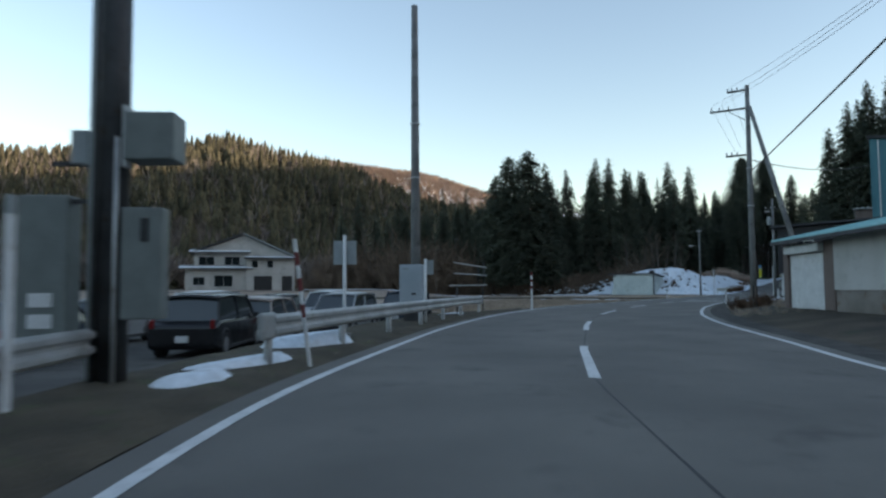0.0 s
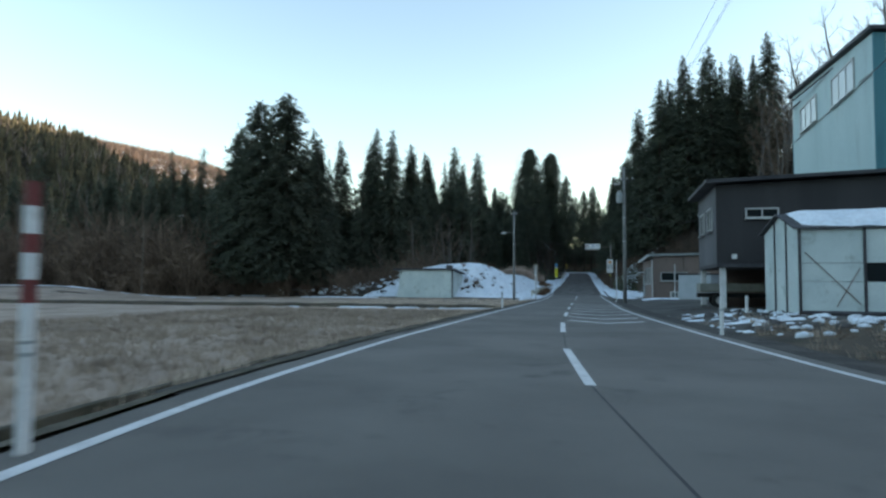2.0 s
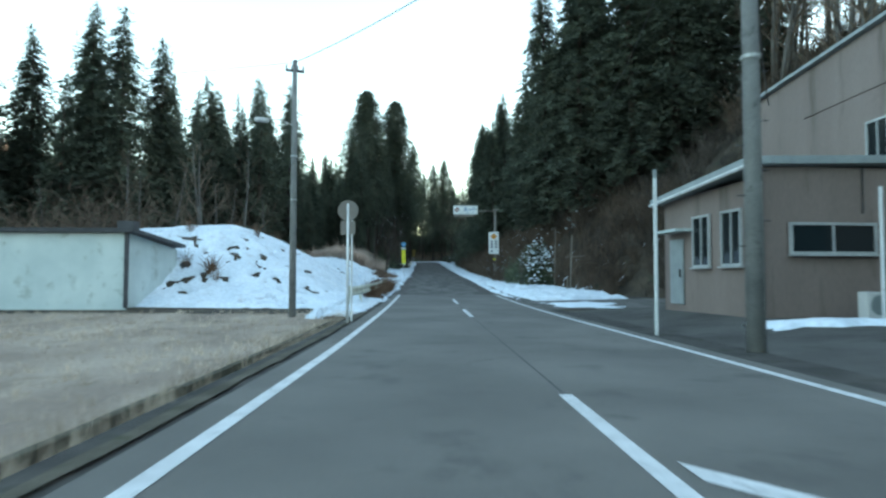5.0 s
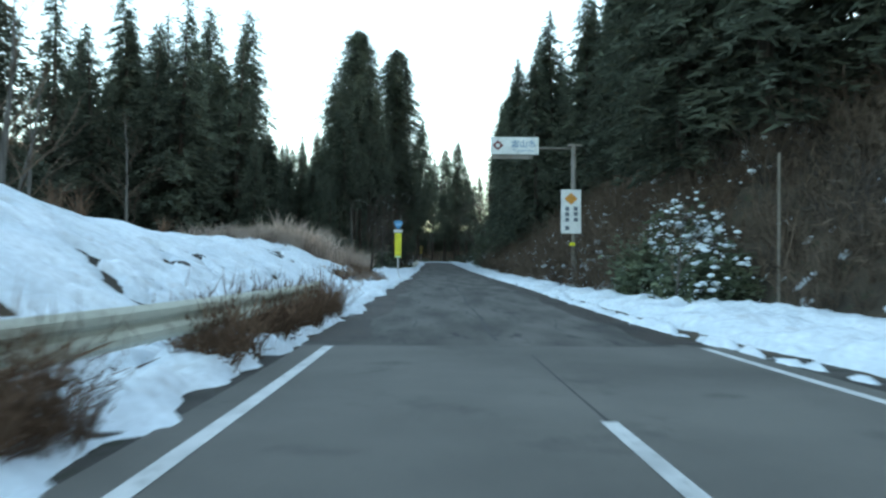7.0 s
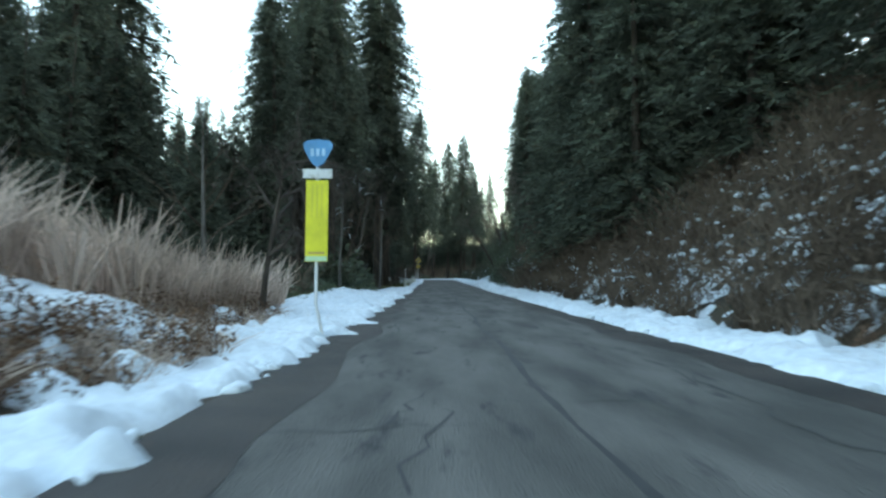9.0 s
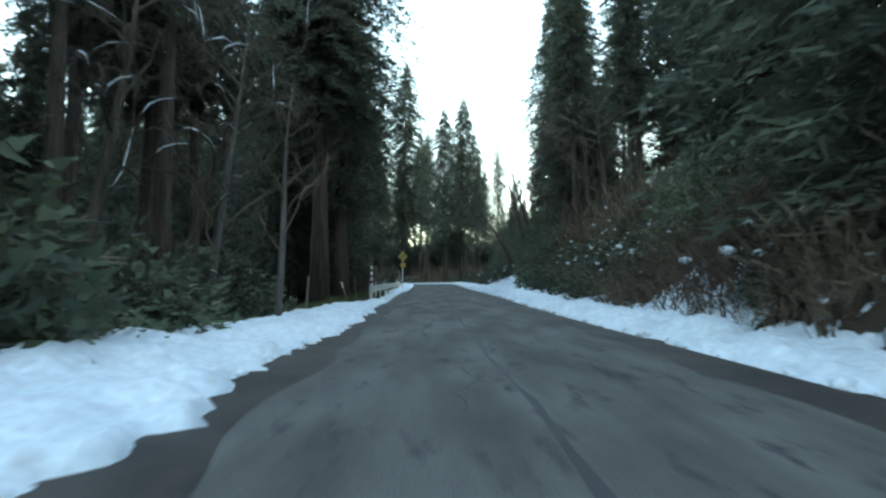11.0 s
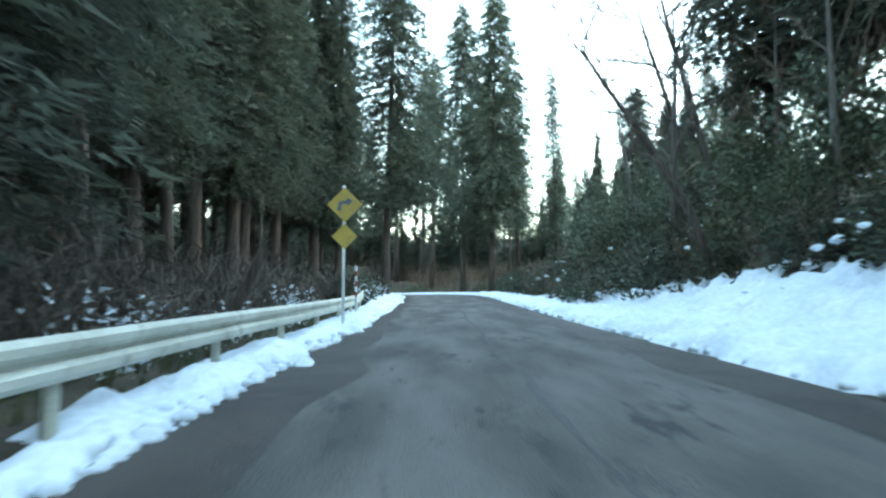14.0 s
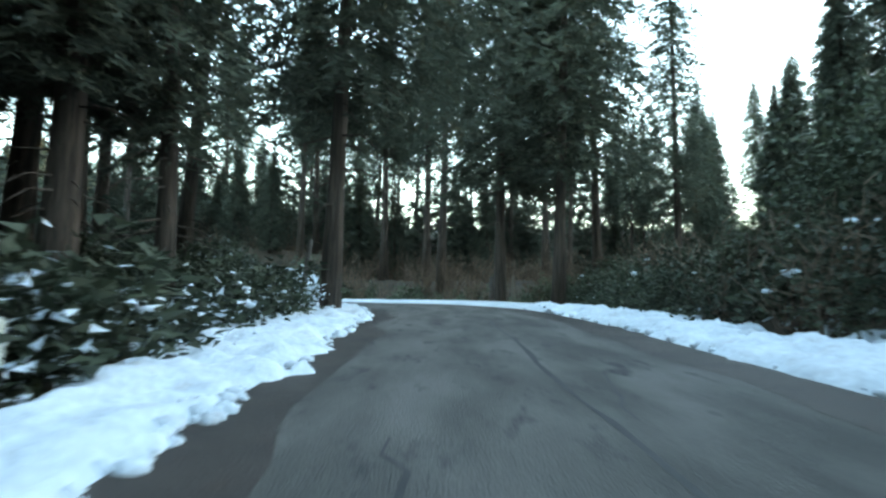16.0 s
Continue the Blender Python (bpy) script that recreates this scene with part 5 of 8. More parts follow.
right_of = lambda a, b: (lambda x, y: (x - xr(y) > a) & (x - xr(y) < b))
left_of = lambda a, b: (lambda x, y: (xl(y) - x > a) & (xl(y) - x < b))
x, y = spread(2000, -5, 9, 110, 192, lambda x, y: (x - xr(y) > np.interp(y, [110, 122, 128, 192], [6.2, 5.4, 2.0, 2.4])) & (x - xr(y) < 13))
sow("brush", twig_bush(far_r, 24), x, y, 0.9, 2.3, 0.9, "twig", "tangle of bare brown shrubs on the bank")
x, y = spread(280, -4, 8, 186, 285, lambda x, y: (x - xr(y) > np.interp(y, [186, 215, 222, 236, 246, 285], [2.6, 3.0, 5.8, 5.8, 3.0, 2.6])) & (x - xr(y) < 12))
sow("brush", twig_bush(far_r, 24), x, y, 1.0, 2.6, 0.9, "twig", "bare brown shrubs among evergreen bushes")
x, y = spread(260, 0, 12, 196, 226, lambda x, y: (x - xr(y) > 6.5) & (x - xr(y) < 17))
sow("brush", twig_bush(far_r, 30), x, y, 1.8, 4.2, 0.8, "twig", "tall bare brown shrubs on the slope")
x, y = spread(620, 1, 26, 98, 132, lambda x, y: (x - xr(y) > np.interp(y, [98, 104, 112, 122, 132], [13, 10, 7.5, 6.2, 6])))
sow("brush", twig_bush(far_r, 24), x, y, 1.0, 2.8, 1.0, "scrub", "dark bare scrub over the cut slope")
x, y = spread(520, 12, 42, 55, 122, lambda x, y: (x - xr(y) > 19) | (y > 100))
sow("brush", twig_bush(far_r, 24), x, y, 1.5, 3.4, 0.9, "twig", "bare brown scrub covering the hillside")
x, y = spread(360, -30, -14, 126, 180, lambda x, y: (xl(y) - x > np.interp(y, [126, 148, 156], [13, 9, 4.6])))
sow("brush", twig_bush(far_r, 24), x, y, 0.9, 2.4, 0.9, "twig", "bare brown shrubs under the trees")
x, y = spread(420, -27, -14, 222, 256, lambda x, y: (xl(y) - x > 3.2))
sow("brush", twig_bush(far_r, 34), x, y, 1.2, 2.6, 0.9, "scrub", "bare brown shrubs under the trees")
x, y = spread(560, -75, -28, 96, 125, lambda x, y: (y > 101 + 0.0 * x) | (x < -34))
sow("brush", twig_bush(far_r, 24), x, y, 1.2, 3.6, 1.0, "twig", "brown leafless scrub at the wood's edge")
x, y = spread(90, -92, -53, 95, 103, lambda x, y: y > 94)
sow("brush", twig_bush(far_r, 70), x, y, 5.0, 11.5, 0.5, "twig", "rounded brown crowns of bare trees behind the field")
x, y = spread(420, -130, -60, 92, 118, lambda x, y: y > 94)
sow("brush", twig_bush(far_r, 24), x, y, 2.5, 5.5, 1.0, "twig", "brown leafless scrub at the wood's edge")
x, y = spread(520, -4.6, 3, 176, 285, lambda x, y: (x - xr(y) > np.interp(y, [176, 181, 182, 187, 188, 215, 225, 229, 236, 246, 285], [3.0, 3.0, 7.0, 7.0, 2.2, 3.0, 4.2, 5.4, 5.4, 2.8, 2.0])) & (x - xr(y) < 8))
sow("evergreen_shrubs", leaf_bush(far_r, 480, 0.095), x, y, 1.0, 2.3, 1.1, "leaf", "dense dull green evergreen shrubs at the roadside")
x, y = spread(60, -3.6, 1.2, 209, 226.5, lambda x, y: (x - xr(y) > np.interp(y, [209, 216, 226.5], [3.1, 3.2, 4.6])))
sow("evergreen_shrubs", leaf_bush(far_r, 330), x, y, 0.9, 1.8, 1.0, "leaf", "green evergreen shrubs spilling over the snow bank")
x, y = spread(30, -3, -0.8, 121.5, 127.5, lambda x, y: (x - xr(y) > 3.4))
sow("evergreen_shrubs", leaf_bush(far_r, 330), x, y, 0.8, 2.0, 1.1, "leaf", "dark evergreen shrubs with snow caught in them")
x, y = spread(150, -25, -16.4, 172, 193, lambda x, y: (xl(y) - x > 4.2))
sow("evergreen_shrubs", leaf_bush(far_r, 420), x, y, 1.4, 3.2, 0.9, "leaf", "green evergreen shrubs under the trees")
x, y = spread(80, -24, -15, 160, 193, lambda x, y: (xl(y) - x > 3.4))
sow("evergreen_shrubs", leaf_bush(far_r, 330), x, y, 0.5, 1.5, 1.4, "leaf", "low green undergrowth beside the snow")
x, y = spread(420, -27, -14.6, 250, 296, lambda x, y: (xl(y) - x > 2.9))
sow("evergreen_shrubs", leaf_bush(far_r, 330), x, y, 0.8, 2.3, 1.1, "leaf", "evergreen shrubs with snow at their feet")
x, y = spread(900, -27, -16, 130, 158, lambda x, y: (xl(y) - x > np.interp(y, [124, 134, 142, 149, 158], [8.2, 7.2, 5.0, 3.4, 3.8])) & (xl(y) - x < 11.5))
low = y < 140
sow("reeds", tuft_grass(far_r, 34), x[low], y[low], 0.5, 1.15, 0.7, "reed", "short pale dry grass along the crest")
sow("reeds", tuft_grass(far_r, 34), x[~low], y[~low], 1.3, 2.6, 0.55, "reed", "tall pale dry pampas grass")
x, y = spread(30, -24, -19, 100, 128, lambda x, y: (xl(y) - x > 7.5) & (np.abs(x + 21.5) < 2.5))
sow("reeds", tuft_grass(far_r, 34), x, y, 0.6, 1.3, 0.6, "deadfern", "dead stalks on the crest of the mound")
x, y = spread(9000, -30, -14, 26, 62, lambda x, y: (xl(y) - x > 1.15))
sow("stubble", short_grass(far_r, 16), x, y, 0.12, 0.34, 0.9, "grass", "short dry stubble and grass")
x, y = spread(1500, -15, -13.6, 30, 95, lambda x, y: (xl(y) - x > 1.0) & (xl(y) - x < 1.7))
sow("stubble", short_grass(far_r, 16), x, y, 0.2, 0.5, 0.6, "grass", "taller dry grass along the kerb")
x, y = spread(6000, -32, -13.8, 62, 96, lambda x, y: (xl(y) - x > 1.15))
sow("stubble", short_grass(far_r, 14), x, y, 0.1, 0.26, 0.9, "grass", "short dry stubble and grass")
x, y = spread(900, -14, -4, -8, 27, lambda x, y: (xl(y) - x > 0.7) & (xl(y) - x < 1.9))
sow("stubble", short_grass(far_r, 16), x, y, 0.05, 0.16, 1.2, "grass", "short dry grass along the verge")
x, y = spread(420, -5.5, 1.5, 22, 52, lambda x, y: (x - xr(y) > 1.2) & (x - xr(y) < 4))
sow("stubble", short_grass(far_r, 16), x, y, 0.12, 0.4, 0.9, "grass", "straggling dry grass on the yard's edge")
x, y = spread(26, -3.2, -1.4, 30.8, 33.4, lambda x, y: x > -9)
sow("dry_bush", tuft_grass(far_r, 34), x, y, 0.5, 0.9, 0.8, "deadfern", "clump of dry grass round the pole's foot")
x, y = spread(230, -14.2, -13.2, 104.8, 119, lambda x, y: (xl(y) - x > 0.8) & (xl(y) - x < 1.6) & (np.abs(y - 107.7) > 1.5) & (np.abs(y - 111.4) > 0.7))
sow("dead_fern", twig_bush(far_r, 34), x, y, 0.6, 1.2, 0.7, "deadfern", "brown dead stalks before the guard rail")
x, y = spread(190, -14.2, -13.2, 104.8, 119, lambda x, y: (xl(y) - x > 0.8) & (xl(y) - x < 1.6) & (np.abs(y - 107.7) > 1.5) & (np.abs(y - 111.4) > 0.7))
sow("dead_fern", leaf_bush(far_r, 110, 0.12), x, y, 0.3, 0.7, 0.5, "deadfern", "brown dead weeds before the guard rail")
x, y = spread(270, -17.5, -13.4, 132, 153, lambda x, y: (np.hypot((xl(y) - x - 2.6) / 1.1, (y - 142) / 3.4) < 1) | (np.hypot((xl(y) - x - 3.0) / 0.9, (y - 135.3) / 2.0) < 1) | (np.hypot((xl(y) - x - 3.6) / 1.0, (y - 150) / 4) < 1))
sow("dead_fern", leaf_bush(far_r, 150, 0.12), x, y, 0.4, 1.0, 0.8, "deadfern", "brown dead weeds poking through the snow")
x, y = spread(900, -4, 6, 126, 200, right_of(2.4, 10))
sow("dead_fern", leaf_bush(far_r, 110, 0.14), x, y, 0.25, 0.6, 1.2, "deadfern", "brown bracken matted on the bank")
x, y = spread(170, -8, 8, 36, 60, lambda x, y: (x - xr(y) > 1.6) & (x < -0.3))
sow("dead_fern", leaf_bush(far_r, 110, 0.12), x, y, 0.08, 0.25, 1.6, "deadfern", "dead weeds on rough ground")


# snow caught on shrubs and slopes
def clump_template(rng):
    bm = bmesh.new()
    bmesh.ops.create_icosphere(bm, subdivisions=1, radius=1.0)
    for v_ in bm.verts:
        v_.co *= 1 + 0.7 * noise.noise(v_.co * 1.9 + Vector((3.1, 1.7, 0.4)))
        v_.co.z *= 0.5
    bm.verts.index_update()
    out = np.array([tuple(v_.co) for v_ in bm.verts]), np.array([[v_.index for v_ in f_.verts] for f_ in bm.faces])
    bm.free()
    return out


CLUMP = clump_template(far_r)


def laden(n, x0, x1, y0, y1, test, lo, hi):
    """Leaves weighed down with snow over the shrubs."""
    x, y = spread(n, x0, x1, y0, y1, test)
    sow("laden_leaves", leaf_bush(far_r, 90, 0.24 / (lo + hi)), x, y, lo, hi, 1.08, "snow", "snow lying on the leaves of the shrubs")


def snow_clumps(n, x0, x1, y0, y1, test, lo, hi, zlo, zhi):
    x, y = spread(n, x0, x1, y0, y1, test)
    size = far_r.uniform(lo, hi, len(x)) * far_r.uniform(0.6, 1.0, len(x))
    rows = np.stack([x, y, ground_at(x, y) + far_r.uniform(zlo, zhi, len(x)), size, size, far_r.random(len(x)) * 6.28], -1)
    tagged(bulk("snow_clumps", *scatter(CLUMP, rows), "snow"), "lumps of snow caught in the shrubs", kind="stuff")


snow_clumps(240, -4.6, 1.5, 178, 285, lambda x, y: (x - xr(y) > 2.6) & (x - xr(y) < 6), 0.06, 0.26, 0.15, 1.9)
snow_clumps(190, -3, -0.8, 121.5, 127.5, lambda x, y: (x - xr(y) > 3.4), 0.05, 0.2, 0.3, 2.0)
snow_clumps(900, -4, 6, 126, 178, right_of(2.0, 11), 0.05, 0.24, 0.1, 1.1)
laden(7, -3.0, -1.0, 121.5, 127.5, lambda x, y: x - xr(y) > 3.4, 1.0, 2.1)
laden(9, -3.4, 0.6, 210, 226, lambda x, y: x - xr(y) > 3.6, 0.8, 1.7)
laden(70, -20, -14.4, 255, 292, left_of(2.0, 5.5), 0.9, 2.0)
snow_clumps(260, -21, -14.4, 252, 292, left_of(2.2, 7), 0.05, 0.17, 0.15, 1.3)
laden(26, -18, -14.6, 222, 250, left_of(2.4, 4.5), 0.8, 1.5)
snow_clumps(130, -46, -31, 98, 108, lambda x, y: x < -31, 0.15, 0.5, 0.1, 0.8)
snow_clumps(110, -5, 1.5, 41, 54, lambda x, y: (x - xr(y) > 1.4), 0.06, 0.28, -0.02, 0.06)
x, y = spread(260, -34, -2, 284, 306, lambda x, y: (x - xr(y) > 2.2) & (x - xr(y) < 12))
sow("evergreen_shrubs", leaf_bush(far_r, 240), x, y, 0.5, 1.5, 1.2, "leaf", "undergrowth round the outside of the bend")
x, y = spread(260, -34, -2, 286, 316, lambda x, y: (x - xr(y) > 2.6))
sow("brush", twig_bush(far_r, 24), x, y, 1.2, 2.8, 0.9, "twig", "bare shrubs round the outside of the bend")

# broad evergreen bushes up the slope, and green grass under the rail
x, y = spread(60, 0, 8, 232, 272, lambda x, y: (x - xr(y) > 7.2) & (x - xr(y) < 13))
sow("evergreen_shrubs", leaf_bush(far_r, 2200, 0.05), x, y, 3.0, 6.0, 0.85, "leaf", "tall broad evergreen bushes on the slope")
x, y = spread(46, -4, 6, 184, 228, lambda x, y: (x - xr(y) > 5.0) & (x - xr(y) < 11))
sow("evergreen_shrubs", leaf_bush(far_r, 2200, 0.05), x, y, 2.4, 4.6, 0.85, "leaf", "tall dark evergreen bushes with snow in them")
laden(22, -2.5, 4, 186, 272, lambda x, y: (x - xr(y) > 5) & (x - xr(y) < 9), 2.0, 4.0)
x, y = spread(1700, -19, -14.0, 196, 256, lambda x, y: (xl(y) - x > np.interp(y, [196, 203, 206, 222, 256], [3.0, 1.7, 1.2, 1.7, 2.3])))
sow("undergrass", tuft_grass(far_r, 12), x, y, 0.2, 0.55, 0.9, "undergrass", "green and brown winter grass under the guard rail")
x, y = spread(3000, -25, -15, 160, 208, lambda x, y: (xl(y) - x > 3.4))
sow("undergrass", tuft_grass(far_r, 12), x, y, 0.25, 0.65, 1.1, "undergrass", "low green grass beside the snow")
x, y = spread(9000, -52, -18, 190, 236, lambda x, y: (xl(y) - x > 4) & (x < -25 + 0.25 * (215 - y)))
sow("undergrass", tuft_grass(far_r, 10), x, y, 0.2, 0.5, 1.4, "undergrass", "rough green grass of a clearing in the wood")
x, y = spread(260, -17.5, -14, 133, 153, lambda x, y: (np.hypot((xl(y) - x - 2.6) / 1.2, (y - 142) / 4.5) < 1) | (np.hypot((xl(y) - x - 3.0) / 1.1, (y - 135.3) / 2.2) < 1) | (np.hypot((xl(y) - x - 3.4) / 1.0, (y - 150) / 4) < 1))
sow("reeds", tuft_grass(far_r, 20), x, y, 0.25, 0.7, 1.3, "reed", "flattened dry grass where the snow has melted")
x, y = spread(5200, -16, 8, -30, 27, lambda x, y: (xl(y) - x > 0.75) & (xl(y) - x < 3.2) & (vnoise(x, y, 1.6, 121) > -0.25))
sow("stubble", short_grass(far_r, 14), x, y, 0.07, 0.22, 1.2, "undergrass", "short winter grass on the verge")


def edge_lumps(n, y0, y1, side, gap):
    """Lumps crumbling from the snow's edge beside the road."""
    y = far_r.uniform(y0, y1, n)
    d = gap + np.abs(far_r.normal(0, 0.22, n))
    x = xl(y) - d if side < 0 else xr(y) + d
    size = far_r.uniform(0.03, 0.15, n)
    rows = np.stack([x, y, np.maximum(ground_at(x, y), zr(y)) + size * 0.15, size, size * 1.5, far_r.random(n) * 6.28], -1)
    tagged(bulk("snow_clumps", *scatter(CLUMP, rows), "snow"), "lumps crumbled from the edge of the snow", kind="stuff")


edge_lumps(260, 204, 230, -1, 0.45)
edge_lumps(360, 230, 280, -1, 0.35)
edge_lumps(160, 132, 204, -1, 0.35)
edge_lumps(220, 215, 280, 1, 0.45)
edge_lumps(160, 126, 215, 1, 0.3)
# cracks and sealed joints in the worn surface
crack_r = np.random.default_rng(77)


def crack(x, y, dx, dy, n, w):
    s_ = Shape()
    p, d = Vector((x, y, 0)), Vector((dx, dy, 0))
    for _ in range(n):
        q = p + d * crack_r.uniform(0.25, 0.6) + Vector((crack_r.normal(0, 0.1), crack_r.normal(0, 0.1), 0))
        o = Vector((-(q - p).y, (q - p).x, 0)).normalized() * w * crack_r.uniform(0.4, 1.2)
        s_.add([(*(p - o)[:2], float(zr(p.y)) + 0.005), (*(q - o)[:2], float(zr(q.y)) + 0.005), (*(q + o)[:2], float(zr(q.y)) + 0.005), (*(p + o)[:2], float(zr(p.y)) + 0.005)], [(0, 1, 2, 3)])
        p = q
    tagged(part("crack", s_, "tar"), "dark sealed crack in the worn asphalt", kind="structure")


for _ in range(46):
    yy = crack_r.uniform(113, 165)
    if crack_r.random() < 0.55:
        crack(crack_r.uniform(-12, -9.5), yy, crack_r.choice([-1, 1]) * 0.8, crack_r.normal(0, 0.1), int(crack_r.integers(2, 8)), 0.019)
    else:
        crack(crack_r.uniform(-12, -7), yy, crack_r.normal(0, 0.06), 1.0, int(crack_r.integers(4, 14)), 0.019)
for _ in range(14):
    crack(crack_r.uniform(-12, -7.4), crack_r.uniform(140, 262), crack_r.normal(0, 0.06), 1.0, int(crack_r.integers(4, 12)), 0.022)
for yy in np.arange(113.4, 134, 1.7):
    xx = crack_r.uniform(-12.2, -9.5)
    crack(xx, yy, 0.8, crack_r.normal(0, 0.08), int(crack_r.integers(3, 8)), 0.026)
    crack(xx + crack_r.uniform(0, 2), yy, crack_r.normal(0, 0.1), 0.9, int(crack_r.integers(3, 6)), 0.024)
crack(-12.9, 112.25, 0.75, 0.0, 15, 0.03)


# ---- guard rails ----
BEAM = [(0.0, 0.0), (0.03, 0.0), (0.085, 0.05), (0.085, 0.11), (0.03, 0.155), (0.03, 0.195), (0.085, 0.24), (0.085, 0.3), (0.03, 0.35), (0.0, 0.35), (0.0, 0.335), (0.018, 0.335), (0.07, 0.29), (0.07, 0.25), (0.015, 0.2), (0.015, 0.15), (0.07, 0.1), (0.07, 0.06), (0.018, 0.015), (0.0, 0.015)]


def sweep(pts, profile, side):
    """A profile (out, up) carried along plan points with heights, out to the right (side 1) or left (-1)."""
    pts = [Vector(p) for p in pts]
    s, n = Shape(), len(profile)
    v = []
    for i, p in enumerate(pts):
        d = (pts[min(i + 1, len(pts) - 1)] - pts[max(i - 1, 0)]).normalized()
        o = Vector((d.y, -d.x, 0)).normalized() * side
        v += [p + o * a + Vector((0, 0, b)) for a, b in profile]
    f = [(i * n + k, i * n + (k + 1) % n, (i + 1) * n + (k + 1) % n, (i + 1) * n + k) for i in range(len(pts) - 1) for k in range(n)]
    f += [tuple(range(n)), tuple((len(pts) - 1) * n + k for k in reversed(range(n)))]
    return s.add(v, f)


def along(path, gap):
    """Points every gap metres along a plan polyline."""
    p = np.array(path, float)
    d = np.r_[0, np.cumsum(np.linalg.norm(np.diff(p, axis=0), axis=1))]
    t = np.linspace(0, d[-1], max(2, int(round(d[-1] / gap)) + 1))
    return np.stack([np.interp(t, d, p[:, 0]), np.interp(t, d, p[:, 1])], -1)


def guard_rail(path, low, gap, beam_mat, post_mat, label, plate=True, tall=1.0):
    e = empty("guard_rail", *path[0], gz(*path[0]))
    tagged(e, label, "guard rail")
    inv = e.matrix_world.inverted()
    spots = along(path, gap)
    top = lambda x, y: max(gz(x, y), float(zr(y)) - 0.1)
    for (xa, ya), (xb, yb) in zip(spots[:-1], spots[1:]):
        bits = [(xa + (xb - xa) * t, ya + (yb - ya) * t) for t in (0, 0.5, 1)]
        s = sweep([inv @ Vector((x, y, top(x, y) + low)) for x, y in bits], [(a, b * tall) for a, b in BEAM], 1)
        part("beam", s, beam_mat, e)
    for x, y in spots:
        z = gz(x, y)
        s = Shape().tube([inv @ Vector((x - 0.07, y, z - 0.4)), inv @ Vector((x - 0.07, y, top(x, y) + low + 0.33 * tall))], 0.07, 10)
        part("post", s, post_mat, e, smooth=True)
    if plate:
        for (x, y), (x2, y2), sgn in ((spots[0], spots[1], -1), (spots[-1], spots[-2], -1)):
            d = Vector((x2 - x, y2 - y, 0)).normalized()
            c = inv @ (Vector((x, y, top(x, y) + low + 0.175 * tall)) + d * sgn * 0.16)
            part("end_plate", Shape().box(c, (0.12, 0.5, 0.42 * tall), math.degrees(math.atan2(-d.x, d.y))), beam_mat, e, bevel=0.05)
    return e


guard_rail([(-5.75, 0.95), (-7.35, 5.0), (-8.7, 8.72), (-10.25, 13.0), (-11.85, 17.35), (-13.0, 21.4)], 0.53, 3.9, "steel", "steel", "galvanised corrugated guard rail beside the car park")
guard_rail([(1.2, -11.5), (-2.6, -6.6), (-6.3, -1.55)], 0.48, 3.1, "steel", "steel", "galvanised corrugated guard rail with a flared end")
guard_rail([(-14.25, 98.2), (-14.0, 104), (-13.85, 112), (-13.82, 117.6)], 0.53, 3.9, "rail_paint", "rail_paint", "cream guard rail half buried in weeds and snow", tall=1.18)
guard_rail([(-14.12, 204.8), (-14.15, 212), (-14.1, 224), (-14.1, 240), (-14.6, 248), (-15.2, 254.6)], 0.49, 4.1, "rail_paint", "rail_paint", "cream guard rail above the snow", tall=1.16)


# ---- posts, poles and signs ----
def banded_post(x, y, h, r, bands, label, name="snow_pole", lean=(0, 0), base=0.0):
    """A round post of painted sections, listed from the foot: (length share, material)."""
    e = tagged(empty(name, x, y, gz(x, y)), label, "marker post", "roadside marker posts")
    z = -0.2
    t0 = 0.0
    for k, (share, mat) in enumerate(bands):
        t1 = t0 + share
        a, b = t0 * h - (0.2 if k == 0 else 0), t1 * h
        part("section", Shape().tube([(lean[0] * a, lean[1] * a, a), (lean[0] * b, lean[1] * b, b)], r, 10), mat, e, smooth=False)
        t0 = t1
    return e


rw = [(0.4, "white")] + [(0.1, m) for m in ("red", "white", "red", "white", "red", "white")]
banded_post(-12.87, 27.2, 2.1, 0.055, [(0.37, "white"), (0.015, "greypaint"), (0.03, "white"), (0.012, "greypaint"), (0.133, "white"), (0.085, "red"), (0.095, "white"), (0.07, "red"), (0.1, "white"), (0.09, "red")], "white snow pole with dull red bands at the field's edge")
banded_post(-13.38, 61.8, 1.02, 0.055, [(0.66, "white"), (0.05, "greypaint"), (0.13, "white"), (0.03, "black"), (0.13, "greypaint")], "white roadside marker post with a reflector", "marker_post")
banded_post(-5.05, 42.2, 1.0, 0.055, [(0.7, "white"), (0.05, "greypaint"), (0.25, "white")], "white roadside marker post", "marker_post")
banded_post(-2.5, 50.6, 0.75, 0.06, [(0.8, "white"), (0.2, "white")], "short white post in the rough yard", "marker_post")
banded_post(-5.3, 1.35, 2.05, 0.034, rw, "red and white snow pole leaning beside the rail", lean=(-0.02, -0.16))
banded_post(-14.1, 204.7, 2.05, 0.055, [(0.52, "white")] + [(0.08, m) for m in ("red", "white", "red", "white", "red", "white")], "red and white striped snow pole at the rail's end")
banded_post(-14.15, 242.6, 2.1, 0.05, rw, "red and white snow pole behind the rail")
banded_post(-13.2, 89.2, 3.4, 0.03, [(1.0, "white")], "thin white roadside pole", "snow_pole")
banded_post(-5.72, 84.5, 3.85, 0.045, [(0.95, "white"), (0.05, "greypaint")], "tall thin white roadside pole", "snow_pole")
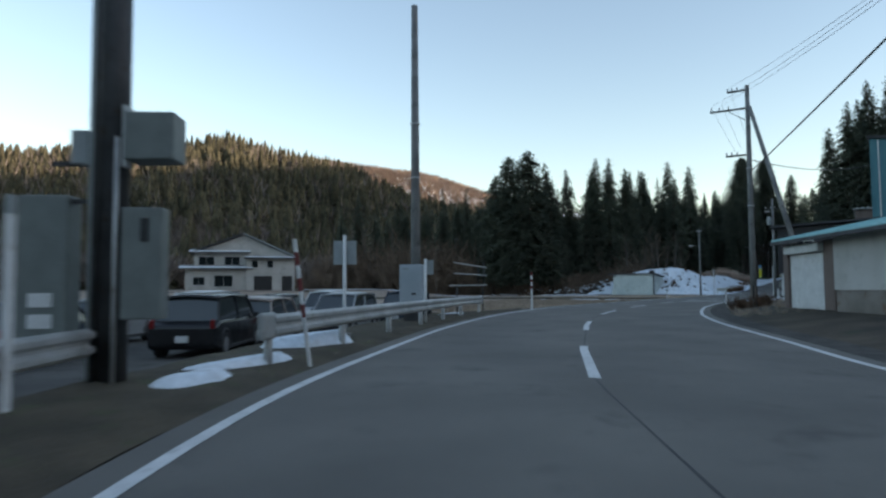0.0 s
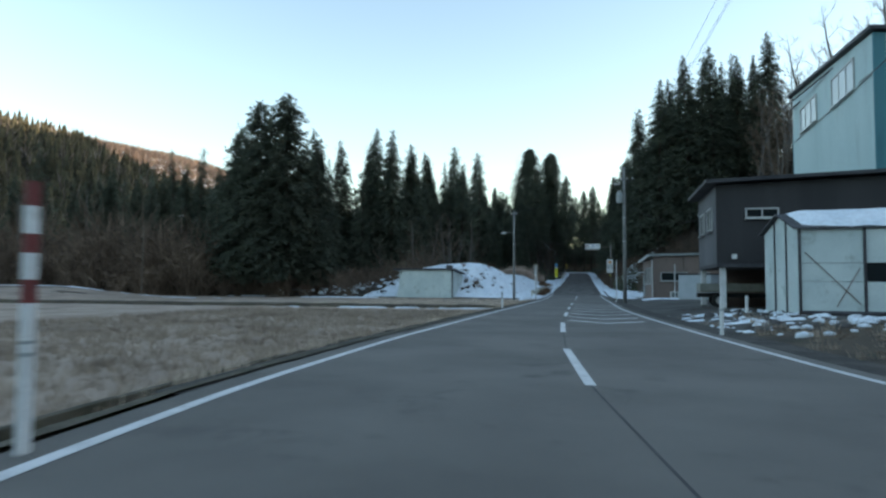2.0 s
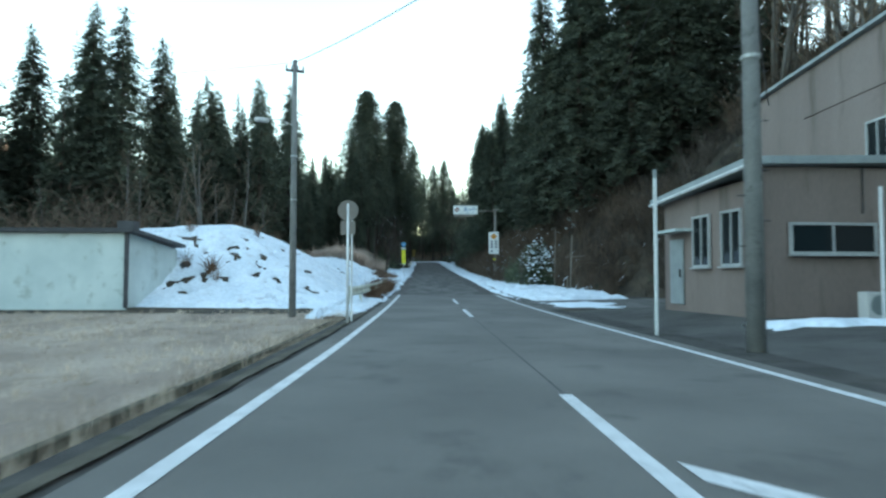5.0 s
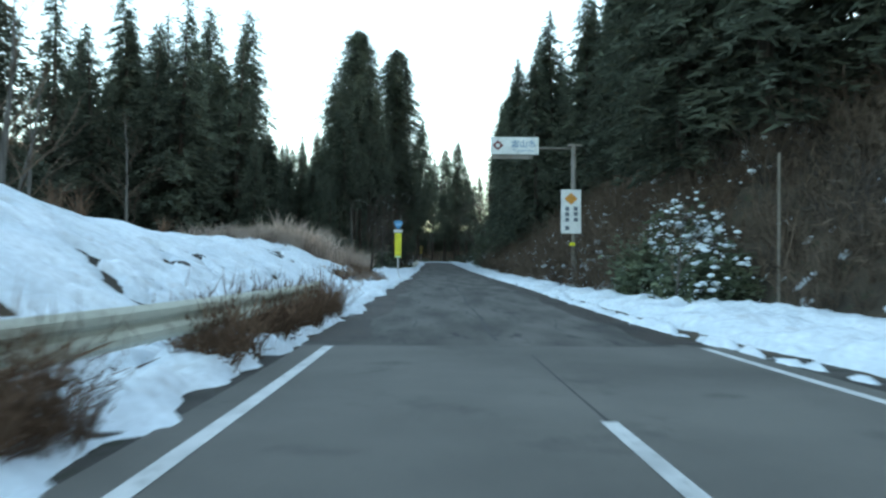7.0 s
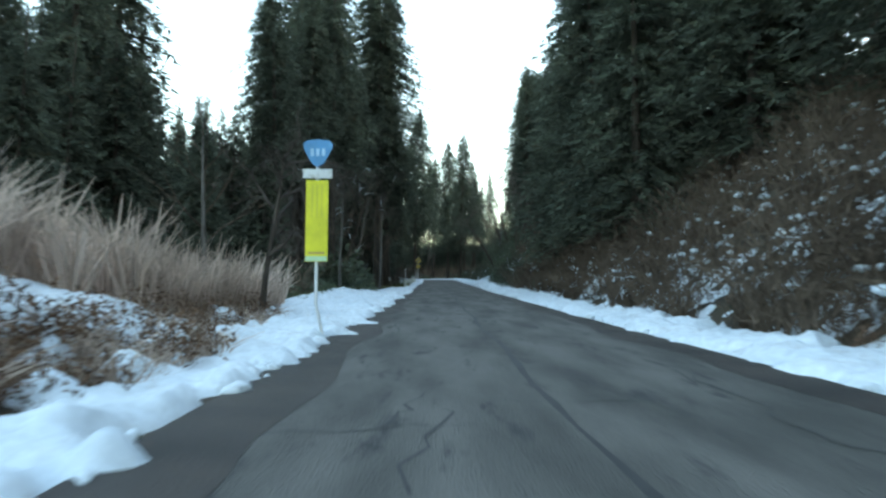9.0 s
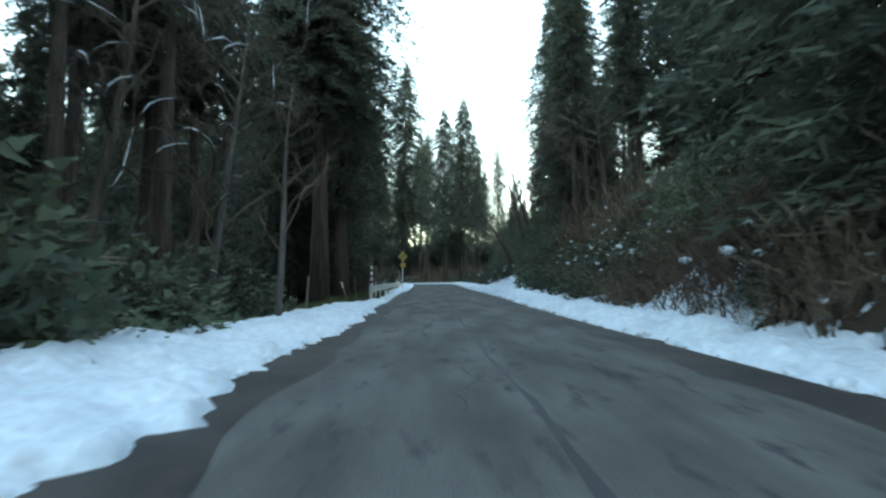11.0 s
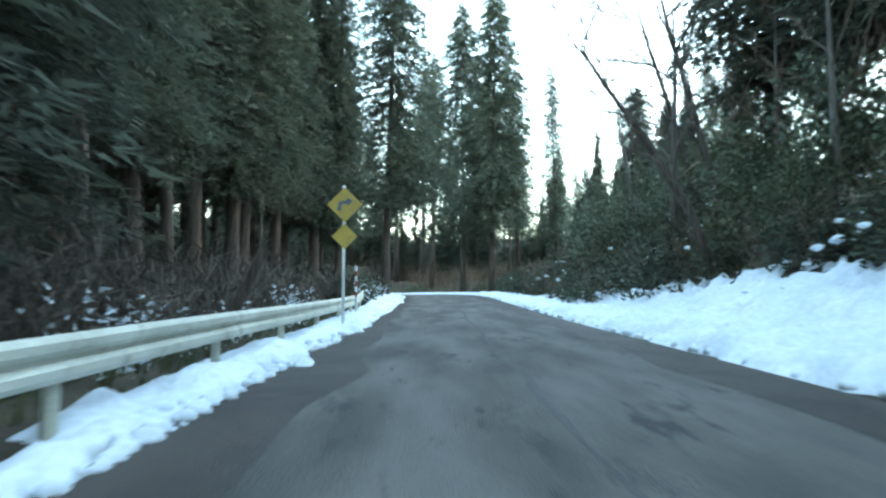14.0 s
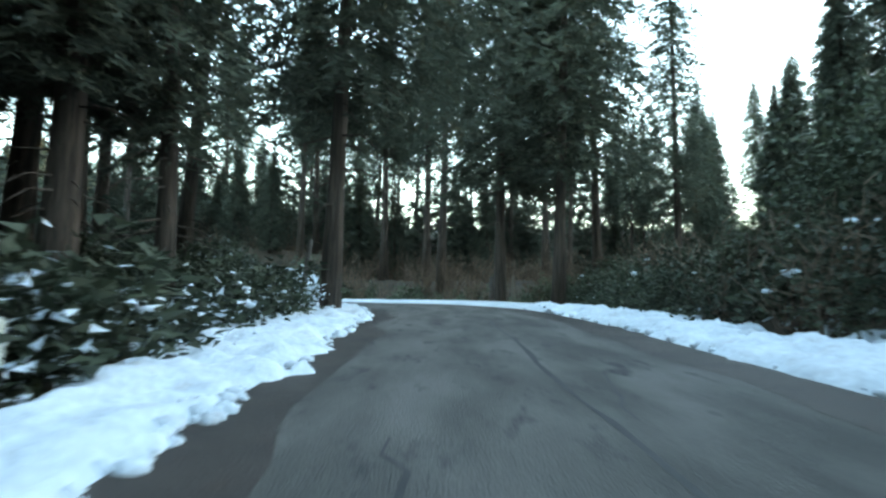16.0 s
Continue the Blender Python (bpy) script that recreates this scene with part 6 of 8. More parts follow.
banded_post(-16.1, 195.0, 1.55, 0.06, [(1.0, "wood")], "weathered grey wooden stake in the snow", "wooden_stake", lean=(0.07, 0))
banded_post(-15.5, 204.6, 1.15, 0.05, [(0.7, "wood"), (0.3, "white")], "leaning stake with a white top", "wooden_stake", lean=(-0.3, 0))
banded_post(-15.1, 205.8, 1.5, 0.035, [(1.0, "wood")], "thin grey wooden stake", "wooden_stake", lean=(-0.1, 0))
banded_post(-15.05, 228, 2.0, 0.1, [(1.0, "bark")], "broken dead stem leaning out of the scrub", "wooden_stake", lean=(0.45, 0.1))
banded_post(-8.2, 288.0, 1.6, 0.2, [(1.0, "greybark")], "pale broken stump among the cedars", "stump")
banded_post(-6.9, 288.8, 1.7, 0.1, [(1.0, "wood")], "pale wooden post at the outside of the bend", "wooden_stake")
banded_post(-17.0, 276, 2.9, 0.1, [(1.0, "greybark")], "pale broken stem at the wood's edge", "stump", lean=(0.12, 0))
for x, y, h in ((-59, 91, 8.3),):
    banded_post(x, y, h, 0.05, [(1.0, "wood")], "thin bare pole standing in the field", "field_pole")


def utility_pole(x, y, h, r, label, arms=(), bands=None, transformer=None, steps=True):
    e = tagged(empty("utility_pole", x, y, gz(x, y)), label, "utility pole")
    part("pole", Shape().tube([(0, 0, -0.5), (0, 0, h * 0.5), (0, 0, h)], [r, r * 0.82, r * 0.64], 14), "pole", e, smooth=True)
    for z, a, ln, one_sided in arms:
        c, s_ = math.cos(radians(a)), math.sin(radians(a))
        o = ln / 2 if one_sided else 0
        arm = part("crossarm", Shape().box((c * o, s_ * o, z), (ln, 0.09, 0.09), a), "darkmetal", e)
        for t in (-0.45, -0.15, 0.15, 0.45) if not one_sided else (0.5, 0.75, 0.97):
            q = t * ln
            part("insulator", Shape().tube([(c * q, s_ * q, z + 0.04), (c * q, s_ * q, z + 0.12), (c * q, s_ * q, z + 0.22)], [0.03, 0.05, 0.025], 8), "white", arm, "white porcelain insulator")
        if ln > 1.4:
            q = ln * (0.55 if one_sided else 0.35)
            part("brace", Shape().tube([(c * q, s_ * q, z), (0, 0, z - 0.75)], 0.02, 5), "darkmetal", arm)
    if bands:
        part("guard_sleeve", Shape().tube([(0, 0, bands[0]), (0, 0, bands[1])], r * 1.05, 14), "black", e, "black sleeve with faded stripes")
        for k in range(6):
            a = k * math.pi / 3
            part("stripe", Shape().box((r * 1.06 * math.cos(a), r * 1.06 * math.sin(a), (bands[0] + bands[1]) / 2), (0.012, 0.09, bands[1] - bands[0] - 0.04), math.degrees(a)), "tin", e, "faded yellow stripe")
    if transformer:
        z, a = transformer
        q = (0.42 * math.cos(radians(a)), 0.42 * math.sin(radians(a)))
        t = part("transformer", Shape().tube([(*q, z - 0.45), (*q, z - 0.4), (*q, z + 0.4), (*q, z + 0.45)], [0.2, 0.25, 0.25, 0.2], 14), "greypaint", e, "grey cylindrical transformer")
        for d in (-0.1, 0.1):
            part("bushing", Shape().tube([(q[0] + d, q[1], z + 0.44), (q[0] + d, q[1], z + 0.66)], [0.04, 0.02], 7), "white", t)
    if steps:
        for k in range(10):
            z = 1.9 + k * 0.45
            sx = 1 if k % 2 else -1
            part("step_bolt", Shape().tube([(0, 0, z), (sx * (r + 0.13), 0, z)], 0.012, 5), "darkmetal", e)
    part("clamp", Shape().tube([(0, 0, h * 0.62), (0, 0, h * 0.62 + 0.06)], r * 0.95, 12), "steel", e)
    part("clamp", Shape().tube([(0, 0, h * 0.45), (0, 0, h * 0.45 + 0.06)], r * 1.0, 12), "steel", e)
    return e


utility_pole(-2.2, 32.1, 12.0, 0.17, "concrete utility pole with crossarms and a striped foot", arms=[(10.75, 180, 1.9, True), (11.75, 180, 1.0, True), (8.2, 180, 1.15, True)], bands=(0.45, 1.15))
e = tagged(empty("brace_pole", 0.75, 30.6, gz(0.75, 30.6)), "slanting concrete brace pole propping the utility pole", "utility pole")
part("pole", Shape().tube([(0, 0, -0.4), (-2.85, 1.43, 10.6)], [0.15, 0.1], 12), "pole", e, smooth=True)
utility_pole(-5.2, 81, 11.7, 0.17, "grey concrete utility pole with a transformer", arms=[(10.55, 0, 1.6, False), (10.1, 180, 0.8, True)], transformer=(9.0, 200))
e = utility_pole(-15.95, 94.3, 9.7, 0.14, "brown utility pole with a street lamp", arms=[(9.3, 20, 0.7, False)])
part("lamp_arm", Shape().tube([(0, 0, 7.2), (-0.5, -0.35, 7.35), (-0.9, -0.6, 7.3)], 0.025, 7), "steel", e)
part("lamp_head", Shape().box((-1.05, -0.7, 7.25), (0.5, 0.22, 0.14), 35), "white", e, "pale street lamp head", bevel=0.04)
utility_pole(-12.35, 14.9, 12.7, 0.2, "tall grey concrete pole beside the rail", arms=[], steps=True)
for x, y, h in ((-62, 103, 11.0),):
    utility_pole(x, y, h, 0.13, "slim dark utility pole against the trees", arms=[(h - 0.5, 10, 1.2, False)], steps=False)

# pole with meter boxes beside the car park
e = tagged(empty("equipment_pole", -6.1, -1.5, gz(-6.1, -1.5), 35), "dark steel pole hung with grey meter boxes", "utility pole")
part("pole", Shape().tube([(0, 0, -0.4), (0, 0, 9)], [0.2, 0.17], 14), "darkmetal", e, smooth=True)
part("conduit", Shape().tube([(-0.24, -0.05, 0.0), (-0.24, -0.05, 8)], 0.06, 8), "greypaint", e, smooth=True)
part("conduit", Shape().tube([(-0.14, -0.2, 0.0), (-0.14, -0.2, 8)], 0.035, 8), "darkmetal", e, smooth=True)
part("conduit", Shape().tube([(0.12, -0.22, 0.0), (0.12, -0.22, 3.4)], 0.03, 8), "steel", e, smooth=True)
b = part("meter_box", Shape().box((0.46, -0.12, 1.78), (0.5, 0.3, 1.42)), "boxgrey", e, "tall grey cabinet with a dark slot", bevel=0.02)
part("slot", Shape().box((0.5, -0.275, 2.2), (0.1, 0.02, 0.3)), "black", b)
b = part("meter_box", Shape().box((0.52, 0.0, 3.42), (0.62, 0.5, 0.62)), "boxgrey", e, "square grey box on a bracket", bevel=0.02)
part("bracket", Shape().box((0.2, -0.1, 3.42), (0.06, 0.2, 0.8)), "steel", b)
b = part("meter_box", Shape().box((-0.85, 0.12, 1.7), (0.62, 0.4, 1.95)), "boxgrey", e, "dark grey cabinet with white labels", bevel=0.02)
for z in (1.05, 1.32):
    part("label_plate", Shape().box((-0.85, -0.09, z), (0.3, 0.012, 0.18)), "white", b, "white label plate")
part("meter_box", Shape().box((-0.42, 0.05, 3.3), (0.22, 0.25, 0.45)), "greypaint", e, "small pale box", bevel=0.02)
for z in (0.9, 2.6, 3.1):
    part("bracket", Shape().box((-0.35, 0.05, z), (0.9, 0.06, 0.06)), "darkmetal", e)
banded_post(-4.9, -3.3, 2.35, 0.05, [(0.92, "white"), (0.08, "greypaint")], "white capped post beside the rail", "marker_post")

# roadside cabinet
e = tagged(empty("roadside_cabinet", -11.35, 13.2, gz(-11.35, 13.2), 22), "pale grey steel control cabinet behind the rail", "cabinet")
b = part("body", Shape().box((0, 0, 1.42), (0.85, 0.55, 1.56)), "boxwhite", e, bevel=0.025)
part("plinth", Shape().box((0, 0.05, 0.26), (0.6, 0.36, 0.86)), "darkmetal", e)
d = part("door", Shape().box((0, -0.285, 1.82), (0.79, 0.025, 0.72)), "boxwhite", e)
d = part("door", Shape().box((0, -0.285, 1.04), (0.79, 0.025, 0.76)), "boxwhite", e)
part("handle", Shape().box((0.1, -0.31, 1.15), (0.16, 0.03, 0.07)), "darkmetal", d, "small dark latch")
part("vent", Shape().box((-0.2, -0.3, 2.05), (0.25, 0.012, 0.06)), "greypaint", b)


def sign_back(x, y, rz, h, label):
    e = tagged(empty("road_sign", x, y, gz(x, y), rz), label, "road sign")
    part("post", Shape().tube([(0, 0, -0.3), (0, 0, h)], 0.04, 10), "white", e, smooth=True)
    return e


e = sign_back(-7.95, 5.35, 30, 2.55, "back of a square road sign on a white post")
part("panel", Shape().box((0, 0.06, 2.15), (0.54, 0.03, 0.56)), "greypaint", e, "grey sheet back of the sign", bevel=0.01)
part("stiffener", Shape().box((0, 0.03, 2.15), (0.08, 0.04, 0.6)), "darkmetal", e)
part("base", Shape().box((0, 0, 0.1), (0.26, 0.26, 0.36)), "concrete", e)
e = sign_back(-10.4, 12.6, 25, 2.3, "small sign seen from behind on a white post")
part("panel", Shape().box((0.12, 0.05, 2.0), (0.3, 0.02, 0.5)), "greypaint", e)
e = sign_back(-13.25, 88.6, 0, 3.5, "round-topped board on a thin roadside post")
part("panel", Shape().tube([(0, -0.02, 3.3), (0, 0.03, 3.3)], 0.3, 18), "tin", e, "rusty brown disc")
part("panel", Shape().box((0, 0.02, 2.8), (0.42, 0.03, 0.4)), "tin", e)

# pipe frame by the field
e = tagged(empty("pipe_frame", -11.45, 15.75, gz(-11.45, 15.75)), "open frame of thin grey pipes on posts behind the rail", "pipe frame")
for t, z, z2 in ((0.16, 2.33, 2.3), (0.16, 1.88, 1.9), (0.05, 1.37, 1.42)):
    part("pipe", Shape().tube([(-2.1 * t, 7.3 * t, z), (-2.15, 7.5, z2)], 0.028, 8), "steel", e, smooth=True)
for t, lo_, hi_ in ((0.24, -0.3, 1.38), (0.93, -0.3, 1.4), (0.8, 1.38, 2.32), (0.97, 1.4, 2.55)):
    part("post", Shape().tube([(-2.1 * t - 0.05, 7.3 * t, lo_), (-2.1 * t - 0.05, 7.3 * t, hi_)], 0.03, 8), "darkmetal", e, smooth=True)

def lettering(words, width, height, centre, mat, parent, label):
    """Flat raised letters of a sign that faces the road (towards -y)."""
    cu = bpy.data.curves.new("lettering", "FONT")
    cu.body = words
    cu.extrude = 0.01
    cu.resolution_u = 3
    tmp = bpy.data.objects.new("lettering", cu)
    me = bpy.data.meshes.new_from_object(tmp)
    bpy.data.objects.remove(tmp)
    co = np.array([v.co[:] for v in me.vertices])
    lo, hi = co.min(0), co.max(0)
    for v, c in zip(me.vertices, co):
        f = [(c[i] - lo[i]) / max(hi[i] - lo[i], 1e-6) - 0.5 for i in range(3)]
        v.co = (centre[0] + f[0] * width, centre[1] - f[2] * 0.012, centre[2] + f[1] * height)
    me.materials.clear()
    me.materials.append(M[mat])
    ob = new("lettering", me)
    ob.parent = parent
    return tagged(ob, label)


# overhead boundary sign on a cantilever
zs = gz(-4.15, 132.6)
e = tagged(empty("overhead_sign", -4.15, 132.7, zs), "white place sign on a brown cantilever pole", "road sign")
H = 8.0 - zs
part("pole", Shape().tube([(0, 0, -0.5), (0, 0, H - 0.1)], [0.13, 0.11], 14), "tin", e, smooth=True)
part("arm", Shape().tube([(0.15, 0, H - 0.25), (-1.0, -0.05, H - 0.25), (-4.0, -0.05, H - 0.3)], 0.055, 10), "tin", e, smooth=True)
part("cap", Shape().box((0.05, 0, H - 0.08), (0.65, 0.2, 0.1)), "tin", e)
p = part("panel", Shape().box((-2.88, -0.16, 7.83 - zs), (2.32, 0.05, 0.84)), "white", e, "white sign panel with an emblem", bevel=0.02)
part("emblem", Shape().add([(-3.7 + 0.27 * dx, -0.19, 7.84 - zs + 0.25 * dz) for dx, dz in ((0, 1), (-1, 0), (0, -1), (1, 0))], [(0, 1, 2, 3)]), "red", p, "dull red diamond emblem")
part("emblem", Shape().tube([(-3.7, -0.193, 7.84 - zs), (-3.7, -0.197, 7.84 - zs)], 0.1, 12), "white", p)
lettering("\u5bcc\u5c71\u5e02", 1.16, 0.36, (-2.46, -0.19, 7.92 - zs), "sign_ink", p, "large blue place name")
lettering("Toyama", 0.64, 0.13, (-2.665, -0.19, 7.58 - zs), "sign_ink", p, "small blue place name")
lettering("City", 0.33, 0.13, (-2.1, -0.19, 7.58 - zs), "sign_ink", p, "small blue place name")
part("bracket", Shape().box((-3.0, -0.06, 7.3 - zs), (2.0, 0.05, 0.19)), "tin", e, "dull metal strip under the panel")
p = part("panel", Shape().box((-0.17, -0.19, 4.67 - zs), (0.98, 0.05, 2.12)), "white", e, "tall white panel with a yellow diamond", bevel=0.02)
part("emblem", Shape().add([(-0.17 + 0.32 * dx, -0.22, 5.28 - zs + 0.3 * dz) for dx, dz in ((0, 1), (-1, 0), (0, -1), (1, 0))], [(0, 1, 2, 3)]), "orange", p, "orange warning diamond")
for cx, zz in ((-0.36, (4.8, 4.53, 4.27, 3.87)), (0.05, (4.8, 4.55, 4.28))):
    for z in zz:
        part("character", Shape().box((cx, -0.218, z - zs), (0.19, 0.01, 0.19)), "ink", p, "dark character bar")
part("delineator", Shape().box((-0.1, -0.15, 3.1 - zs), (0.26, 0.08, 0.16)), "yellow", e, "yellow reflector box", bevel=0.02)
part("base", Shape().box((0, 0, 0.0), (0.7, 0.7, 0.5)), "concrete", e)

# yellow board with the route shield
zs = gz(-13.4, 147.3)
e = tagged(empty("route_sign", -13.4, 147.3, zs), "yellow notice board under a blue route shield on a bent post", "road sign")
part("post", Shape().tube([(0.25, -0.1, -0.3), (0.0, 0, 0.75), (-0.02, 0.03, 5.5 - zs)], 0.035, 10), "white", e, smooth=True)
p = part("panel", Shape().box((0, -0.05, 3.78 - zs), (0.47, 0.03, 1.72)), "yellow", e, "bright yellow board", bevel=0.008)
for k in range(3):
    part("lettering", Shape().box((-0.1 + 0.1 * k, -0.068, 4.2 - zs), (0.04, 0.006, 0.7)), "yellow_faded", p, "faded lettering bar")
part("lettering", Shape().box((0, -0.068, 3.1 - zs), (0.35, 0.006, 0.05)), "sign_yellow", p)
part("strip", Shape().box((0, -0.068, 2.98 - zs), (0.45, 0.006, 0.1)), "pale_green", p, "pale green strip")
part("plate", Shape().box((0, -0.05, 4.78 - zs), (0.62, 0.03, 0.2)), "white", e, "white name plate", bevel=0.01)
sh = [(0.0, -0.3), (0.12, -0.22), (0.22, -0.06), (0.3, 0.1), (0.31, 0.2), (0.24, 0.27), (0.0, 0.3), (-0.24, 0.27), (-0.31, 0.2), (-0.3, 0.1), (-0.22, -0.06), (-0.12, -0.22)]
p = part("shield", Shape().extrude(sh, (1, 0, 0), (0, 0, 1), (0, 1, 0), (0, -0.06, 5.22 - zs), 0.03), "blue", e, "blue rounded route shield")
for k in range(3):
    part("numeral", Shape().box((-0.12 + 0.12 * k, -0.064, 5.24 - zs), (0.07, 0.006, 0.16)), "pale_blue", p, "pale numeral bar")

# two diamond warning signs
zs = gz(-13.5, 234.2)
e = tagged(empty("warning_sign", -13.5, 234.2, zs), "two weathered yellow diamond warning signs on a white post", "road sign")
part("post", Shape().tube([(0, 0, -0.3), (0, 0, 8.6 - zs)], 0.045, 10), "white", e, smooth=True)
for z, r in ((8.05, 0.5), (7.15, 0.36)):
    o = [(0, -r), (r, 0), (0, r), (-r, 0)]
    p = part("panel", Shape().extrude(o, (1, 0, 0), (0, 0, 1), (0, 1, 0), (0.03, -0.08, z - zs), 0.03), "sign_yellow", e, "faded yellow diamond")
    if r > 0.4:
        part("arrow", Shape().add([(0.03 + a, -0.085, z - zs + b) for a, b in ((-0.22, -0.16), (-0.12, -0.2), (-0.08, 0.0), (0.06, 0.04), (0.08, -0.04), (0.24, 0.1), (0.06, 0.2), (0.06, 0.13), (-0.16, 0.08))], [tuple(range(9))]), "ink", p, "dark bend arrow")
part("base", Shape().box((0, 0, 0.0), (0.3, 0.3, 0.3)), "concrete", e)

# stakes on the snow by the side road
e = tagged(empty("support_frame", -1.2, 113.6, gz(-1.2, 113.6)), "tall grey tree stake with a crossbar standing in snow", "wooden stake")
part("post", Shape().tube([(0, 0, -0.3), (0.15, 0, 3.9)], 0.05, 7), "wood", e)
part("crossbar", Shape().tube([(-0.3, 0, 2.4), (1.1, 0.1, 2.5)], 0.025, 6), "wood", e)
part("peg", Shape().tube([(-0.22, 0, -0.2), (-0.18, 0, 1.0)], 0.04, 6), "wood", e)
part("twig", Shape().tube([(0.06, 0, 0.9), (0.35, 0.1, 2.0), (0.5, 0.1, 2.9)], [0.025, 0.018, 0.006], 5), "twig", e)
part("twig", Shape().tube([(0.06, 0, 1.2), (0.7, -0.1, 2.3)], [0.025, 0.006], 5), "twig", e)
e = tagged(empty("support_frame", -1.0, 119.9, gz(-1.0, 119.9)), "thin grey tree stake standing in snow", "wooden stake")
part("post", Shape().tube([(0, 0, -0.3), (0.1, 0, 4.6)], 0.04, 7), "wood", e)
part("twig", Shape().tube([(0.0, 0, 0.6), (0.5, 0.1, 2.2), (0.75, 0.1, 3.2)], [0.03, 0.02, 0.006], 5), "twig", e)


# ---- wires ----
def wire(a, b, sag, label="black overhead cable", r=0.016):
    a, b = Vector(a), Vector(b)
    pts = [a.lerp(b, t) - Vector((0, 0, sag * 4 * t * (1 - t))) for t in np.linspace(0, 1, 15)]
    tagged(part("cable", Shape().tube(pts, r, 5, cap=False), "black"), label, "cable", "overhead cables")


# ends towards -y stop in mid-air, placed along camera rays to fit the view
for dx, z, z2 in ((-1.85, 11.4, 10.9), (-1.3, 11.4, 10.9), (-0.9, 12.3, 11.3)):
    wire((-2.2 + dx, 32.1, z + gz(-2.2, 32.1) - 0.3), (-5.2 + 0.5 * dx + 0.7, 81, z2), 0.5, r=0.007)
    wire((-2.2 + dx, 32.1, z + gz(-2.2, 32.1) - 0.3), (2.3 + 0.5 * (dx + 1.3) + 3.9, -1.7, 5.9 + 0.3 * dx), 0.25, r=0.007)
wire((-2.2, 32.1, 7.3), (6.9, -4.0, 6.7), 0.1, r=0.03)
wire((-2.2, 32.1, 8.0), (4.1, 57, 11.0), 0.5, r=0.025)
wire((-5.2, 81, 8.6), (3.2, 96, 8.4), 0.9, r=0.025)
wire((-5.2, 81, 10.3), (-15.95, 94.3, 9.4), 0.4)
wire((-5.2, 81, 10.5), (2.5, 118, 14), 0.5)
wire((-15.95, 94.3, 9.4), (-62, 103, 10.6), 0.8, r=0.01)


# ---- buildings ----
def window(parent, o, a, up, w, h, depth_dir, glass="glass", frame="alu", mullions=1, sill=True):
    """A framed window: o is the middle on the wall, a along the wall, depth_dir out of it."""
    a, up, n, o = Vector(a).normalized(), Vector(up), Vector(depth_dir).normalized(), Vector(o)
    rz = math.degrees(math.atan2(a.y, a.x))
    s = Shape()
    for dx, dz, sx, sz in ((-w / 2, 0, 0.07, h + 0.07), (w / 2, 0, 0.07, h + 0.07), (0, -h / 2, w, 0.07), (0, h / 2, w, 0.07)):
        s.box(o + a * dx + up * dz + n * 0.03, (sx, 0.08, sz), rz)
    win = part("window", s, frame, parent)
    for k in range(mullions + 1):
        pw = w / (mullions + 1)
        c = o + a * (-w / 2 + pw * (k + 0.5)) + n * (0.012 + 0.012 * (k % 2))
        part("pane", Shape().box(c, (pw + 0.02, 0.012, h - 0.05), rz), glass, win)
    for k in range(mullions):
        c = o + a * (-w / 2 + w / (mullions + 1) * (k + 1)) + n * 0.035
        part("mullion", Shape().box(c, (0.045, 0.05, h), rz), frame, win)
    if sill:
        part("sill", Shape().box(o - up * (h / 2 + 0.06) + n * 0.07, (w + 0.14, 0.16, 0.04), rz), frame, win)
    return win


UP = (0, 0, 1)
# charcoal house on posts
e = tagged(empty("raised_house", 2.5, 58, gz(2.5, 58)), "charcoal house raised on white posts with an open carport", "house")
inv = e.matrix_world.inverted()
W = lambda *p: inv @ Vector(p)


def wshape(poly, lo, hi):
    return Shape().prism([tuple((inv @ Vector((x, y, 0)))[:2]) for x, y in poly], lo if isinstance(lo, list) else lo - e.location.z, [h - e.location.z for h in hi] if isinstance(hi, list) else hi - e.location.z)


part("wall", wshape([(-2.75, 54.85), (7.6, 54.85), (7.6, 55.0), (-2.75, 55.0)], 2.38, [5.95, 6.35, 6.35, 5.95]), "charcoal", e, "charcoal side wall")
# front wall takes the lit copy of the side walls' charcoal
part("wall", wshape([(-2.75, 55.0), (-2.6, 55.0), (-2.35, 60.9), (-2.5, 60.9)], 2.38, 5.98), "charcoal_lit", e, "charcoal front wall painted lighter as lit")
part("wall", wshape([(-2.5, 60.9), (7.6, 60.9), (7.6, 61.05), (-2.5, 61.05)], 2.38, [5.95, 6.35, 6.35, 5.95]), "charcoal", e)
part("floor_slab", wshape([(-2.75, 54.85), (7.6, 54.85), (7.6, 61.05), (-2.5, 61.05)], 2.2, 2.37), "roof_dark", e, "dark underside of the raised floor")
part("roof", wshape([(-3.2, 54.4), (7.9, 54.4), (7.9, 61.3), (-2.95, 61.3)], [v - e.location.z for v in (6.0, 6.45, 6.45, 6.0)], [6.16, 6.6, 6.6, 6.16]), "roof_dark", e, "thin dark metal roof")
part("fascia", Shape().box(W(-3.1, 57.85, 6.1), (0.06, 6.9, 0.16), -2.0), "roof_dark", e)
for y in (56.6, 59.2):
    window(e, W(-2.77 + 0.042 * (y - 55), y, 4.5), (0.042, 1, 0), UP, 1.45, 1.02, (-1, 0, 0))
window(e, W(-0.82, 54.83, 4.64), (1, 0, 0), UP, 1.35, 0.4, (0, -1, 0))
window(e, W(5.2, 54.83, 4.6), (1, 0, 0), UP, 1.0, 1.4, (0, -1, 0), mullions=0)
part("lamp", Shape().box(W(-2.03, 54.76, 2.68), (0.2, 0.14, 0.22)), "white", e, "small white wall lamp", bevel=0.02)
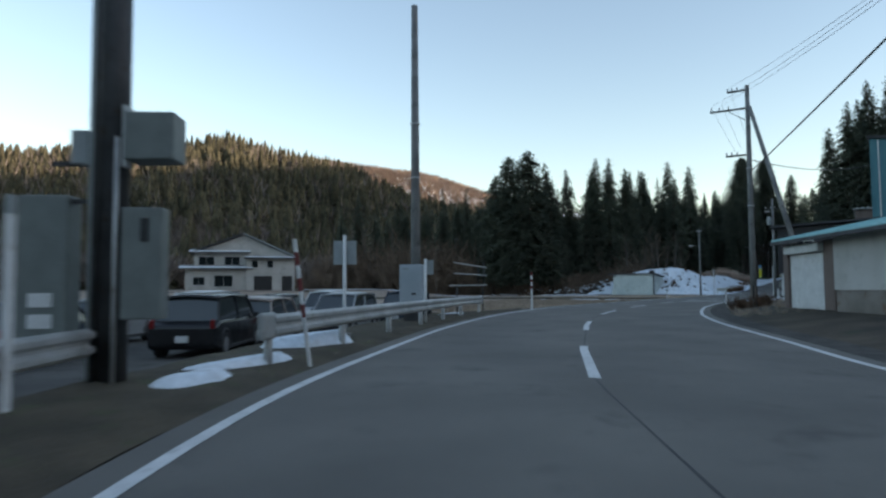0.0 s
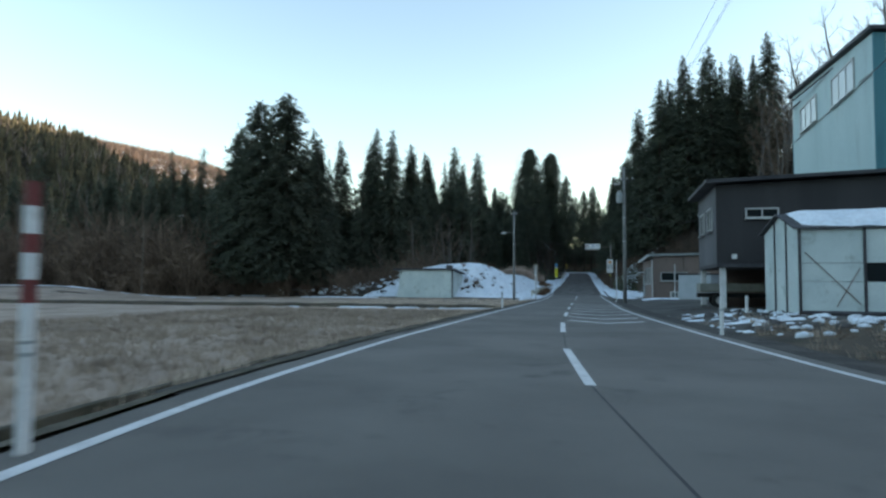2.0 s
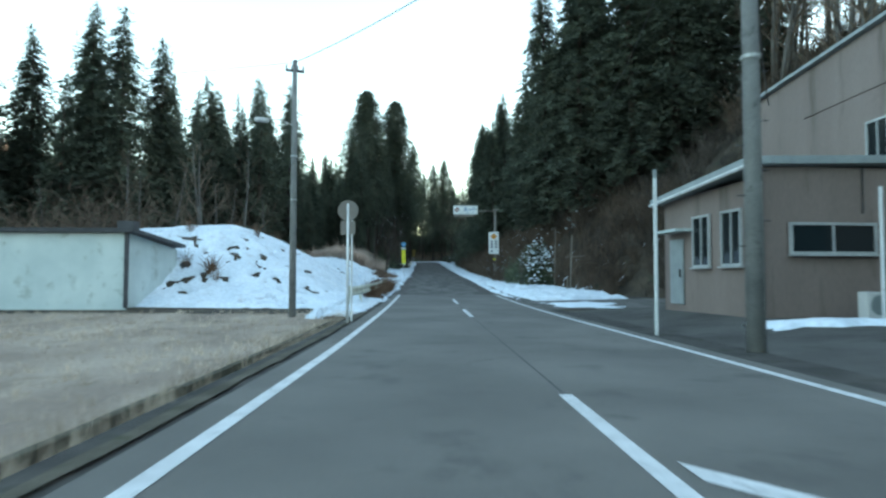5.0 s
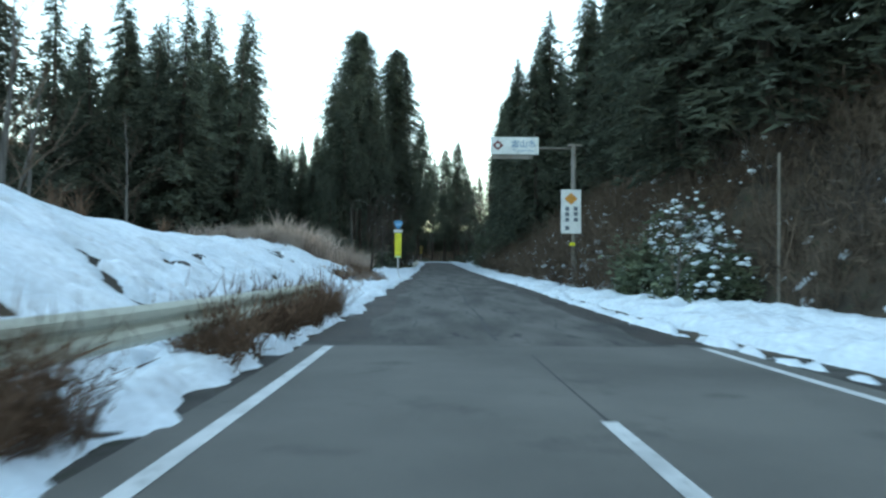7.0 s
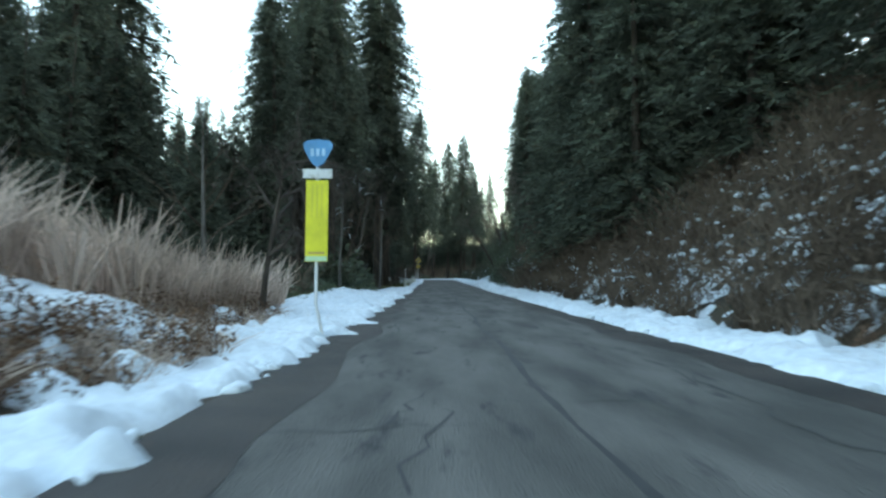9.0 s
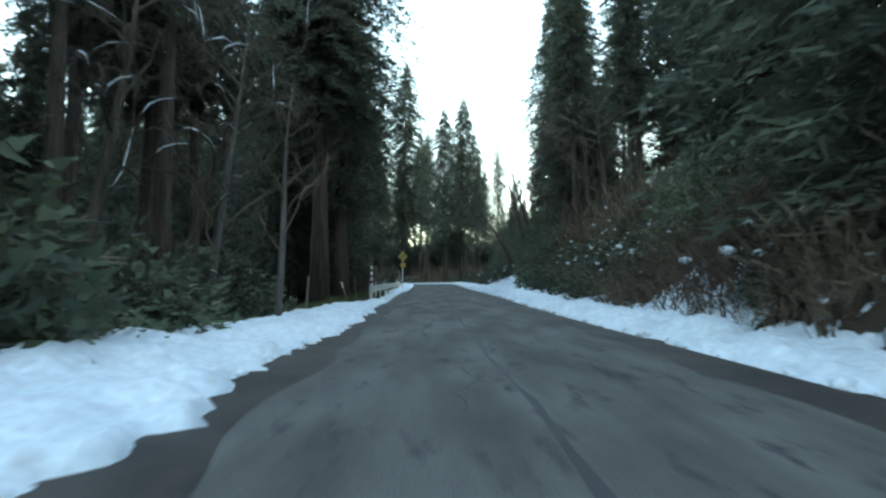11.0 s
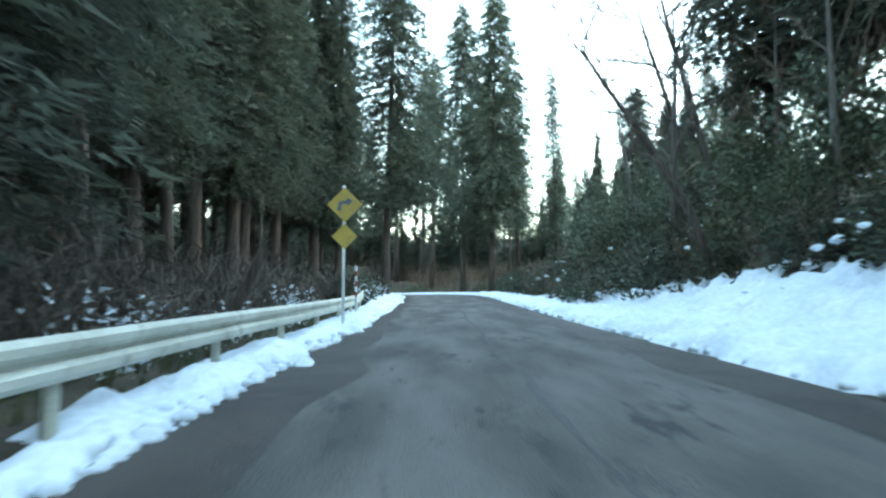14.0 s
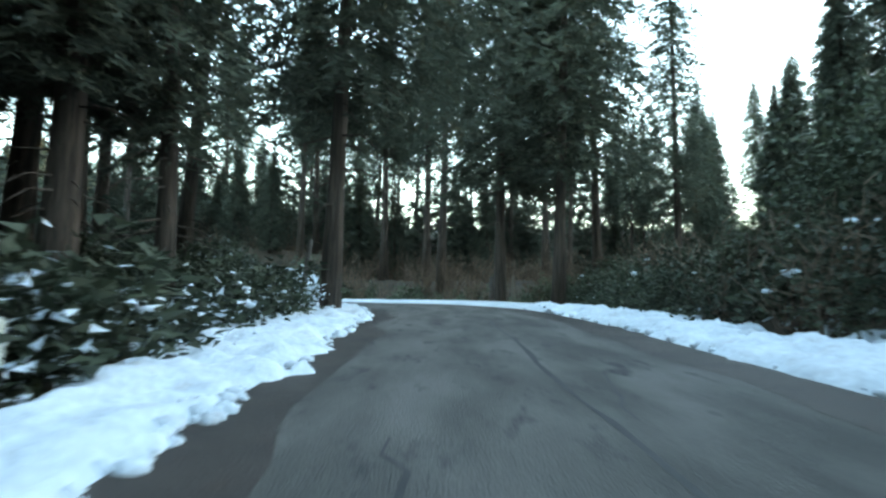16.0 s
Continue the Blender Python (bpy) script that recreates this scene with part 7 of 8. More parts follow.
for x, y in ((-2.45, 55.2), (-2.35, 60.7), (1.5, 55.2), (6.9, 55.2), (6.9, 60.7)):
    part("post", Shape().box(W(x, y, 1.2), (0.24, 0.24, 2.1)), "white", e, "white painted post")
    part("post_base", Shape().box(W(x, y, 0.2), (0.36, 0.36, 0.3)), "concrete", e)
part("wall", wshape([(-1.2, 60.6), (7.4, 60.6), (7.4, 60.8), (-1.2, 60.8)], 0.1, 2.3), "brown", e, "brown wall at the back of the carport")
part("wall", wshape([(7.3, 55.1), (7.45, 55.1), (7.45, 60.5), (7.3, 60.5)], 0.1, 2.3), "tin", e)

# flatbed trailer under it
t = tagged(empty("flatbed_truck", -0.7, 58.7, gz(-0.7, 58.7) + 0.02, -4), "dull grey flatbed truck parked under the raised house", "truck")
part("bed", Shape().box((0, 0, 0.82), (4.4, 1.9, 0.1)), "wood", t)
for yy in (-0.95, 0.95):
    b = part("side_board", Shape().box((0, yy, 1.02), (4.4, 0.05, 0.38)), "flatbed", t, "dull grey-green drop side")
    for k in range(5):
        part("rib", Shape().box((-1.8 + 0.9 * k, yy * 1.03, 1.02), (0.05, 0.03, 0.36)), "flatbed", b)
part("tail_board", Shape().box((-2.2, 0, 1.02), (0.05, 1.9, 0.38)), "flatbed", t)
part("cab", Shape().extrude([(2.3, 0.45), (3.7, 0.45), (3.75, 1.1), (3.4, 1.85), (2.35, 1.9)], (1, 0, 0), (0, 0, 1), (0, 1, 0), (0, -0.85, 0), 1.7), "white", t, bevel=0.05)
for xx, yy in ((-1.3, -0.8), (-1.3, 0.8), (2.9, -0.8), (2.9, 0.8)):
    w = part("wheel", Shape().tube([(xx, yy - 0.1, 0.36), (xx, yy + 0.1, 0.36)], 0.36, 18), "rubber", t)
    part("rim", Shape().tube([(xx, yy - 0.11, 0.36), (xx, yy + 0.11, 0.36)], 0.2, 12), "rim", w)
part("chassis", Shape().box((0.3, 0, 0.62), (5.2, 0.7, 0.22)), "black", t)

# teal three-storey house
e = tagged(empty("teal_house", 9, 61, gz(9, 61)), "tall teal metal-clad house with curtained windows", "house")
inv = e.matrix_world.inverted()
# the front's light and the sides' shade are put into the wall colours
part("wall", wshape([(4.05, 55.3), (4.2, 55.3), (5.25, 70.3), (5.1, 70.3)], 0.0, [12.75, 12.75, 14.05, 14.05]), "teal_lit", e, "teal front wall painted lighter as lit")
part("wall", wshape([(4.05, 55.15), (15, 55.15), (15, 55.3), (4.05, 55.3)], 0.0, [12.75, 11.5, 11.5, 12.75]), "teal", e, "teal side wall painted darker as shaded")
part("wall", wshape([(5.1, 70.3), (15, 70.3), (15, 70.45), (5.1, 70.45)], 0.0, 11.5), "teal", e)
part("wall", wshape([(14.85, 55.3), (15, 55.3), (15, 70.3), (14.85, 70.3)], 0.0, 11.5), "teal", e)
part("roof", wshape([(3.8, 54.9), (15.3, 54.9), (15.3, 70.7), (4.85, 70.7)], [v - e.location.z for v in (12.82, 11.6, 11.6, 14.1)], [13.0, 11.8, 11.8, 14.25]), "roof_dark", e, "dark ribbed metal roof")
for k in range(24):
    xx = 4.0 + 11.0 * k / 23
    part("roof_rib", Shape().box(W(xx + 0.5, 62.7, 13.12 - 1.25 * k / 23), (0.06, 15.4, 0.08), 0, 1.3), "roof_dark", e)
for y in (59.6, 66.3):
    window(e, W(4.03 + 0.07 * (y - 55.3), y, 11.7 + 0.02 * (y - 60)), (0.07, 1, 0), UP, 3.6, 1.5, (-1, 0, 0), glass="pane_pale", mullions=2)
part("seam", Shape().box(W(4.53, 62.7, 10.9), (0.03, 15.0, 0.05), -4.0), "greypaint", e)
for x, z in ((6.2, 10.9), (6.2, 7.2), (9.6, 10.7), (9.6, 7.2)):
    window(e, W(x, 55.13, z), (1, 0, 0), UP, 1.5, 1.2, (0, -1, 0))
part("downpipe", Shape().tube([W(4.55, 55.08, 0.3), W(4.55, 55.08, 12.6)], 0.05, 8), "white", e, "pale drain pipe")
part("corner_trim", Shape().box(W(4.03, 55.16, 6.4), (0.08, 0.1, 12.6)), "teal", e)

# brown house with a low wing
e = tagged(empty("brown_house", 9, 90, gz(9, 90)), "tall brown metal-clad house with a low wing", "house")
inv = e.matrix_world.inverted()
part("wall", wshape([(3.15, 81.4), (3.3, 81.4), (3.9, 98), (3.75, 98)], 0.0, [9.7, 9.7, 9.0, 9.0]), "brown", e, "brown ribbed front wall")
# side and back walls carry their shade in the darker brown
part("wall", wshape([(3.15, 81.25), (16, 80.6), (16, 80.75), (3.15, 81.4)], 0.0, 9.72), "brown_d", e, "brown side wall painted darker as shaded")
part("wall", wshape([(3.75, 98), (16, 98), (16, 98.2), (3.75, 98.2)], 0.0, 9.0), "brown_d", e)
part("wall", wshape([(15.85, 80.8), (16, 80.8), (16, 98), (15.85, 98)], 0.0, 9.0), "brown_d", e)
part("roof", wshape([(2.95, 81.0), (16.3, 80.4), (16.3, 98.4), (3.55, 98.4)], [v - e.location.z for v in (9.74, 9.74, 9.04, 9.04)], [9.86, 9.86, 9.16, 9.16]), "greypaint", e, "pale edged folded-plate roof")
for k in range(26):
    xx = 3.2 + 0.5 * k
    part("roof_fold", Shape().add([W(xx, 81.0 - 0.05 * (k / 2), 9.86), W(xx + 0.24, 81.0 - 0.05 * (k / 2), 10.03), W(xx + 0.34, 81.0 - 0.05 * (k / 2), 9.86), W(xx + 0.55, 98.3, 9.16), W(xx + 0.79, 98.3, 9.33), W(xx + 0.89, 98.3, 9.16)], [(0, 1, 2), (5, 4, 3), (0, 3, 4, 1), (1, 4, 5, 2)]), "steel", e)
for y in (87.2, 89.9):
    window(e, W(3.13 + 0.036 * (y - 81.4), y, 5.55), (0.036, 1, 0), UP, 1.05, 1.5, (-1, 0.036, 0), mullions=1)
window(e, W(3.3, 84.9, 2.9), (0.036, 1, 0), UP, 1.2, 0.8, (-1, 0, 0))
part("seam", Shape().box(W(3.38, 88, 7.4), (0.03, 12.5, 0.04), -2), "brown_d", e)
part("downpipe", Shape().tube([W(3.55, 81.15, 0.5), W(3.55, 81.15, 4.6)], 0.06, 8), "steel", e)
part("vent_hood", Shape().box(W(3.55, 81.1, 4.8), (0.3, 0.3, 0.4)), "darkmetal", e, bevel=0.03)
for x in (4.5, 5.3):
    part("meter", Shape().box(W(x, 81.05, 2.05), (0.28, 0.14, 0.42)), "greypaint", e, "small grey meter", bevel=0.02)
part("lamp", Shape().box(W(6.6, 80.95, 7.3), (0.2, 0.15, 0.2)), "white", e)
wing = tagged(empty("low_wing", 0.5, 88, gz(0.5, 88)), "low brown flat-roofed wing with a side door", "house")
inv = wing.matrix_world.inverted()
e = wing
part("wall", wshape([(-2.4, 86.05), (3.4, 86.4), (3.4, 86.55), (-2.4, 86.2)], 0.1, 4.1), "brown", e, "brown wall of the wing")
part("wall", wshape([(-2.4, 86.2), (-2.25, 86.2), (-2.6, 91.8), (-2.75, 91.8)], 0.1, 3.85), "brown", e)
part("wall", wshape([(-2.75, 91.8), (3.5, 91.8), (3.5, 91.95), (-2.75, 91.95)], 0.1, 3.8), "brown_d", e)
part("roof", wshape([(-2.85, 85.75), (3.2, 86.1), (3.4, 92.3), (-3.15, 92.2)], [v - e.location.z for v in (4.12, 4.25, 4.0, 3.75)], [4.32, 4.45, 4.2, 3.95]), "greypaint", e, "thin grey flat roof")
part("gutter", Shape().tube([W(-2.85, 85.7, 4.1), W(-3.15, 92.2, 3.75)], 0.06, 8), "white", e)
part("downpipe", Shape().tube([W(-2.75, 85.8, 4.05), W(-2.48, 85.95, 3.7), W(-2.46, 85.95, 0.4)], 0.045, 8), "white", e, "white drain pipe")
window(e, W(-0.55, 86.1, 2.25), (1, 0.06, 0), UP, 2.3, 0.75, (0.06, -1, 0))
window(e, W(2.1, 86.28, 2.25), (1, 0.06, 0), UP, 0.9, 0.75, (0.06, -1, 0), mullions=0)
window(e, W(-2.5, 87.5, 2.35), (-0.06, 1, 0), UP, 1.0, 1.5, (-1, -0.06, 0))
window(e, W(-2.62, 89.2, 2.35), (-0.06, 1, 0), UP, 1.0, 1.5, (-1, -0.06, 0))
d = part("door", Shape().box(W(-2.74, 90.9, 1.45), (0.06, 0.95, 2.1), 3), "greypaint", e, "grey entrance door")
part("handle", Shape().box(W(-2.79, 90.55, 1.4), (0.05, 0.04, 0.25), 3), "darkmetal", d)
part("canopy", Shape().box(W(-2.95, 90.6, 2.75), (0.6, 1.6, 0.08), 3), "panel", e)
part("wire_conduit", Shape().tube([W(0.3, 86.15, 2.9), W(0.3, 86.15, 4.1)], 0.025, 6), "darkmetal", e)

# outdoor unit, pipe and storage box
e = tagged(empty("outdoor_unit", -0.7, 84.2, gz(-0.7, 84.2), 4), "cream air conditioner outdoor unit on the gravel", "air conditioner")
part("case", Shape().box((0, 0, 0.42), (0.85, 0.32, 0.6)), "cream", e, bevel=0.03)
part("fan_grille", Shape().tube([(-0.12, -0.165, 0.42), (-0.12, -0.175, 0.42)], 0.23, 18), "boxgrey", e)
for x in (-0.3, 0.3):
    part("foot", Shape().box((x, 0, 0.06), (0.1, 0.36, 0.14)), "black", e)
banded_post(-0.75, 84.0, 3.1, 0.04, [(1.0, "white")], "white vent pipe standing before the wing", "vent_pipe")
e = tagged(empty("storage_box", 0.55, 79.9, gz(0.55, 79.9), -35), "pale blue steel storage shed with a flat roof", "shed")
part("body", Shape().box((0, 0, 1.1), (2.75, 1.5, 2.0)), "boxwhite", e, bevel=0.02)
part("roof", Shape().box((0, 0, 2.14), (2.9, 1.66, 0.1)), "roof_dark", e)
part("door", Shape().box((-0.05, -0.765, 1.08), (2.2, 0.02, 1.85)), "boxwhite", e)
part("handle", Shape().box((0.25, -0.785, 1.1), (0.18, 0.02, 0.05)), "darkmetal", e)
part("base", Shape().box((0, 0, 0.05), (2.7, 1.45, 0.2)), "concrete", e)

# milky panel shed with snow on its roof
e = tagged(empty("panel_shed", 2.5, 51, gz(2.5, 51)), "milky plastic-panelled shed with a snow-covered roof", "shed")
inv = e.matrix_world.inverted()
z0 = e.location.z
A, Bc, C, D = (-0.9, 49.5), (7.4, 48.4), (7.8, 51.6), (-1.3, 52.6)
mid = (-1.1, 51.05)
gable = Shape().add([W(*A, 0.35), W(*D, 0.35), W(*D, 3.45), W(*mid, 4.15), W(*A, 3.5), W(A[0] + 0.06, A[1] + 0.05, 0.35), W(D[0] + 0.06, D[1] - 0.05, 0.35), W(D[0] + 0.06, D[1] - 0.05, 3.45), W(mid[0] + 0.06, mid[1], 4.15), W(A[0] + 0.06, A[1] + 0.05, 3.5)], [(0, 1, 2, 3, 4), (9, 8, 7, 6, 5), (0, 4, 9, 5), (1, 6, 7, 2), (2, 7, 8, 3), (3, 8, 9, 4)])
part("gable", gable, "panel", e, "milky gable end")
dx, dy = Bc[0] - A[0], Bc[1] - A[1]
at = lambda t, z, off=0.0: W(A[0] + dx * t - 0.13 * off, A[1] + dy * t - 0.99 * off, z)
for k in range(4):
    t0, t1 = k / 4 + 0.004, (k + 1) / 4 - 0.004
    for za, zb in ((0.4, 1.5), (1.52, 2.18) if k else (1.52, 2.18), (2.2, 3.45)):
        # the open band's inner shade is put into dark glass panels
        hole = k in (1, 2, 3) and za == 1.52
        part("panel", Shape().add([at(t0, za), at(t1, za), at(t1, zb), at(t0, zb), at(t0, za, -0.05), at(t1, za, -0.05), at(t1, zb, -0.05), at(t0, zb, -0.05)], [(0, 1, 2, 3), (7, 6, 5, 4), (0, 4, 5, 1), (3, 2, 6, 7), (0, 3, 7, 4), (1, 5, 6, 2)]), "glass" if hole else "panel", e, "dark glass band painted as an open window's dark" if hole else "")
for t in (0, 0.25, 0.5, 0.75, 1.0):
    part("post", Shape().tube([at(t, 0.2, 0.03), at(t, 3.55, 0.03)], 0.055, 6), "roof_dark", e)
for t0, t1, za, zb in ((0.02, 0.23, 2.6, 0.7), (0.23, 0.14, 2.0, 0.6)):
    part("brace", Shape().tube([at(t0, za, 0.05), at(t1, zb, 0.05)], 0.02, 5), "tin", e)
for t in (0.33, 0.66):
    part("post", Shape().tube([W(A[0] + (D[0] - A[0]) * t - 0.04, A[1] + (D[1] - A[1]) * t, 0.3), W(A[0] + (D[0] - A[0]) * t - 0.04, A[1] + (D[1] - A[1]) * t, 3.9)], 0.03, 6), "roof_dark", e)
part("sill_beam", Shape().tube([at(0, 0.35, 0.02), at(1, 0.35, 0.02)], 0.1, 6), "roof_dark", e)
for lo_, hi_ in ((A, Bc), (D, C)):
    q = Shape().add([W(lo_[0] - 0.2, lo_[1] + (-0.15 if lo_ is A else 0.15), 3.44), W(hi_[0], hi_[1], 3.44), W(7.6, 50.0, 4.1), W(mid[0] - 0.2, mid[1], 4.12), W(lo_[0] - 0.2, lo_[1] + (-0.15 if lo_ is A else 0.15), 3.5), W(hi_[0], hi_[1], 3.5), W(7.6, 50.0, 4.16), W(mid[0] - 0.2, mid[1], 4.18)], [(0, 1, 2, 3), (7, 6, 5, 4), (0, 4, 5, 1), (1, 5, 6, 2), (2, 6, 7, 3), (3, 7, 4, 0)])
    part("roof", q, "roof_dark", e)
# its snow, a lumpy slab with a ragged lip
U, V = np.meshgrid(np.linspace(0, 1, 70), np.linspace(0, 1, 16))
lip = 0.25 * rough_noise(U * 8, V * 0, 0.8, 51)
PX = mid[0] + (7.6 - mid[0]) * U + (A[0] - mid[0] + (Bc[0] - 7.6 - A[0] + mid[0]) * U) * (V * (1.06 + lip * 0.35))
PY = mid[1] + (50.0 - mid[1]) * U + (A[1] - mid[1] + (Bc[1] - 50.0 - A[1] + mid[1]) * U) * (V * (1.06 + lip * 0.35))
PZ = 4.18 - 0.66 * V * (1.0 + lip * 0.3) + 0.16 * np.minimum(1, (1 - V) * 6) * np.minimum(1, U * 14) + 0.03 * rough_noise(U * 8, V * 2, 0.7, 52) - 0.03
tagged(sheet("roof_snow", PX, PY, PZ, "snow", kind=""), "thick layer of snow sliding off the shed roof", "snow")
bpy.data.objects["roof_snow"]["kind"] = "thing"

# small garage with shutters
e = tagged(empty("garage", 0.9, 22.6, gz(0.9, 22.6), -63), "small garage with white roller shutters under a teal roof", "garage")
part("wall", Shape().box((1.28, 0.1, 1.35), (0.76, 0.2, 2.6)), "brown_d", e, "dark pier between the shutters")
part("wall", Shape().box((-2.05, 0.05, 1.35), (0.4, 0.3, 2.6)), "brown_d", e, "dark pier beside the shutter")
sh_ = part("shutter", Shape().box((-0.48, 0.06, 1.12), (2.75, 0.06, 2.15)), "white", e, "white roller shutter")
for k in range(20):
    part("slat", Shape().box((-0.48, 0.02, 0.15 + 0.105 * k), (2.73, 0.03, 0.092)), "white", sh_)
part("shutter_box", Shape().box((-0.48, -0.05, 2.4), (2.85, 0.4, 0.34)), "white", e, bevel=0.05)
part("wall", Shape().box((4.6, 0.1, 1.75), (5.9, 0.2, 1.9)), "cream", e, "pale panel wall")
part("wall", Shape().box((4.6, 0.15, 0.4), (5.9, 0.2, 0.9)), "tin", e)
part("wall", Shape().box((-2.0, 2.6, 1.35), (0.2, 5.0, 2.7)), "tin", e)
part("wall", Shape().box((7.5, 2.6, 1.35), (0.2, 5.0, 2.7)), "tin", e)
part("wall", Shape().box((2.7, 5.0, 1.35), (9.6, 0.2, 2.7)), "tin", e)
part("roof", Shape().add([(-2.2, -0.6, 2.66), (7.9, -0.6, 2.66), (7.9, 5.5, 3.9), (-2.2, 5.5, 3.9), (-2.2, -0.6, 2.82), (7.9, -0.6, 2.82), (7.9, 5.5, 4.06), (-2.2, 5.5, 4.06)], [(3, 2, 1, 0), (4, 5, 6, 7), (0, 1, 5, 4), (1, 2, 6, 5), (2, 3, 7, 6), (3, 0, 4, 7)]), "tealroof", e, "teal sheet-metal roof")
for k in range(24):
    part("roof_rib", Shape().add([(-2.15 + 0.43 * k + a, b, c) for a, b, c in ((0, -0.6, 2.82), (0.04, -0.6, 2.86), (0.08, -0.6, 2.82), (0, 5.5, 4.06), (0.04, 5.5, 4.1), (0.08, 5.5, 4.06))], [(0, 1, 2), (0, 3, 4, 1), (1, 4, 5, 2)]), "tealroof", e)
part("fascia", Shape().box((2.85, -0.63, 2.7), (10.1, 0.05, 0.13)), "roof_dark", e)

# hut on the field's far side
e = tagged(empty("field_hut", -26.5, 98, gz(-26.5, 97.6)), "pale sheet-covered hut with a flat roof before the snow mound", "hut")
inv = e.matrix_world.inverted()
part("wall", Shape().add([W(-29.9, 97.0, -0.4), W(-23.3, 97.0, -0.4), W(-23.3, 97.0, 3.1), W(-29.2, 97.0, 3.1), W(-29.9, 97.15, 0.0), W(-23.3, 97.15, 0.0), W(-23.3, 97.15, 3.1), W(-29.2, 97.15, 3.1)], [(0, 1, 2, 3), (7, 6, 5, 4), (0, 4, 5, 1), (1, 5, 6, 2), (2, 6, 7, 3), (3, 7, 4, 0)]), "panel", e, "pale green tarpaulin wall")
part("wall", wshape([(-23.45, 97.15), (-23.3, 97.15), (-22.9, 101.5), (-23.05, 101.5)], 0.0, [3.1, 3.1, 2.6, 2.6]), "panel", e)
part("wall", wshape([(-29.6, 97.2), (-29.45, 97.2), (-29.2, 101.5), (-29.35, 101.5)], 0.0, 3.0), "panel", e)
part("roof", wshape([(-30.3, 96.7), (-22.9, 96.7), (-22.6, 101.8), (-30.0, 101.8)], [v - e.location.z for v in (3.12, 3.12, 2.7, 2.7)], [3.28, 3.28, 2.85, 2.85]), "roof_dark", e, "dark flat roof edge")
part("corner_post", Shape().box(W(-23.27, 96.95, 1.55), (0.14, 0.14, 3.1)), "roof_dark", e)
part("chimney", Shape().box(W(-23.9, 98.5, 3.5), (0.7, 0.6, 0.4)), "roof_dark", e)

# farmhouse across the field
e = tagged(empty("farmhouse", -74.8, 61.1, gz(-74.8, 61.1), 49.5), "large cream two-storey farmhouse with snowy eaves", "house")
part("wall", Shape().prism([(-7.5, 0), (2.5, 0), (2.5, 8), (-7.5, 8)], -0.3, 3.1), "cream", e, "cream ground-floor wall")
part("wall", Shape().prism([(-6.3, 1.2), (1.5, 1.2), (1.5, 8), (-6.3, 8)], 3.1, 5.6), "cream", e, "cream upper wall")
part("wall", Shape().prism([(1.0, -0.6), (8.0, -0.6), (8.0, 8), (1.0, 8)], -0.3, 5.0), "cream", e, "cream two-storey wing")
for (x0, x1, y0, y1, z) in ((-8.3, 2.0, -0.8, 2.0, 3.15), (-7.0, 1.6, 0.4, 3.0, 5.6)):
    r = part("roof", Shape().add([(x0, y0, z), (x1, y0, z), (x1, y1, z + 0.55), (x0, y1, z + 0.55), (x0, y0, z + 0.14), (x1, y0, z + 0.14), (x1, y1, z + 0.7), (x0, y1, z + 0.7)], [(3, 2, 1, 0), (4, 5, 6, 7), (0, 1, 5, 4), (1, 2, 6, 5), (2, 3, 7, 6), (3, 0, 4, 7)]), "roof_dark", e, "dark tiled eave")
    part("roof_snow", Shape().box(((x0 + x1) / 2, y0 + 0.35, z + 0.26), (x1 - x0, 0.8, 0.14), 0, 11), "snow", r, "snow along the eave")
part("gable", Shape().add([(-6.3, 1.3, 5.6), (8.0, 1.3, 5.0), (0.6, 1.3, 8.3), (-6.3, 7.9, 5.6), (8.0, 7.9, 5.0), (0.6, 7.9, 8.3)], [(0, 1, 2), (5, 4, 3), (0, 3, 4, 1), (1, 4, 5, 2), (2, 5, 3, 0)]), "cream", e)
for sgn, xa, za in ((-1, -7.0, 5.5), (1, 8.7, 4.85)):
    r = part("roof", Shape().add([(xa, 0.6, za), (0.6, 0.6, 8.45), (0.6, 8.5, 8.45), (xa, 8.5, za), (xa, 0.6, za + 0.2), (0.6, 0.6, 8.65), (0.6, 8.5, 8.65), (xa, 8.5, za + 0.2)], [(0, 1, 2, 3), (7, 6, 5, 4), (0, 4, 5, 1), (1, 5, 6, 2), (2, 6, 7, 3), (3, 7, 4, 0)]), "roof_dark" if sgn < 0 else "greypaint", e, "pitched roof slope, dark on the left and grey on the right")
part("roof_snow", Shape().box((4.5, -0.9, 4.95), (7.6, 0.7, 0.12), 0, 8), "snow", e, "snow along the eave")
part("eave", Shape().box((4.5, -0.9, 4.82), (7.8, 1.0, 0.16), 0, 8), "roof_dark", e)
for x, z, w_, h_ in ((-4.6, 4.4, 2.2, 1.3), (-1.0, 4.4, 2.2, 1.3)):
    window(e, (x, 1.18, z), (1, 0, 0), UP, w_, h_, (0, -1, 0))
for x, z, w_, h_ in ((-2.2, 1.4, 2.6, 1.7), (-5.6, 1.4, 1.6, 1.2)):
    window(e, (x, -0.02, z), (1, 0, 0), UP, w_, h_, (0, -1, 0))
for x in (2.2, 4.4):
    window(e, (x, -0.62, 3.9), (1, 0, 0), UP, 0.9, 1.1, (0, -1, 0), mullions=0)
# flat black panels stand for the shade inside the open garage doors
for x, w_ in ((3.4, 2.6), (6.9, 1.5)):
    part("garage_dark_panel", Shape().box((x, -0.62, 1.0), (w_, 0.06, 2.2)), "black", e, "black panel painted as an open garage door's dark")
part("chimney", Shape().box((-0.8, 2.5, 8.3), (0.35, 0.35, 0.6)), "darkmetal", e)


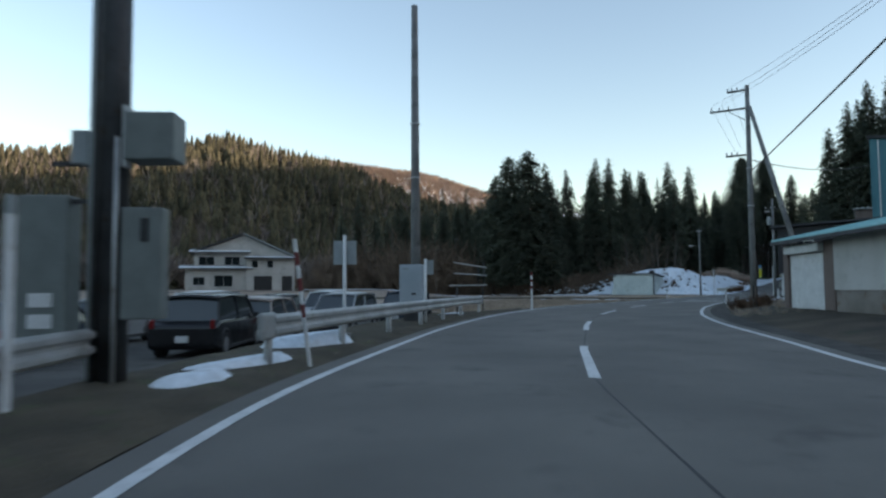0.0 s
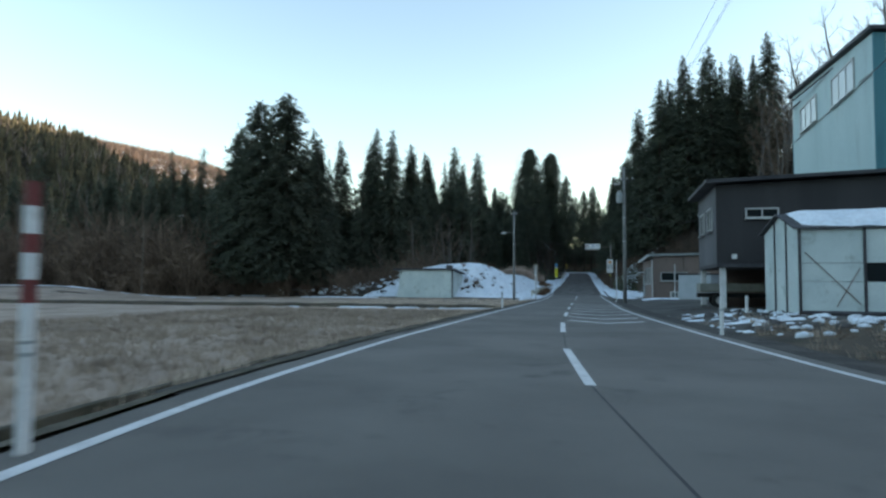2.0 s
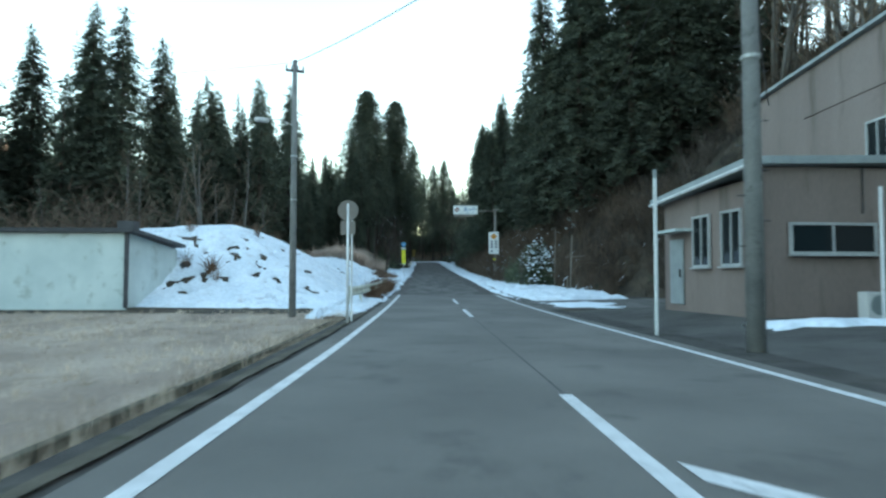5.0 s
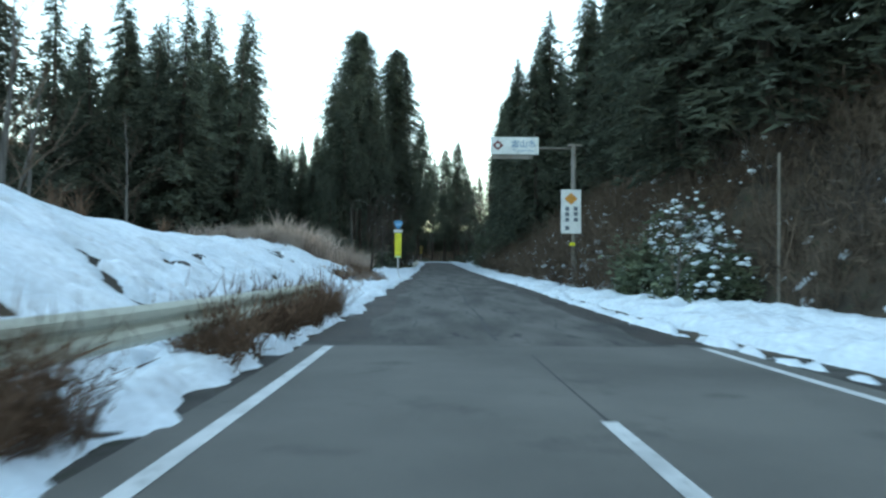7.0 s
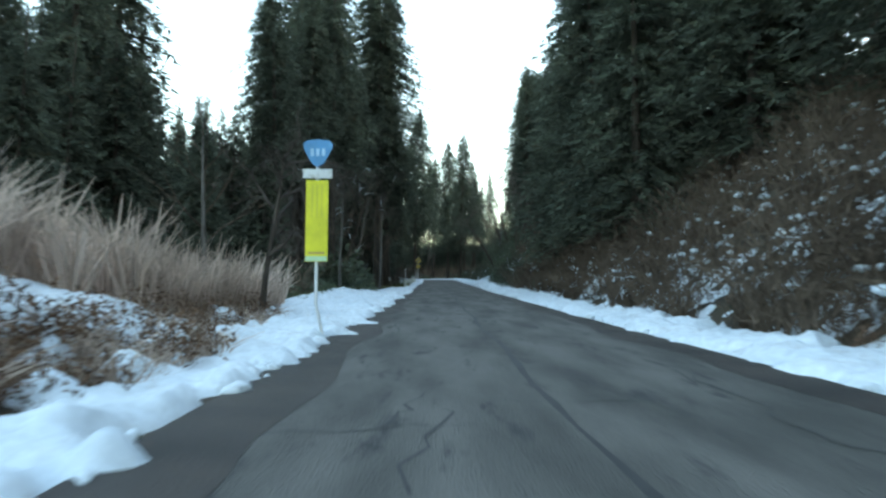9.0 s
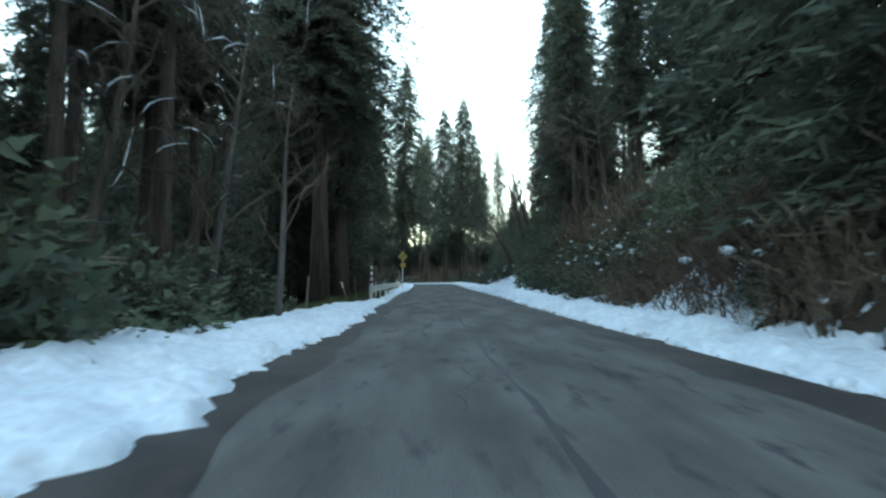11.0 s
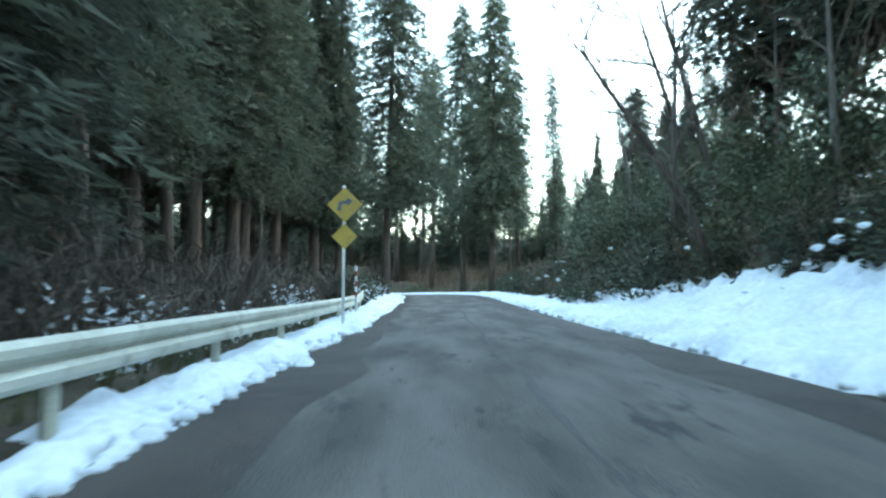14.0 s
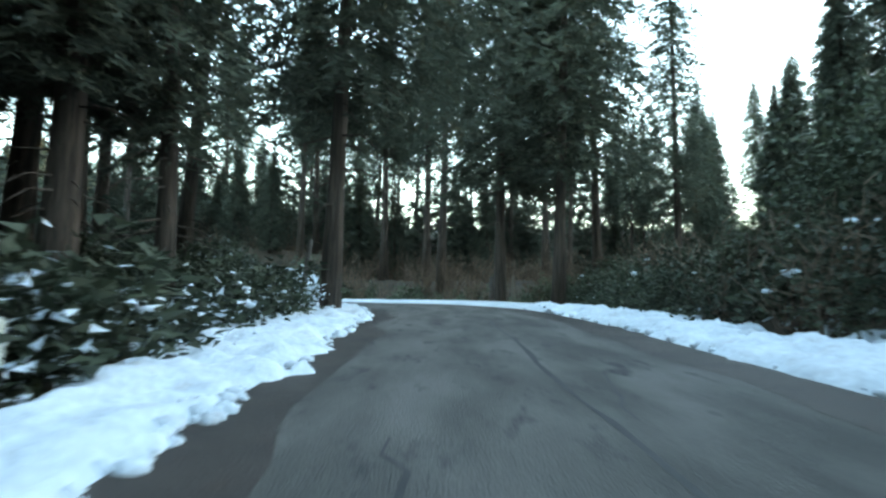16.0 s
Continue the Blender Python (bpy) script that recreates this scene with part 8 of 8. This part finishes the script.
# ---- parked cars ----
def car(x, y, rz, L, Wd, Hh, paint, label, bonnet=0.95, tail=0.15, snow=False, z=0.0):
    e = tagged(empty("car", x, y, gz(x, y) + 0.02 + z, rz), label, "car", "parked cars")
    wr = 0.32
    lo, belt = 0.22, Hh * 0.56
    f, b = L / 2, -L / 2
    out = [(b, lo + 0.1), (b + 0.1, lo), (f - 0.12, lo), (f, lo + 0.15), (f - 0.03, belt - 0.2), (f - 0.25, belt - 0.08), (f - bonnet, belt + 0.02), (b + tail, belt + 0.04), (b + 0.02, belt - 0.1)]
    part("body", Shape().extrude(out, (1, 0, 0), (0, 0, 1), (0, 1, 0), (0, -Wd / 2, 0), Wd), paint, e, bevel=0.07)
    c0, c1 = f - bonnet + 0.1, b + tail + 0.02
    r0, r1 = c0 - 0.62, c1 + 0.22
    wt = Wd / 2 - 0.16
    v = [(c0, s * (Wd / 2 - 0.05), belt) for s in (-1, 1)] + [(c1, s * (Wd / 2 - 0.05), belt) for s in (1, -1)] + [(r0, s * wt, Hh - 0.06) for s in (-1, 1)] + [(r1, s * wt, Hh - 0.06) for s in (1, -1)]
    part("cabin_glass", Shape().add(v, [(3, 2, 1, 0), (4, 5, 6, 7), (0, 1, 5, 4), (1, 2, 6, 5), (2, 3, 7, 6), (3, 0, 4, 7)]), "car_glass", e, "dark car windows")
    rs, nx, ny = Shape(), 8, 6
    for low in (0.07, 0.0):
        for i in range(nx + 1):
            for j in range(ny + 1):
                u, q = 2 * i / nx - 1, 2 * j / ny - 1
                rs.v.append(((r0 + r1) / 2 + u * ((r0 - r1) / 2 + 0.1), q * (wt + 0.05), Hh + 0.03 - 0.07 * u * u - 0.06 * q * q - low))
    at_ = lambda l, i, j: l * (nx + 1) * (ny + 1) + i * (ny + 1) + j
    for l in (0, 1):
        rs.f += [(at_(l, i, j), at_(l, i + 1, j), at_(l, i + 1, j + 1), at_(l, i, j + 1)) for i in range(nx) for j in range(ny)]
    rs.f += [(at_(0, i, j), at_(0, i + 1, j), at_(1, i + 1, j), at_(1, i, j)) for i in range(nx) for j in (0, ny)]
    rs.f += [(at_(0, i, j), at_(0, i, j + 1), at_(1, i, j + 1), at_(1, i, j)) for i in (0, nx) for j in range(ny)]
    roof = part("roof", rs, paint, e, smooth=True)
    part("rain_gutter", Shape().tube([(r1, wt + 0.05, Hh - 0.07), ((r0 + r1) / 2, wt + 0.06, Hh - 0.04), (r0, wt + 0.05, Hh - 0.07)], 0.014, 5), "black", roof)
    part("sill", Shape().box((0, 0, 0.24), (L * 0.62, Wd + 0.01, 0.1)), "black", e, bevel=0.02)
    for s in (-1, 1):
        part("door_seam", Shape().box(((c0 + c1) / 2 + 0.1, s * (Wd / 2 + 0.001), (lo + belt) / 2 + 0.05), (0.012, 0.006, belt - lo - 0.15)), "black", e)
        part("door_handle", Shape().box(((c0 + c1) / 2 - 0.05, s * (Wd / 2 + 0.012), belt - 0.12), (0.16, 0.03, 0.03)), paint, e)
        for xw in (f - 0.78, b + 0.72):
            part("wheel_arch", Shape().tube([(xw + 0.42 * math.cos(a), s * (Wd / 2 + 0.004), wr + 0.42 * math.sin(a)) for a in np.linspace(0.0, math.pi, 9)], 0.03, 5), "black", e)
    if snow:
        part("roof_snow", Shape().box(((r0 + r1) / 2, 0, Hh + 0.06), (r0 - r1 - 0.1, 2 * wt - 0.1, 0.14), taper=0.9), "snow", roof, "cap of snow", bevel=0.05)
    for s in (-1, 1):
        for (xa, xb) in ((c0, r0), (c1, r1), ((c0 + c1) / 2 + 0.1, (r0 + r1) / 2 + 0.1)):
            part("pillar", Shape().tube([(xa, s * (Wd / 2 - 0.04), belt), (xb, s * (wt + 0.02), Hh - 0.05)], 0.032, 6), paint, e)
        part("headlight", Shape().box((f - 0.06, s * (Wd / 2 - 0.22), belt - 0.22), (0.12, 0.34, 0.16)), "lamp_clear", e, "clear headlight", bevel=0.03)
        part("tail_lamp", Shape().box((b + 0.03, s * (Wd / 2 - 0.12), belt - 0.05), (0.08, 0.13, 0.24)), "lamp_red", e, "red tail lamp", bevel=0.03)
        part("mirror", Shape().box((c0 - 0.3, s * (Wd / 2 + 0.08), belt + 0.08), (0.1, 0.2, 0.14)), paint, e, bevel=0.03)
        for xw in (f - 0.78, b + 0.72):
            w = part("wheel", Shape().tube([(xw, s * (Wd / 2 - 0.2), wr), (xw, s * (Wd / 2 + 0.012), wr)], wr, 20), "rubber", e, "black tyre")
            part("rim", Shape().tube([(xw, s * (Wd / 2 - 0.1), wr), (xw, s * (Wd / 2 + 0.02), wr)], wr * 0.62, 10), "rim", w, "metal wheel rim")
    for xx in (f + 0.005, b - 0.005):
        part("number_plate", Shape().box((xx, 0, lo + 0.28), (0.02, 0.33, 0.165)), "white", e, "white number plate")
    part("bumper", Shape().box((f - 0.05, 0, lo + 0.1), (0.18, Wd * 0.94, 0.2)), "black", e, bevel=0.04)
    return e


car(-13.7, 6.3, 122, 4.5, 1.8, 1.66, "car_black", "black sport utility car parked on gravel", tail=0.25)
car(-15.3, 9.9, 116, 4.0, 1.7, 1.52, "car_beige", "beige compact car parked behind the rail", tail=0.3)
car(-14.9, 13.6, -72, 3.9, 1.68, 1.62, "car_silver", "silver compact car parked behind the rail")
car(-14.8, 17.8, -72, 3.4, 1.48, 1.62, "car_blue", "dark boxy van parked beyond the rail", bonnet=0.45, tail=0.08)
car(-15.8, 2.4, 118, 4.3, 1.72, 1.5, "car_blue", "dark saloon car parked on gravel", tail=0.5)
car(-20.2, 11.2, -66, 4.1, 1.69, 1.72, "car_white", "white boxy car in the second row", bonnet=0.7)
car(-19.6, 14.4, -70, 4.0, 1.69, 1.55, "car_black", "dark hatchback in the second row")
car(-19.2, 6.4, -64, 4.2, 1.7, 1.5, "car_silver", "silver car in the second row", tail=0.4)
car(-18.8, 17.2, -72, 3.4, 1.48, 1.7, "car_white", "white boxy van in the second row", bonnet=0.45, tail=0.08)
car(-13.6, -1.6, 114, 4.2, 1.7, 1.5, "car_white", "white car parked beside the meter pole", tail=0.4)

# stones on the mound and clods by the yard
stone_r = np.random.default_rng(31)


def stone(x, y, r, label="dark stone lying on the snow"):
    bm = bmesh.new()
    bmesh.ops.create_icosphere(bm, subdivisions=2, radius=r)
    for v_ in bm.verts:
        v_.co *= 1 + 0.22 * noise.noise(v_.co * (2.2 / r) + Vector((x, y, 0)))
        v_.co.z *= 0.62
    me = bpy.data.meshes.new("stone")
    bm.to_mesh(me)
    bm.free()
    me.materials.append(M["stone"])
    ob = new("stone", me)
    ob.location = (x, y, gz(x, y) + 0.12 * r)
    ob.rotation_euler = (0, 0, x * 7)
    tagged(ob, label, "stone", "stones on the ground")


for _ in range(34):
    stone(stone_r.uniform(-44, -31), stone_r.uniform(99, 106), stone_r.uniform(0.25, 0.7), "dark boulder dusted with snow at the mound's end")
for _ in range(16):
    stone(stone_r.uniform(-26, -16), stone_r.uniform(101, 130), stone_r.uniform(0.15, 0.35))
for _ in range(22):
    stone(stone_r.uniform(-4.2, -0.8), stone_r.uniform(40, 53), stone_r.uniform(0.08, 0.26), "rough stone on the unkempt yard")
